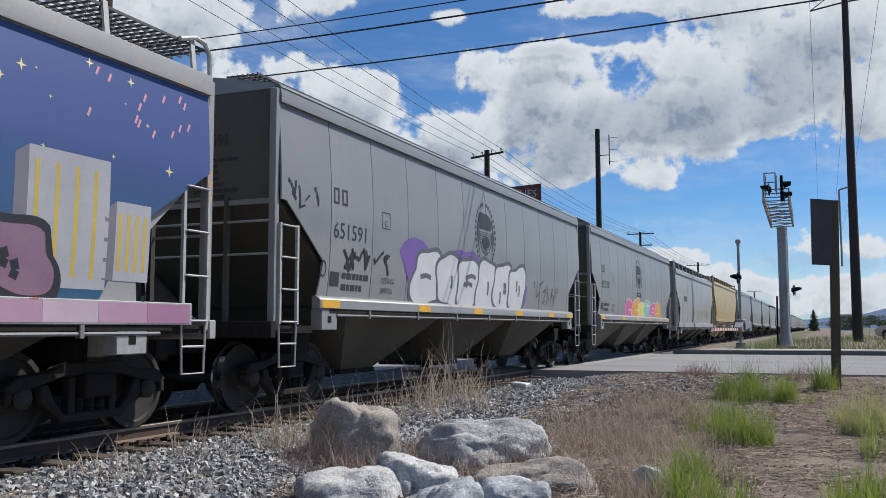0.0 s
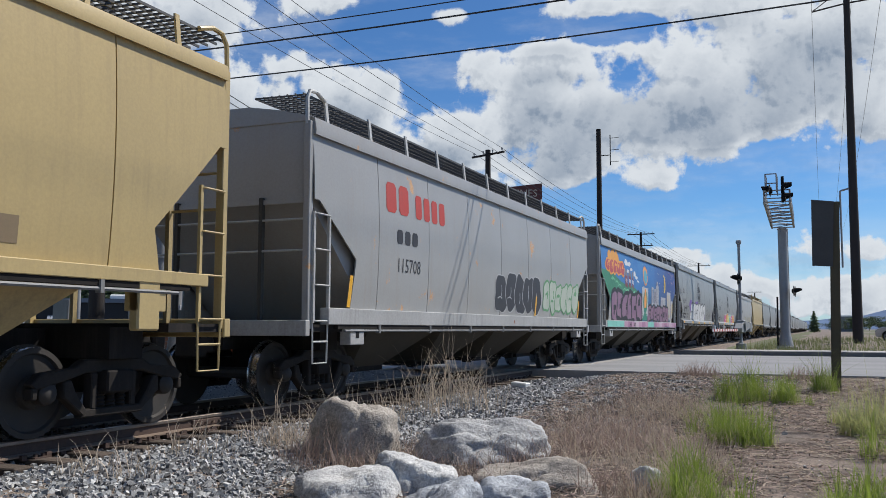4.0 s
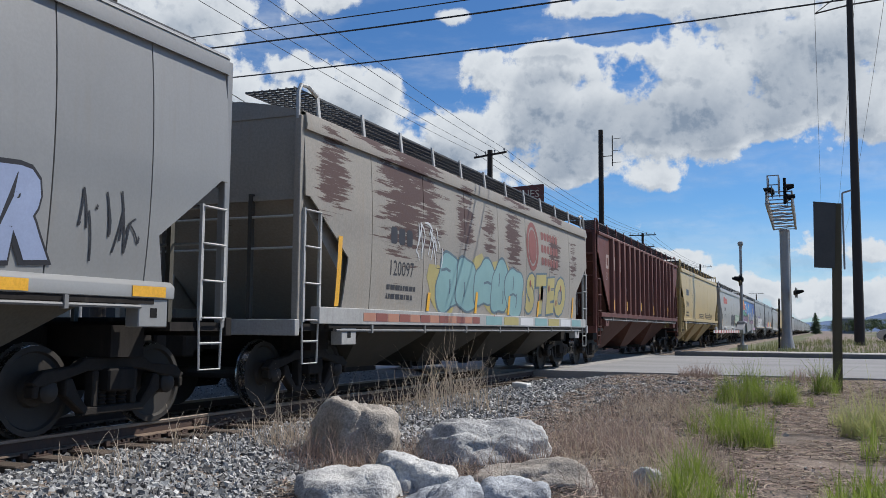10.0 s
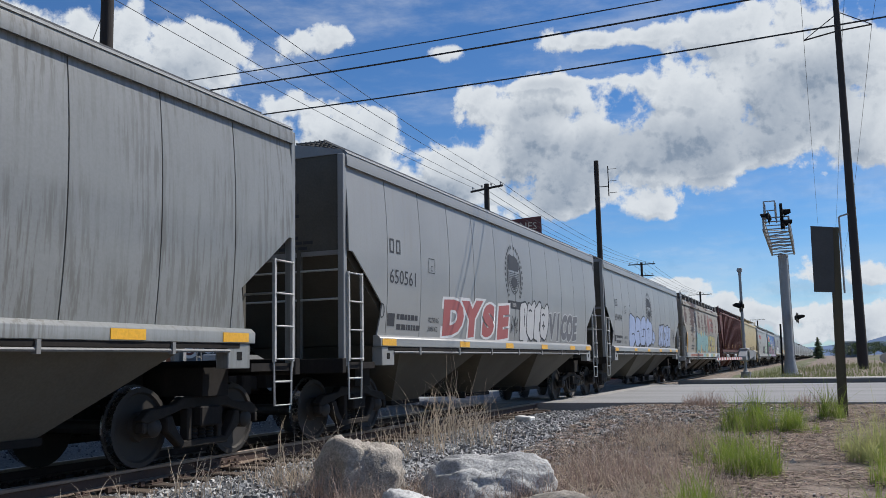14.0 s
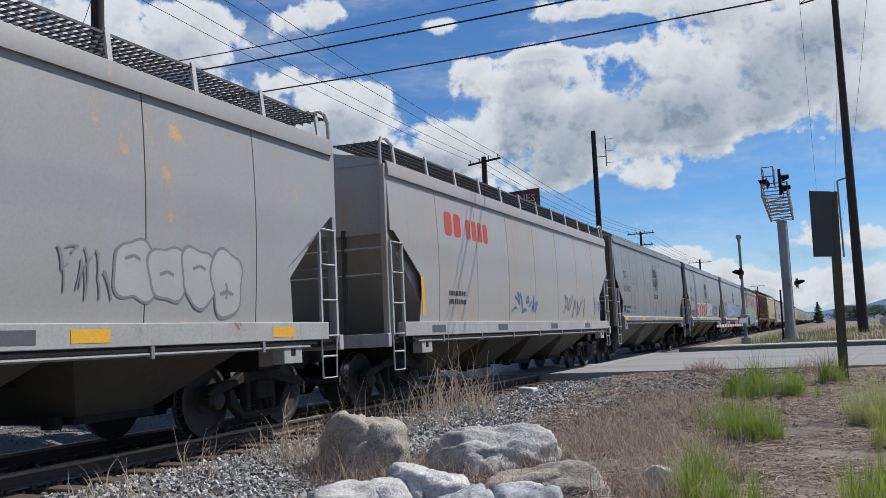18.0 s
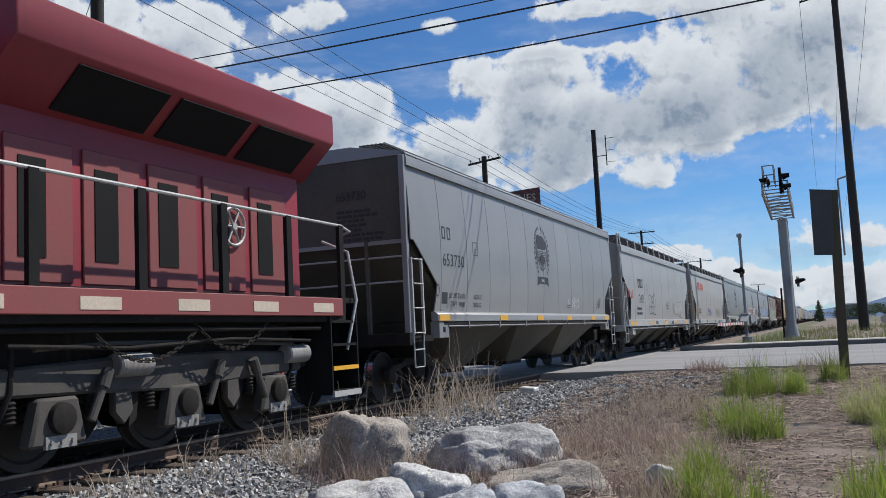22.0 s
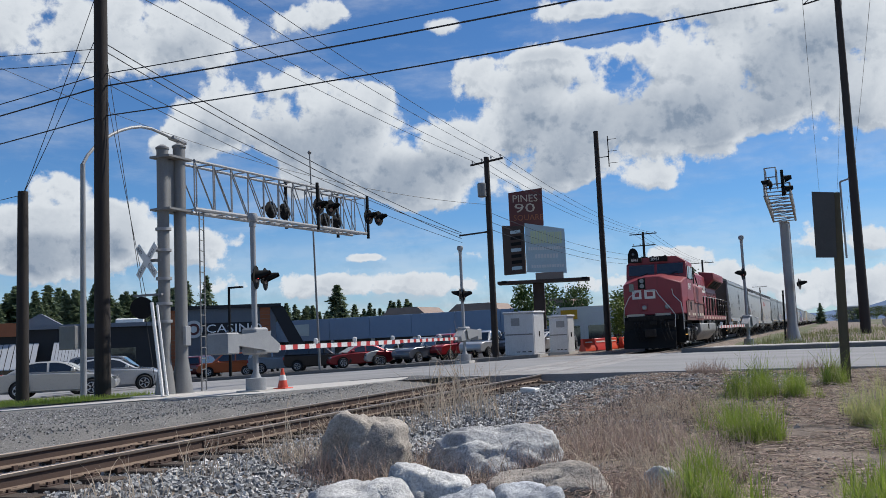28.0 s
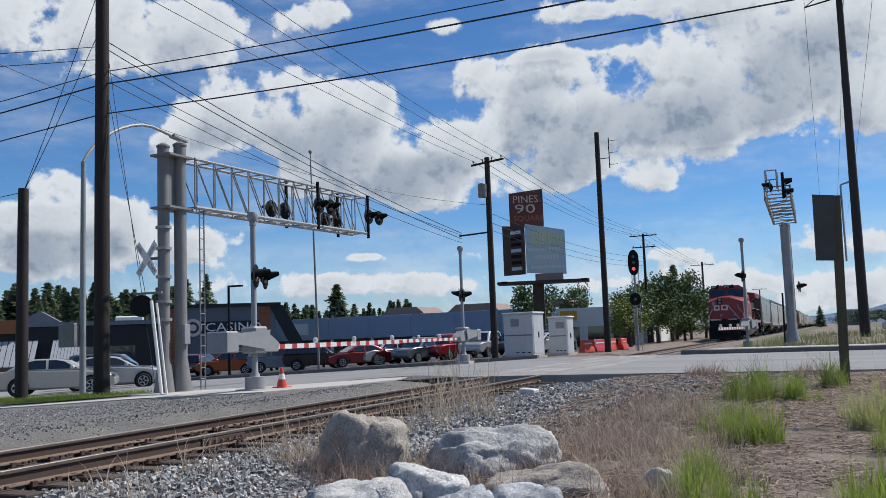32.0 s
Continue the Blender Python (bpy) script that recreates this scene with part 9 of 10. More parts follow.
def build_billboard():
    b = thing("billboard_sign", pose(-23.9, 78.0, -0.45, 0, 0, 14), "tall roadside sign with a red-brown panel over a faded billboard", "billboard")
    bm = bmesh.new()
    box(bm, -0.5, 0.5, -0.45, 0.45, -0.1, 6.2)
    part("post", bm, M["sign_brown"], b)
    bm = bmesh.new()
    box(bm, -3.6, 4.6, -1.5, 0.6, 6.1, 6.35)
    cat = part("catwalk", bm, M["sign_brown"], b)
    for x in (-3.2, 3.8):
        b2 = bmesh.new()
        rod(b2, (x, -1.4, 6.3), (x + 0.3, -2.6, 6.2), 0.05, 6)
        box(b2, x + 0.1, x + 0.6, -2.8, -2.5, 6.1, 6.3)
        part("flood_lamp", b2, M["black_paint"], cat)
    bm = bmesh.new()
    slab(bm, [(-0.9, -1.0, 7.1), (2.6, -0.35, 6.9), (2.6, -0.35, 10.9), (-0.9, -1.0, 11.55)], (-0.05, 0.25, 0))
    face = part("billboard_face", bm, M["sign_pale"], b, "faded pale blue billboard face")
    way = Vector((3.5, 0.65, 0)).normalized()
    for z, u0, n, w, h in ((9.65, 0.45, 6, 0.20, 1.15), (9.60, 2.0, 6, 0.17, 1.05), (9.05, 0.2, 15, 0.16, 0.28), (8.3, 0.75, 8, 0.22, 0.38), (7.45, 0.4, 13, 0.18, 0.26)):
        bm = bmesh.new()
        for k in range(n):
            u = u0 + k * (w + 0.05)
            p = Vector((-0.9, -1.0, z)) + way * u + Vector((way.y, -way.x, 0)) * 0.03
            q = p + way * w
            bm.faces.new([bm.verts.new(v) for v in (p, q, q + Vector((0, 0, h)), p + Vector((0, 0, h)))])
        row = part("printed_row", bm, M["print_lime"] if h > 1 else M["gate_white"], face, "row of pale unreadable bars")
        row["kind"] = "stuff"
    bm = bmesh.new()
    slab(bm, [(-3.1, 0.2, 7.0), (-1.1, -0.9, 7.0), (-1.1, -0.9, 11.3), (-3.1, 0.2, 11.6)], (0.1, 0.25, 0))
    side = part("side_panel", bm, M["sign_brown"], b, "dark brown slatted side panel")
    for k in range(7):
        b2 = bmesh.new()
        z = 7.4 + 0.55 * k
        slab(b2, [(-2.3, -0.30, z), (-1.35, -0.82, z), (-1.35, -0.82, z + 0.3), (-2.3, -0.30, z + 0.3)], (-0.02, -0.04, 0))
        part("slat", b2, M["sign_pale"] if k % 3 == 0 else M["black_paint"], side)
    bm = bmesh.new()
    box(bm, -0.2, 2.3, -0.7, -0.3, 6.4, 7.0)
    part("lower_board", bm, M["roof_brown"], b)
    bm = bmesh.new()
    slab(bm, [(-2.3, -0.35, 11.4), (0.75, 0.1, 11.4), (0.75, 0.1, 14.85), (-2.3, -0.35, 14.5)], (-0.06, 0.4, 0))
    top = part("name_panel", bm, M["sign_red"], b, "dark red-brown name panel")
    yaw = math.degrees(math.atan2(0.45, 3.05))
    for words, u, z, size in (("PINES", 0.30, 13.62, 0.95), ("90", 0.42, 12.66, 1.18), ("SQUARE", 0.34, 11.92, 0.74)):
        c, s = math.cos(math.radians(yaw)), math.sin(math.radians(yaw))
        flat_text(top, words, pose(-2.3 + u * c, -0.35 + u * s - 0.02, z, 90, 0, yaw), size, M["cream_tape"] if words != "SQUARE" else M["brick_orange"], 1.7 if words == "90" else 1.0)


build_casino()
build_black_block()
build_blue_strip()
build_billboard()
fb = thing("far_building", pose(9.0, 330.0, 0.0), "distant low grey industrial building", "building")
bm = bmesh.new()
box(bm, -4.4, 4, 0, 10, 0, 5.4)
part("wall", bm, M["wall_grey"], fb)
bm = bmesh.new()
box(bm, -4.6, 4.2, -0.3, 10.3, 5.3, 5.7)
part("roof", bm, M["wall_white"], fb)
for k in range(4):
    bm = bmesh.new()
    box(bm, -4 + 2 * k, -3 + 2 * k, -0.05, 0.0, 1.2, 4.0)
    part("window", bm, M["window_dark"], fb)

# ---- parked and waiting cars ----
M["tyre"] = material("black_tyre_rubber", (0.02, 0.02, 0.02), rough=0.85)
M["rim"] = material("alloy_rim", (0.48, 0.48, 0.49), rough=0.3, metal=0.8)
M["car_glass"] = glass("tinted_car_glass", (0.012, 0.015, 0.018), 0.04)
M["tail_red"] = material("red_tail_lens", (0.35, 0.02, 0.02), rough=0.2)
CAR_PAINT = {}


def car_paint(name, c):
    if name not in CAR_PAINT:
        CAR_PAINT[name] = material("car_paint_" + name, c, tuple(v * 0.9 for v in c), rough=0.3, metal=0.25, mix=0.3, grain=0.02, bump=0.0, coat=0.8)
    return CAR_PAINT[name]


def wheel_meshes():
    bm = bmesh.new()
    lathe(bm, [(-0.10, 0.22), (-0.11, 0.30), (-0.08, 0.33), (0.08, 0.33), (0.11, 0.30), (0.10, 0.22)], (0, 0, 0), (1, 0, 0), 20)
    tyre = to_mesh("tyre", bm, M["tyre"])
    bm = bmesh.new()
    lathe(bm, [(-0.08, 0.225), (0.085, 0.225), (0.09, 0.20), (0.04, 0.18), (0.035, 0.06), (0.06, 0.05), (0.06, 0.0)], (0, 0, 0), (1, 0, 0), 20)
    for k in range(5):
        a = 2 * math.pi * k / 5
        d = Vector((0, math.cos(a), math.sin(a)))
        n = Vector((0, -math.sin(a), math.cos(a)))
        slab(bm, [Vector((0.05, 0, 0)) + d * 0.05 - n * 0.03, Vector((0.05, 0, 0)) + d * 0.05 + n * 0.03, Vector((0.07, 0, 0)) + d * 0.2 + n * 0.022, Vector((0.07, 0, 0)) + d * 0.2 - n * 0.022], (0.02, 0, 0))
    return tyre, to_mesh("rim", bm, M["rim"])


TYRE, RIM = wheel_meshes()


def vehicle(kind, paint_name, colour, m, label):
    """A passenger car; its nose points to +y."""
    v = thing("parked_car", m, label, "car", "cars across the road")
    paint = car_paint(paint_name, colour)
    if kind == "sedan":
        ln, wd, top = 4.75, 1.80, 1.46
        low = [(-2.35, 0.42), (-2.36, 0.72), (-2.28, 0.95), (-1.75, 1.02), (0.75, 0.98), (1.75, 0.88), (2.25, 0.74), (2.38, 0.55), (2.36, 0.32), (2.1, 0.22), (-2.1, 0.24)]
        cab = [(-1.85, 1.00), (-1.15, 1.40), (-0.75, 1.46), (0.05, 1.455), (0.40, 1.38), (1.15, 0.97)]
        glass_side = [(-1.45, 1.06), (-1.0, 1.36), (-0.7, 1.41), (0.05, 1.40), (0.35, 1.34), (0.9, 1.03)]
        wheels = (1.42, -1.36)
    elif kind == "suv":
        ln, wd, top = 4.65, 1.86, 1.70
        low = [(-2.26, 0.45), (-2.3, 0.8), (-2.25, 1.08), (0.85, 1.06), (1.75, 1.0), (2.2, 0.86), (2.32, 0.62), (2.3, 0.38), (2.05, 0.27), (-2.1, 0.3)]
        cab = [(-2.24, 1.06), (-2.05, 1.62), (-1.75, 1.70), (0.1, 1.69), (0.45, 1.62), (1.15, 1.05)]
        glass_side = [(-1.95, 1.13), (-1.82, 1.56), (-1.6, 1.62), (0.1, 1.61), (0.38, 1.55), (0.85, 1.12)]
        wheels = (1.42, -1.35)
    else:
        ln, wd, top = 5.5, 1.95, 1.85
        low = [(-2.75, 0.55), (-2.78, 1.12), (-0.75, 1.12), (1.2, 1.12), (2.3, 1.08), (2.7, 0.95), (2.76, 0.6), (2.6, 0.38), (-2.6, 0.42)]
        cab = [(-0.95, 1.1), (-0.85, 1.76), (-0.6, 1.85), (0.65, 1.84), (0.95, 1.76), (1.55, 1.1)]
        glass_side = [(-0.72, 1.18), (-0.68, 1.68), (-0.5, 1.75), (0.6, 1.74), (0.85, 1.68), (1.25, 1.16)]
        wheels = (1.75, -1.65)
    bm = bmesh.new()
    slab(bm, [(-wd / 2, y, z) for y, z in low], (wd, 0, 0))
    for vv in bm.verts:
        if abs(vv.co.y) > ln * 0.42:
            vv.co.x *= 0.88
        if vv.co.z < 0.5:
            vv.co.x *= 0.96
    body = part("body", bm, paint, v, bevel=0.06)
    bm = bmesh.new()
    slab(bm, [(-wd / 2 + 0.04, y, z) for y, z in cab], (wd - 0.08, 0, 0))
    for vv in bm.verts:
        vv.co.x *= 1 - 0.20 * (vv.co.z - 1.0) / (top - 1.0)
    cabin = part("cabin", bm, paint, v, bevel=0.05)
    xs = lambda z: (wd / 2 - 0.04) * (1 - 0.20 * (z - 1.0) / (top - 1.0)) + 0.006
    for s in (1, -1):
        cut = (glass_side[0][0] + glass_side[-1][0]) / 2
        for lo, hi in ((-9, cut - 0.05), (cut + 0.05, 9)):
            bm = bmesh.new()
            f = bm.faces.new([bm.verts.new((s * xs(z), y, z)) for y, z in glass_side])
            bmesh.ops.bisect_plane(bm, geom=bm.verts[:] + bm.edges[:] + bm.faces[:], plane_co=(0, lo, 0), plane_no=(0, -1, 0), clear_outer=True)
            bmesh.ops.bisect_plane(bm, geom=bm.verts[:] + bm.edges[:] + bm.faces[:], plane_co=(0, hi, 0), plane_no=(0, 1, 0), clear_outer=True)
            ret = bmesh.ops.extrude_face_region(bm, geom=bm.faces[:])
            for vv in ret["geom"]:
                if isinstance(vv, bmesh.types.BMVert):
                    vv.co.x -= s * 0.02
            part("side_window", bm, M["car_glass"], cabin)
    for a, b in ((cab[-1], cab[-2]), (cab[0], cab[1])):
        bm = bmesh.new()
        p, q = Vector((0, a[0], a[1])), Vector((0, b[0], b[1]))
        n = Vector((0, 1, 0.8)) if a[0] > 0 else Vector((0, -1, 0.5))
        p, q = p + (q - p) * 0.12 + n.normalized() * 0.012, p + (q - p) * 0.92 + n.normalized() * 0.012
        bm.faces.new([bm.verts.new(c) for c in ((-wd * 0.41, p.y, p.z), (wd * 0.41, p.y, p.z), (wd * 0.35, q.y, q.z), (-wd * 0.35, q.y, q.z))])
        ret = bmesh.ops.extrude_face_region(bm, geom=bm.faces[:])
        for vv in ret["geom"]:
            if isinstance(vv, bmesh.types.BMVert):
                vv.co -= n.normalized() * 0.03
        part("windshield" if a[0] > 0 else "rear_window", bm, M["car_glass"], cabin)
    for s in (1, -1):
        for y in wheels:
            bm = bmesh.new()
            lathe(bm, [(-0.06, 0.39), (0.0, 0.39)], (s * (wd / 2 + 0.006), y, 0.35), (s, 0, 0), 20)
            part("wheel_arch", bm, M["black_paint"], v)
            w = part("wheel", TYRE, None, v, at=pose(s * (wd / 2 - 0.05), y, 0.33, 0, 0, 0 if s > 0 else 180))
            part("rim", RIM, None, w, "alloy rim", at=pose(0.035, 0, 0))
        bm = bmesh.new()
        box(bm, *sorted((s * 0.45, s * 0.80)), ln / 2 - 0.22, ln / 2 - 0.035, 0.62, 0.76)
        part("headlight", bm, M["lamp_glass"], v, bevel=0.02)
        bm = bmesh.new()
        box(bm, *sorted((s * 0.55, s * 0.82)), -ln / 2 - 0.0, -ln / 2 + 0.12, 0.78, 0.98)
        part("tail_light", bm, M["tail_red"], v, bevel=0.02)
        bm = bmesh.new()
        box(bm, *sorted((s * (wd / 2 - 0.03), s * (wd / 2 + 0.16))), 0.62, 0.78, 1.02, 1.16)
        part("mirror", bm, paint, v, bevel=0.03)
        for y in (-0.25, 0.75):
            bm = bmesh.new()
            box(bm, *sorted((s * (wd / 2 - 0.01), s * (wd / 2 + 0.018))), y - 0.18, y, 0.86, 0.90)
            part("door_handle", bm, paint, v)
    bm = bmesh.new()
    box(bm, -0.45, 0.45, ln / 2 - 0.10, ln / 2 - 0.02, 0.40, 0.52)
    part("grille", bm, M["black_paint"], v)
    bm = bmesh.new()
    box(bm, -0.26, 0.26, -ln / 2 - 0.01, -ln / 2 + 0.04, 0.62, 0.74)
    part("plate", bm, M["gate_white"], v, "blank number plate")
    return v


def lot_z(x):
    return fall(x)


silver, white, black, maroon, orange, steel, dred, slate_c = (0.42, 0.42, 0.42), (0.58, 0.57, 0.55), (0.015, 0.015, 0.017), (0.10, 0.012, 0.015), (0.42, 0.09, 0.02), (0.22, 0.28, 0.34), (0.28, 0.015, 0.02), (0.10, 0.11, 0.13)
vehicle("sedan", "pale", (0.44, 0.43, 0.40), pose(-29.7, 28.2, lot_z(-29.7), 0, 0, -52), "pale silver sedan waiting at the crossing")
vehicle("sedan", "bright_silver", (0.46, 0.47, 0.48), pose(-30.0, 31.6, lot_z(-30.0), 0, 0, -52), "grey silver sedan waiting at the crossing")
vehicle("sedan", "pale", (0.44, 0.43, 0.40), pose(-35.4, 27.0, lot_z(-35.4), 0, 0, -60), "pale silver sedan waiting at the crossing")
vehicle("suv", "slate", slate_c, pose(-34.0, 36.0, lot_z(-34.0), 0, 0, -55), "slate grey suv on the road")
ROW = [("suv", "maroon", maroon, -47.5, 60.0, 15, "dark maroon suv in the car park"), ("suv", "orange", orange, -43.6, 58.5, 118, "burnt orange suv in the car park"), ("suv", "steel", steel, -38.2, 57.5, -58, "steel blue suv in the car park"), ("suv", "black", black, -34.0, 56.0, -62, "black suv in the car park"), ("sedan", "dark_red", dred, -31.6, 57.6, 140, "bright dark red sedan in the car park"), ("suv", "grey_silver", silver, -30.4, 59.6, 155, "silver suv in the car park"), ("suv", "slate", slate_c, -27.6, 60.0, 165, "slate grey suv in the car park"), ("truck", "dark_red", dred, -26.2, 62.5, 170, "dark red pickup truck in the car park"), ("truck", "grey_silver", silver, -23.6, 63.0, 175, "grey pickup truck in the car park"), ("suv", "black", black, -21.6, 64.0, 165, "black suv in the car park"), ("sedan", "silver", (0.44, 0.43, 0.41), -19.8, 65.0, 160, "silver sedan in the car park"), ("suv", "white", white, -40.5, 66.0, 30, "white suv in the second row of the car park"), ("truck", "white", white, -35.8, 68.0, 20, "white pickup truck in the second row"), ("sedan", "black", black, -32.0, 70.0, 10, "black sedan in the second row of the car park"), ("suv", "maroon", maroon, -28.0, 71.0, 0, "dark maroon suv in the second row"), ("suv", "steel", steel, -45.5, 66.0, 25, "steel blue suv in the second row"), ("sedan", "white", white, -24.0, 71.5, 0, "white sedan in the second row of the car park"), ("suv", "slate", slate_c, -20.5, 72.0, 0, "slate grey suv in the second row")]
for kind, pname, colour, x, y, yaw, label in ROW:
    vehicle(kind, pname, colour, pose(x * 0.95, y * 0.95, lot_z(x * 0.95), 0, 0, yaw), label)
vehicle("suv", "white", white, pose(5.9, 70.0, 0.27, 0, 0, 70), "white suv on the far side of the meadow")

# ---- rocks, ballast, weeds, trees, hills ----
M["rock"] = material("pale_granite", (0.60, 0.59, 0.565), (0.27, 0.27, 0.27), rough=0.85, coarse=3.0, fine=34, mix=0.85, grain=0.3, bump=0.9, spread=0.06)
M["rock_tan"] = material("tan_granite", (0.45, 0.40, 0.34), (0.29, 0.255, 0.215), rough=0.88, coarse=3.0, fine=34, mix=0.85, grain=0.3, bump=0.9)
M["rock_blue"] = material("blue_grey_granite", (0.52, 0.54, 0.56), (0.22, 0.235, 0.26), rough=0.85, coarse=3.0, fine=34, mix=0.85, grain=0.3, bump=0.9)
M["dry_stalk"] = material("dead_straw", (0.54, 0.45, 0.35), (0.36, 0.28, 0.20), rough=0.85, coarse=3, bump=0.0, through=0.35)
M["dry_twig"] = material("dead_brown_twigs", (0.40, 0.30, 0.25), (0.22, 0.155, 0.125), rough=0.9, coarse=3, bump=0.0, through=0.25)
M["old_twig"] = material("rotted_dark_litter", (0.11, 0.08, 0.062), (0.065, 0.048, 0.04), rough=0.95, coarse=3, bump=0.0)
M["grass_blade"] = material("fresh_grass_blade", (0.25, 0.33, 0.055), (0.17, 0.22, 0.04), rough=0.6, coarse=4, bump=0.0, through=0.5)
M["grass_pale"] = material("pale_grass_blade", (0.46, 0.47, 0.20), (0.36, 0.34, 0.17), rough=0.7, coarse=4, bump=0.0, through=0.5)
M["meadow_blade"] = material("meadow_grass_blade", (0.22, 0.25, 0.10), (0.30, 0.27, 0.15), rough=0.8, coarse=4, bump=0.0, through=0.3)
M["bark"] = material("rough_bark", (0.09, 0.065, 0.048), (0.055, 0.042, 0.033), rough=0.9, coarse=4, bump=0.6)
M["needles"] = material("dark_conifer_needles", (0.15, 0.20, 0.11), (0.19, 0.23, 0.13), through=0.35, rough=0.75, coarse=0.6, bump=0.0, spread=0.15)
M["leaves"] = material("fresh_leaves", (0.065, 0.11, 0.022), (0.11, 0.16, 0.03), rough=0.65, coarse=0.6, bump=0.0, spread=0.2)
M["leaves_bright"] = material("bright_spring_leaves", (0.16, 0.20, 0.02), (0.11, 0.16, 0.02), rough=0.65, coarse=0.6, bump=0.0)
# distance haze over the forest is put into this blue colour
M["hill"] = material("forest_hill_painted_haze", (0.10, 0.16, 0.27), (0.085, 0.14, 0.25), rough=1.0, coarse=0.004, fine=0.02, bump=0.0)


def rock(name, x, y, top, size, seed, mat, label, yaw=0.0, lean=0.0, facets=9):
    """A weathered boulder: a rounded block of stone with worn facets, cracks and pits; top is its height."""
    rng = random.Random(seed)
    bm = bmesh.new()
    bmesh.ops.create_icosphere(bm, subdivisions=5, radius=1.0)
    planes = [(Vector((rng.gauss(0, 1), rng.gauss(0, 1), rng.gauss(0, 0.75))).normalized(), rng.uniform(0.72, 1.0)) for _ in range(facets)]
    planes += [(Vector(n).normalized(), d) for n, d in (((1, 0.15, 0.1), 0.95), ((-1, 0.1, 0.25), 0.95), ((0.1, 1, 0), 1.0), ((0, -1, 0.35), 0.9), ((lean, 0, 1), 0.88), ((0, 0, -1), 0.9))]
    off = Vector((seed * 3.1, seed * 1.7, 0))
    for v in bm.verts:
        d = v.co.normalized()
        r = sum((max(0.0, d.dot(n)) / k) ** 26 for n, k in planes) ** (-1 / 26)
        p = d * min(r, 1.25)
        q = p * 1.5 + off
        rough = 0.065 * noise.fractal(q * 1.4, 0.8, 2.1, 5) + 0.028 * noise.noise(q * 6.0) + 0.016 * noise.noise(q * 15.0)
        crack = abs(noise.noise(q * 0.9 + Vector((9, 2, 4))) + 0.25 * noise.noise(q * 3.3))
        if crack < 0.06:
            rough -= (0.06 - crack) * 1.3
        ledge = noise.noise(q * 0.8 + Vector((1, 7, 3)))
        rough += 0.09 * (smooth(0.05, 0.12, ledge) - smooth(-0.22, -0.16, -ledge) * 0.3)
        p += d * rough
        v.co = Vector((p.x * size[0], p.y * size[1], p.z * size[2]))
    solid(name, bm, mat, label, "boulder", "trackside boulders", m=pose(x, y, top - size[2] * 0.92, rng.uniform(-4, 4), rng.uniform(-4, 4), yaw), angle=70)


rock("boulder", -5.10, 9.35, 0.24, (0.60, 0.52, 0.66), 11, M["rock_tan"], "large tan granite boulder half hidden by dry weeds", 20, 0.15)
rock("boulder", -3.72, 9.95, 0.03, (0.80, 0.55, 0.52), 27, M["rock"], "broad pale granite boulder with a shaded face", -4, -0.1)
rock("boulder", -4.02, 7.5, -0.22, (0.60, 0.52, 0.46), 33, M["rock"], "rounded pale boulder at the front of the heap", 50)
rock("boulder", -3.62, 7.9, -0.15, (0.44, 0.36, 0.40), 36, M["rock"], "pale boulder wedged in the middle of the heap", 10, 0.2)
rock("boulder", -3.10, 7.40, -0.20, (0.44, 0.42, 0.46), 48, M["rock_blue"], "rounded blue-grey boulder at the front of the heap", 80)
rock("boulder", -2.60, 7.75, -0.26, (0.40, 0.40, 0.38), 52, M["rock_blue"], "small grey boulder beside the heap", 15)
rock("boulder", -2.72, 8.75, -0.24, (0.62, 0.42, 0.30), 64, M["rock_tan"], "flat-topped pale tan boulder", 14, -0.25)
rock("boulder", -1.66, 9.25, -0.26, (0.16, 0.15, 0.20), 71, M["rock"], "small pale stone among dead weeds", 0)


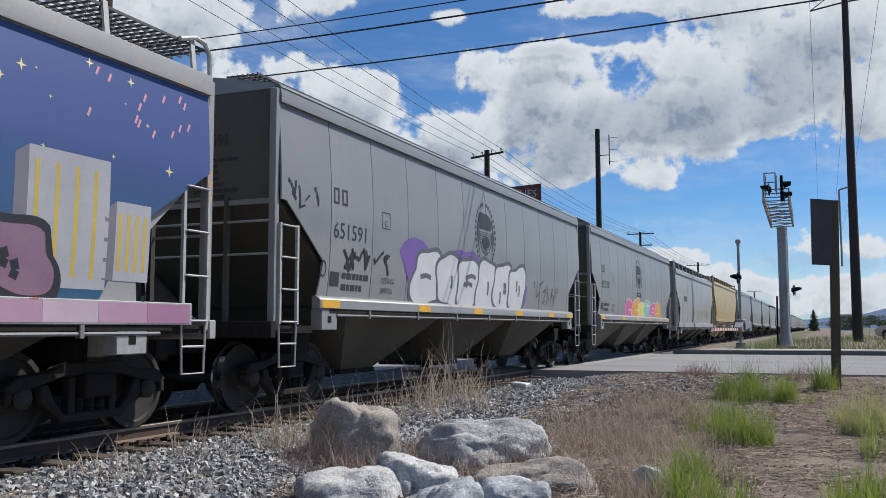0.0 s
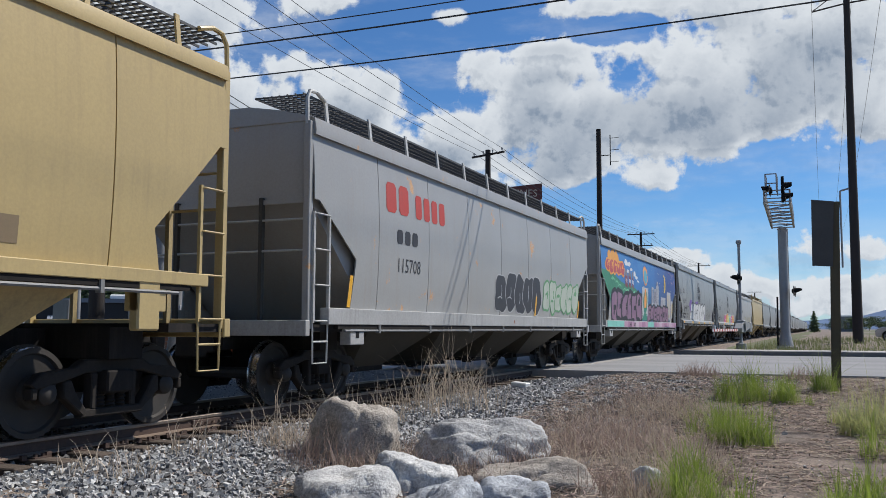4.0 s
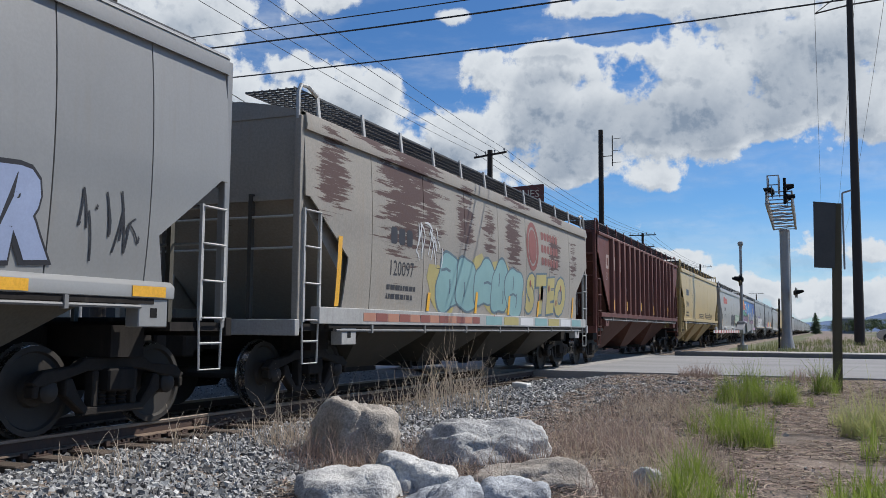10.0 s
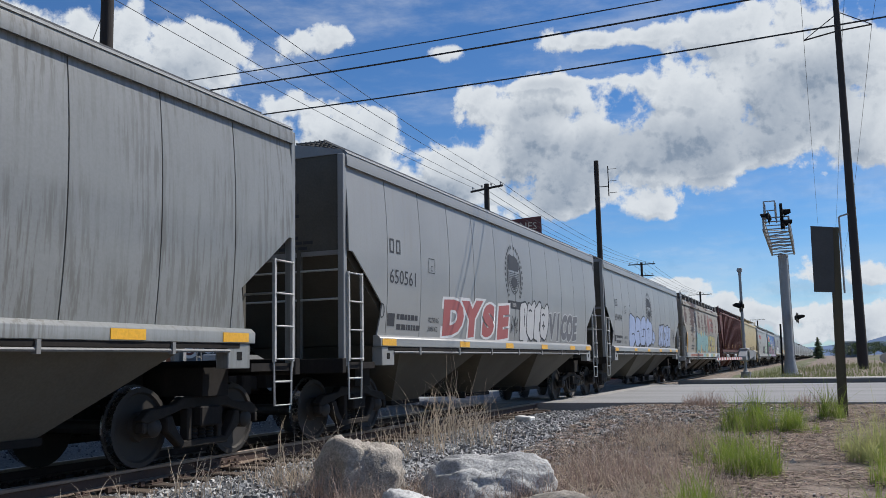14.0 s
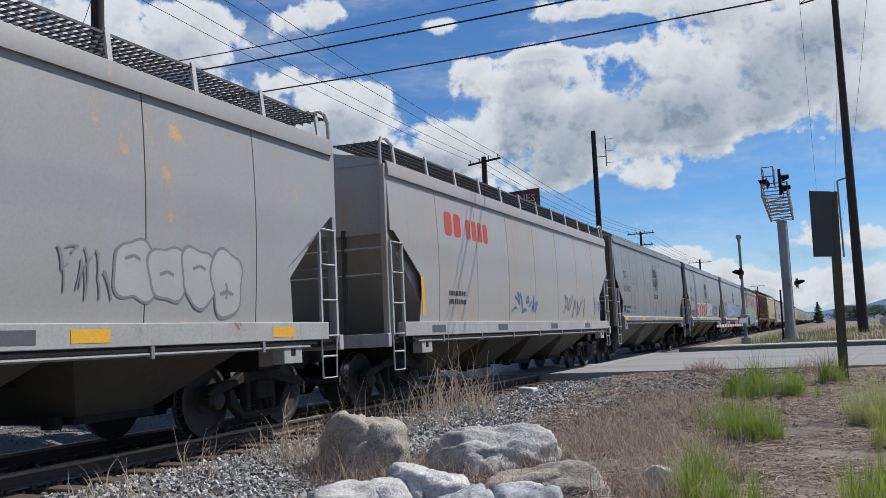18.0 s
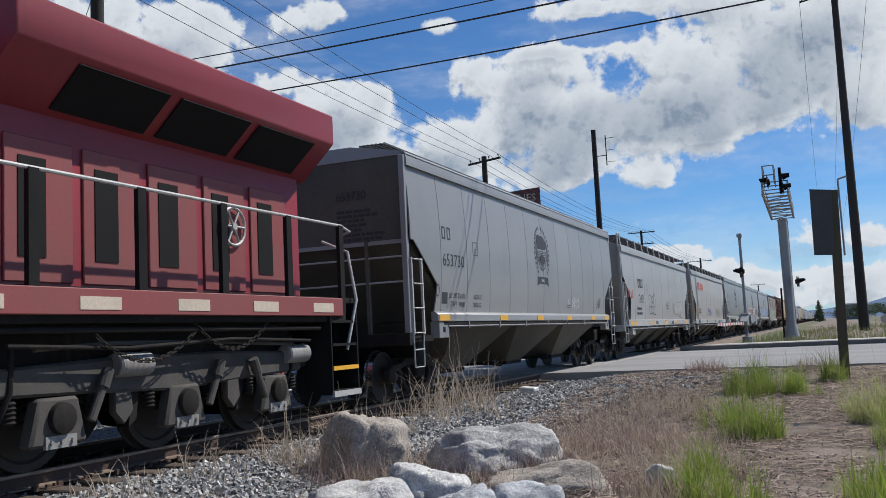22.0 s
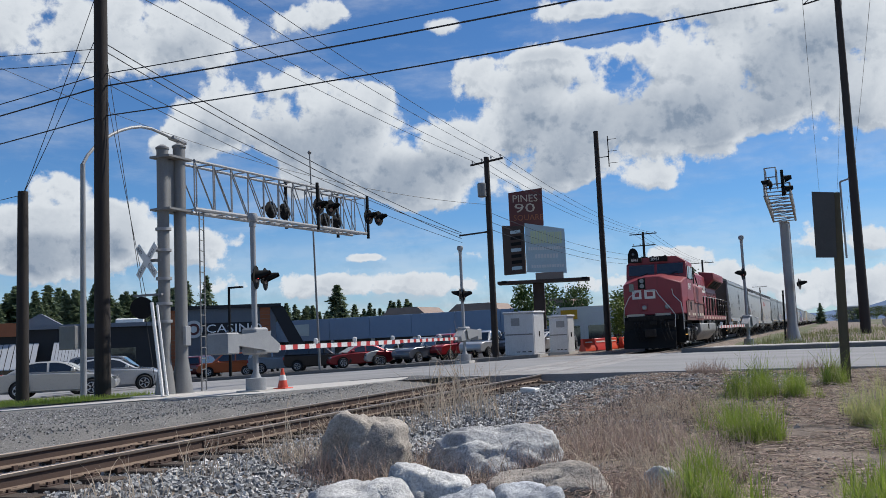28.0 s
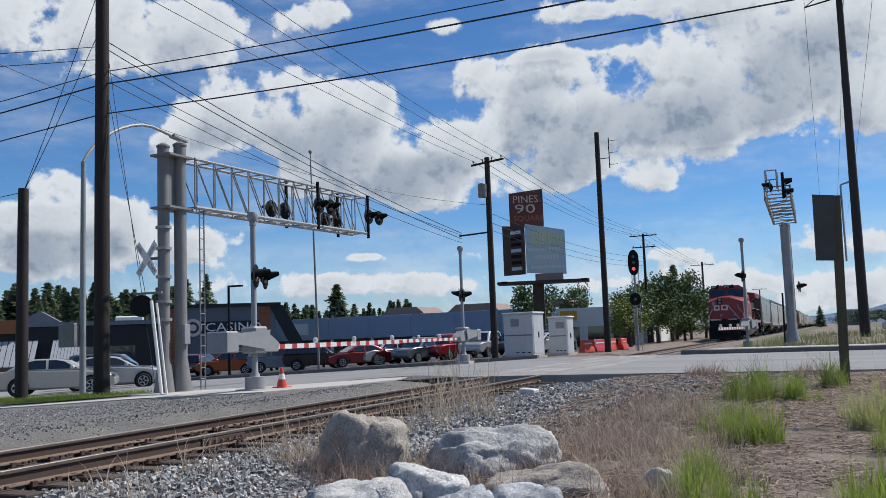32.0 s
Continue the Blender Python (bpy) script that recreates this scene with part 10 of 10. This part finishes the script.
def stones():
    """Crushed stone on the shoulder and the bed, and loose gravel further off: far too many to count."""
    rng = random.Random(3)
    cube = [(-1, -1, -1), (1, -1, -1), (1, 1, -1), (-1, 1, -1), (-1, -1, 1), (1, -1, 1), (1, 1, 1), (-1, 1, 1)]
    quads = [(0, 3, 2, 1), (4, 5, 6, 7), (0, 1, 5, 4), (2, 3, 7, 6), (1, 2, 6, 5), (3, 0, 4, 7)]

    def heap(name, count, area, size, mats, label, dens=None, lift=0.0):
        for mat, share in mats:
            verts, faces = [], []
            made = 0
            tries = 0
            while made < count * share and tries < count * 8:
                tries += 1
                x, y = area(rng)
                if dens and rng.random() > dens(x, y):
                    continue
                s = rng.uniform(*size) * (0.7 + 0.6 * rng.random())
                r = Euler((rng.uniform(0, 6), rng.uniform(0, 6), rng.uniform(0, 6))).to_matrix()
                z = ground_z(x, y) + s * 0.12 + lift
                base = len(verts)
                sx, sy, sz = s * rng.uniform(0.7, 1.2), s * rng.uniform(0.6, 1.0), s * rng.uniform(0.45, 0.8)
                for c in cube:
                    k = rng.uniform(0.6, 1.0)
                    p = r @ Vector((c[0] * sx * k * 0.6, c[1] * sy * k * 0.6, c[2] * sz * k * 0.6))
                    verts.append((x + p.x, y + p.y, z + p.z))
                faces += [tuple(base + i for i in q) for q in quads]
                made += 1
            me = bpy.data.meshes.new(name)
            me.from_pydata(verts, [], faces)
            me.materials.append(mat)
            tagged(new(name, me), label, "gravel", kind="stuff")

    grey = material("grey_ballast_stone", (0.31, 0.31, 0.30), (0.16, 0.16, 0.16), rough=0.85, coarse=9, fine=60, mix=0.9, grain=0.2, bump=0.3)
    pale = material("pale_ballast_stone", (0.58, 0.57, 0.545), (0.40, 0.395, 0.38), rough=0.85, coarse=9, fine=60, mix=0.9, grain=0.2, bump=0.3)
    dark = material("dark_ballast_stone", (0.15, 0.145, 0.14), (0.09, 0.086, 0.082), rough=0.85, coarse=9, fine=60, mix=0.9, grain=0.2, bump=0.3)
    near = lambda r: (TRACK_X + r.uniform(1.1, 4.2), 3.5 + 12.5 * r.random() ** 1.1)
    heap("ballast_stones", 17000, near, (0.028, 0.06), ((grey, 0.5), (pale, 0.28), (dark, 0.22)), "loose crushed grey ballast stones", lambda x, y: 1.0 if x - TRACK_X < 2.9 else max(0.05, 1 - (x - TRACK_X - 2.9) / 1.0))
    bed = lambda r: (TRACK_X + r.uniform(-1.7, 1.2), r.uniform(3.5, 23))
    heap("ballast_stones", 9000, bed, (0.028, 0.055), ((grey, 0.5), (pale, 0.15), (dark, 0.35)), "dusty ballast stones between the sleepers")
    mid = lambda r: (r.uniform(-6.8, -0.5), r.uniform(14, 23.3))
    heap("gravel_stones", 11000, mid, (0.03, 0.075), ((grey, 0.55), (pale, 0.2), (dark, 0.25)), "loose grey gravel before the road", lambda x, y: max(0.06, 1 - (x + 6.8) / 4.8) if y < 19 else max(0.25, 1 - (x + 6.8) / 7.0))
    open_ = lambda r: (r.uniform(-5.5, 3.0), r.uniform(5, 22))
    heap("gravel_stones", 6500, open_, (0.010, 0.026), ((grey, 0.45), (pale, 0.25), (dark, 0.3)), "scattered small stones on the dirt")
    verge = lambda r: (r.uniform(-17.5, -9.8), r.uniform(8, 21))
    heap("gravel_stones", 12000, verge, (0.012, 0.030), ((grey, 0.55), (pale, 0.1), (dark, 0.35)), "grey gravel behind the track", lambda x, y: 1.0 if y < 15.6 or (x > -15.5 and y < 17.2) or x > -11.2 else 0.0, 0.04)


stones()


def blades(name, mat, roots, length, bend, width, label, category, seed, segs=3, upright=0.2, kind="stuff", twig=False):
    """Many thin bent blades or stalks, joined."""
    rng = random.Random(seed)
    verts, faces = [], []
    for x, y, z, scale in roots:
        ln = rng.uniform(*length) * scale
        a = rng.uniform(0, 2 * math.pi)
        out = Vector((math.cos(a), math.sin(a), 0))
        lean = rng.uniform(0, 1) * bend + upright * rng.uniform(-1, 1)
        side = Vector((-out.y, out.x, 0)) if rng.random() < 0.5 else Vector((rng.uniform(-1, 1), rng.uniform(-1, 1), 0)).normalized()
        p = Vector((x, y, z - 0.02))
        d = (Vector((0, 0, 1)) + out * lean * 0.35).normalized()
        base = len(verts)
        for k in range(segs + 1):
            w = width * (1 - k / segs * 0.85) * 0.5
            verts.append(tuple(p - side * w))
            verts.append(tuple(p + side * w))
            p = p + d * ln / segs
            d = (d + out * lean * 0.45 + Vector((rng.uniform(-1, 1), rng.uniform(-1, 1), rng.uniform(-0.6, 0.3))) * (0.22 if twig else 0.06) - Vector((0, 0, 0.10 * lean))).normalized()
        for k in range(segs):
            i = base + 2 * k
            faces.append((i, i + 1, i + 3, i + 2))
    me = bpy.data.meshes.new(name)
    me.from_pydata(verts, [], faces)
    me.materials.append(mat)
    return tagged(new(name, me), label, category, kind=kind)


def cluster(rng, x, y, r, count, scale=1.0, squash=1.0):
    out = []
    for _ in range(count):
        a, d = rng.uniform(0, 2 * math.pi), r * math.sqrt(rng.random())
        px, py = x + d * math.cos(a), y + d * math.sin(a) * squash
        out.append((px, py, ground_z(px, py), scale * (1.15 - 0.5 * d / r)))
    return out


def weeds():
    rng = random.Random(17)
    # tall dead stalks by the rail
    roots = cluster(rng, -6.1, 14.4, 0.8, 70) + cluster(rng, -6.5, 15.8, 0.7, 60) + cluster(rng, -5.7, 14.9, 0.7, 40, 0.8)
    blades("dead_stalks", M["dry_stalk"], roots, (0.8, 1.8), 0.85, 0.017, "tall bent dead straw stalks beside the rail", "dry weeds", 1, 6, 0.3, twig=True)
    for x, y, n, s in ((-6.2, 7.9, 40, 0.55), (-6.1, 9.3, 60, 0.6), (-6.05, 10.7, 60, 0.8), (-6.1, 12.2, 55, 0.75), (-6.2, 6.6, 60, 0.45), (-5.9, 13.2, 40, 0.7), (-6.3, 9.9, 24, 1.0)):
        blades("dead_stalks", M["dry_stalk"], cluster(rng, x, y, 0.45, n), (0.5 * s, 1.2 * s), 0.7, 0.012, "thin dead straw stalks on the ballast edge", "dry weeds", int(y * 10), 5, 0.25, twig=True)
    # matted dead growth between the rocks and the road
    for mat, count, seed, ln in ((M["dry_twig"], 8000, 2, (0.15, 0.5)), (M["dry_stalk"], 1700, 4, (0.2, 0.7)), (M["old_twig"], 6000, 6, (0.12, 0.42))):
        roots = []
        for _ in range(count):
            x, y = rng.uniform(-5.3, -0.9), 8.3 + 10.5 * rng.random()
            thick = noise.noise((x * 0.7, y * 0.5, 1.0))
            if x < -5.2 + (y - 8) * 0.13 or thick < -0.2 or x > -0.9 - 0.05 * (y - 8) + 0.5 * thick:
                continue
            roots.append((x, y, ground_z(x, y), rng.uniform(0.5, 1.1) * (0.8 + thick)))
        blades("dead_weeds", mat, roots, ln, 1.5, 0.008, "matted dead brown weeds on the bank", "dry weeds", seed, 5, 0.5, twig=True)
    # litter of straw and twigs lying on the dirt
    for mat, count, label in ((M["dry_stalk"], 7000, "fallen pale straw on the dirt"), (M["dry_twig"], 12000, "fallen brown twigs on the dirt"), (M["old_twig"], 12000, "rotted dark plant litter on the dirt")):
        verts, faces = [], []
        for _ in range(count):
            x, y = rng.uniform(-4.9, 3.2), 6.0 + 16.8 * rng.random() ** 1.2
            if noise.noise((x * 0.9, y * 0.9, 6.0)) < -0.3:
                continue
            a, ln, w = rng.uniform(0, 6.28), rng.uniform(0.05, 0.32), rng.uniform(0.003, 0.007)
            z, rise, turn = ground_z(x, y) + 0.035, rng.uniform(-0.02, 0.10), rng.uniform(-0.5, 0.5)
            base = len(verts)
            for k in range(4):
                nx, ny = -math.sin(a) * w, math.cos(a) * w
                verts += [(x - nx, y - ny, z), (x + nx, y + ny, z + 0.004)]
                x, y, z, a = x + math.cos(a) * ln / 3, y + math.sin(a) * ln / 3, z + rise / 3 * (1 - k * 0.7), a + turn
            faces += [(base + 2 * k, base + 2 * k + 1, base + 2 * k + 3, base + 2 * k + 2) for k in range(3)]
        me = bpy.data.meshes.new("plant_litter")
        me.from_pydata(verts, [], faces)
        me.materials.append(mat)
        tagged(new("plant_litter", me), label, "plant litter", kind="stuff")
    # long stalks leaning through the matted growth
    for x, y, r, n in ((-3.4, 11.8, 0.8, 60), (-2.9, 13.4, 0.9, 70), (-2.2, 12.2, 0.9, 60), (-3.0, 15.2, 1.0, 50), (-1.7, 10.6, 0.7, 50), (-2.4, 9.6, 0.6, 50)):
        blades("dead_stalks", M["dry_stalk"], cluster(rng, x, y, r, n), (0.5, 1.15), 1.3, 0.010, "long leaning dead straw stalks", "dry weeds", int(y * 100), 6, 0.5, twig=True)
    for x, y, r, n, s in ((-5.0, 8.75, 0.65, 460, 1.05), (-5.75, 9.2, 0.5, 200, 0.9), (-4.45, 8.9, 0.5, 240, 0.75), (-2.9, 9.4, 0.5, 300, 0.9), (-1.95, 8.9, 0.5, 300, 0.75), (-2.3, 11.8, 0.9, 460, 1.15), (-2.9, 13.6, 0.9, 420, 1.2), (-1.4, 8.7, 0.5, 260, 0.8), (-3.2, 11.6, 0.8, 340, 1.0), (-1.6, 10.4, 0.8, 340, 0.9), (-2.4, 16.2, 1.0, 420, 1.1), (-4.3, 9.9, 0.5, 260, 0.7), (-3.0, 8.3, 0.4, 200, 0.55)):
        blades("dry_bush", M["dry_twig"] if rng.random() < 0.6 else M["dry_stalk"], cluster(rng, x, y, r, n), (0.25 * s, 0.66 * s), 1.2, 0.009, "dry leafless bush of fine dead twigs", "dry bush", int(x * 100) + 999, 5, 0.4, twig=True)
    blades("dry_bush", M["dry_twig"], cluster(rng, -2.75, 22.3, 0.5, 420), (0.25, 0.58), 1.2, 0.012, "small round brown bush at the road's edge", "dry bush", 44, 4, 0.4, twig=True)
    blades("dry_bush", M["dry_twig"], cluster(rng, -0.35, 22.6, 0.6, 240), (0.25, 0.55), 1.0, 0.012, "thin dry weeds at the road's edge", "dry bush", 45, 4, 0.4, twig=True)
    # green tufts: a few dense crowns each, with dry blades at the foot
    for x, y, r, n, s in ((-1.45, 18.2, 0.45, 620, 1.1), (-0.95, 18.5, 0.5, 700, 1.05), (-0.55, 18.1, 0.35, 380, 0.85), (-1.5, 14.2, 0.4, 420, 0.85), (-1.15, 13.1, 0.38, 520, 1.0), (-0.85, 12.9, 0.3, 380, 0.9), (0.08, 20.2, 0.35, 420, 1.05), (0.45, 15.4, 0.4, 460, 1.0), (0.6, 14.4, 0.4, 420, 0.95), (0.85, 12.6, 0.5, 460, 0.8), (-1.25, 8.9, 0.3, 420, 0.85), (-0.95, 8.4, 0.32, 420, 0.8), (-1.35, 9.6, 0.28, 260, 0.7), (0.1, 8.9, 0.35, 320, 0.6), (0.42, 9.6, 0.35, 300, 0.65), (0.35, 8.3, 0.3, 260, 0.6)):
        pale = 0.4 < x < 0.7 and y > 14
        roots, dry = [], []
        for _ in range(9):
            a, d = rng.uniform(0, 6.28), r * rng.random() ** 0.6
            cx, cy, k = x + d * math.cos(a), y + d * math.sin(a), rng.uniform(0.55, 1.25)
            roots += cluster(rng, cx, cy, 0.11, n // 13, k)
            dry += cluster(rng, cx, cy, 0.17, n // 20, k)
        blades("grass_tuft", M["grass_pale"] if pale else M["grass_blade"], roots, (0.32 * s, 0.94 * s), 0.85, 0.012, "pale half-dry grass tuft on the dirt" if pale else "fresh green grass tuft on the dirt", "grass", int(x * 1000) + 5000, 4, 0.2)
        blades("grass_tuft", M["grass_pale"], dry, (0.2 * s, 0.7 * s), 1.3, 0.008, "pale dry blades in a grass tuft", "grass", int(x * 1000) + 6000, 4, 0.3)
    # grass along the far kerb and over the meadow
    roots = [(x, y, ground_z(x, y) + 0.01, rng.uniform(0.6, 1.2)) for x, y in ((rng.uniform(-3.8, 12), 43.7 + 40 * rng.random() ** 2) for _ in range(5200))]
    blades("meadow_grass", M["meadow_blade"], roots, (0.2, 0.55), 0.7, 0.035, "tall meadow grass beyond the road", "grass", 71, 3, 0.3)
    roots = [(x, y, fall(x) + 0.05, 1.0) for x, y in ((rng.uniform(-27, -18.6), rng.uniform(18.2, 21.5)) for _ in range(9000))]
    blades("lawn_grass", M["grass_blade"], roots, (0.07, 0.17), 0.6, 0.014, "short mown lawn blades", "grass", 72, 2, 0.3)


weeds()


def conifer_mesh(seed, h=1.0):
    """Trunk and needle clumps of one conifer, one metre high."""
    rng = random.Random(seed)
    tb = bmesh.new()
    rod(tb, (0, 0, 0), (0, 0, 0.95), 0.02, 8, 0.003)
    trunk = to_mesh("trunk", tb, M["bark"])
    verts, faces = [], []
    levels = 26
    for k in range(levels):
        z = 0.12 + 0.86 * k / levels
        reach = 0.235 * (1 - k / levels) ** 0.8 * rng.uniform(0.5, 1.2) * min(1.0, 0.55 + k / 6) + 0.012
        for b in range(rng.randint(6, 9)):
            a = rng.uniform(0, 2 * math.pi)
            r = reach * rng.uniform(0.6, 1.1)
            n = 7
            for i in range(n):
                t = (i + 0.6) / n
                cx, cy, cz = r * t * math.cos(a), r * t * math.sin(a), z - 0.10 * r * t / 0.2 + rng.uniform(-0.01, 0.01)
                s = (0.026 + 0.020 * (1 - t)) * (0.35 + 0.8 * (1 - k / levels))
                for q in range(3):
                    base = len(verts)
                    for _ in range(3):
                        verts.append((cx + rng.uniform(-s, s) * 1.5, cy + rng.uniform(-s, s) * 1.5, cz + rng.uniform(-s, s) * 0.9))
                    faces.append((base, base + 1, base + 2))
    me = bpy.data.meshes.new("crown")
    me.from_pydata(verts, [], faces)
    me.materials.append(M["needles"])
    return trunk, me


def leafy_mesh(seed, mat):
    rng = random.Random(seed)
    tb = bmesh.new()
    rod(tb, (0, 0, 0), (0.01, 0, 0.4), 0.03, 8, 0.02)
    tips = []
    for k in range(7):
        a = 2 * math.pi * k / 7 + rng.uniform(-0.3, 0.3)
        p = Vector((0.01, 0, rng.uniform(0.25, 0.4)))
        q = p + Vector((math.cos(a) * rng.uniform(0.1, 0.28), math.sin(a) * rng.uniform(0.1, 0.28), rng.uniform(0.12, 0.45)))
        rod(tb, p, q, 0.012, 6, 0.004)
        tips.append(q)
    trunk = to_mesh("trunk", tb, M["bark"])
    verts, faces = [], []
    for tip in tips + [Vector((rng.uniform(-0.2, 0.2), rng.uniform(-0.2, 0.2), rng.uniform(0.3, 0.9))) for _ in range(16)]:
        rad = rng.uniform(0.08, 0.17)
        for _ in range(130):
            d = Vector((rng.gauss(0, 1), rng.gauss(0, 1), rng.gauss(0, 0.8))).normalized() * rad * rng.random() ** 0.4
            c = tip + d
            if c.z < 0.06:
                continue
            s = rng.uniform(0.012, 0.024)
            u = Vector((rng.gauss(0, 1), rng.gauss(0, 1), rng.gauss(0, 1))).normalized() * s
            w = u.cross(Vector((rng.gauss(0, 1), rng.gauss(0, 1), rng.gauss(0, 1)))).normalized() * s * 0.7
            base = len(verts)
            verts += [tuple(c - u), tuple(c + w), tuple(c + u), tuple(c - w)]
            faces.append((base, base + 1, base + 2, base + 3))
    me = bpy.data.meshes.new("crown")
    me.from_pydata(verts, [], faces)
    me.materials.append(mat)
    return trunk, me


CONIFERS = [conifer_mesh(s) for s in (1, 2, 3)]
LEAFY = [leafy_mesh(s, M["leaves"]) for s in (4, 5)] + [leafy_mesh(6, M["leaves_bright"])]


def tree(kind, k, x, y, z, h, wide, label, yaw=0):
    tr, cr = (CONIFERS if kind == "conifer" else LEAFY)[k]
    t = thing("conifer_tree" if kind == "conifer" else "leafy_tree", pose(x, y, z, 0, 0, yaw), label, "tree", "trees behind the shops")
    m = Matrix.Diagonal((h * wide, h * wide, h, 1))
    part("trunk", tr, None, t, at=m)
    part("crown", cr, None, t, at=m)


rng = random.Random(8)
for k in range(110):
    az = radians(24 + 27.5 * (k + rng.uniform(-0.4, 0.4)) / 109)
    d = rng.uniform(165, 235)
    el = 2.9 + 1.5 * rng.random() if az > radians(39) else 1.7 + 1.1 * rng.random()
    h = d * math.tan(radians(el)) + 2.3
    tree("conifer", k % 3, -d * math.sin(az), d * math.cos(az), -1.2, h, rng.uniform(0.95, 1.6), "dark conifer in the wood behind the shops", rng.uniform(0, 360))
tree("conifer", 0, -95.0, 165.0, -1.2, 15.0, 1.7, "tall dark conifer behind the blue shops", 20)
tree("conifer", 1, -100.0, 128.0, -1.2, 15.6, 1.0, "tall dark conifer beside the casino", 70)
tree("conifer", 2, -17.9, 118.0, -0.3, 10.1, 1.25, "dark conifer beside the railway", 10)
tree("conifer", 0, -19.9, 126.0, -0.3, 8.4, 1.5, "dark conifer beside the railway", 110)
tree("conifer", 1, -2.0, 300.0, 0.0, 7.0, 1.5, "distant dark conifer beyond the meadow", 0)
for k, (x, y, h, w, i) in enumerate(((-27.5, 88, 7.2, 1.0, 0), (-37, 120, 8.3, 1.3, 1), (-46, 125, 7.0, 1.3, 0), (-17.2, 96, 6.6, 1.2, 1), (-14.6, 72, 4.0, 1.5, 2), (-14.8, 86, 4.4, 1.5, 0), (-15.0, 96, 7.5, 0.95, 1), (-14.2, 104, 8.0, 0.8, 0), (-16.4, 82, 5.2, 1.3, 1), (-13.8, 114, 6.5, 0.9, 1), (-13.4, 126, 5.5, 1.1, 0), (-31, 116, 8.4, 0.9, 1), (-21.5, 118, 8.2, 1.0, 0), (-13.2, 92, 3.0, 1.8, 1), (-12.9, 140, 5.0, 1.4, 0), (-12.6, 108, 2.6, 2.0, 0), (3.0, 240, 4.0, 2.0, 0), (9.0, 260, 4.5, 2.2, 1), (15.0, 280, 5.0, 2.2, 0))):
    tree("leafy", i, x, y, fall(x) - 0.1, h, w, "bright yellow-green shrub beside the railway" if i == 2 else "green leafy tree behind the railway", 37 * k)


def build_hills():
    bm = bmesh.new()
    top, foot = [], []
    for k in range(61):
        az = radians(4.0 - 34.0 * k / 60)
        d = 4200.0
        el = 0.25 + 1.5 * smooth(0, 22, k) + 0.25 * noise.noise((k * 0.13, 0.4, 0)) + 0.12 * noise.noise((k * 0.5, 1.4, 0))
        x, y = -d * math.sin(az), d * math.cos(az)
        top.append(bm.verts.new((x, y, d * math.tan(radians(max(0.05, el))))))
        foot.append(bm.verts.new((x * 0.93, y * 0.93, -5)))
    for k in range(60):
        bm.faces.new((foot[k], foot[k + 1], top[k + 1], top[k]))
    solid("backdrop", bm, M["hill"], "forested hills on the horizon, haze painted in as blue", "hills", kind="structure")


build_hills()

# ---- what moves: the train rolls by at a steady pace ----
def motions():
    times = [0.0, 4.0, 8.0, 12.0, 16.0, 20.0, 24.0, 28.0, 32.0]
    for car, offset in CARS:
        walk(car, [(t, pose(TRACK_X, NOSE_START + SPEED * t + offset, 0)) for t in times])
    for wheel, y, z, radius in ROLLING:
        step = 2 / FPS
        rows = []
        k = 0
        while k * step < 32.0 + 1e-6:
            t = k * step
            rows.append((t, pose(0, y, z, -math.degrees(SPEED * t / radius) % 360.0, 0, 0)))
            k += 1
        walk(wheel, rows)


motions()
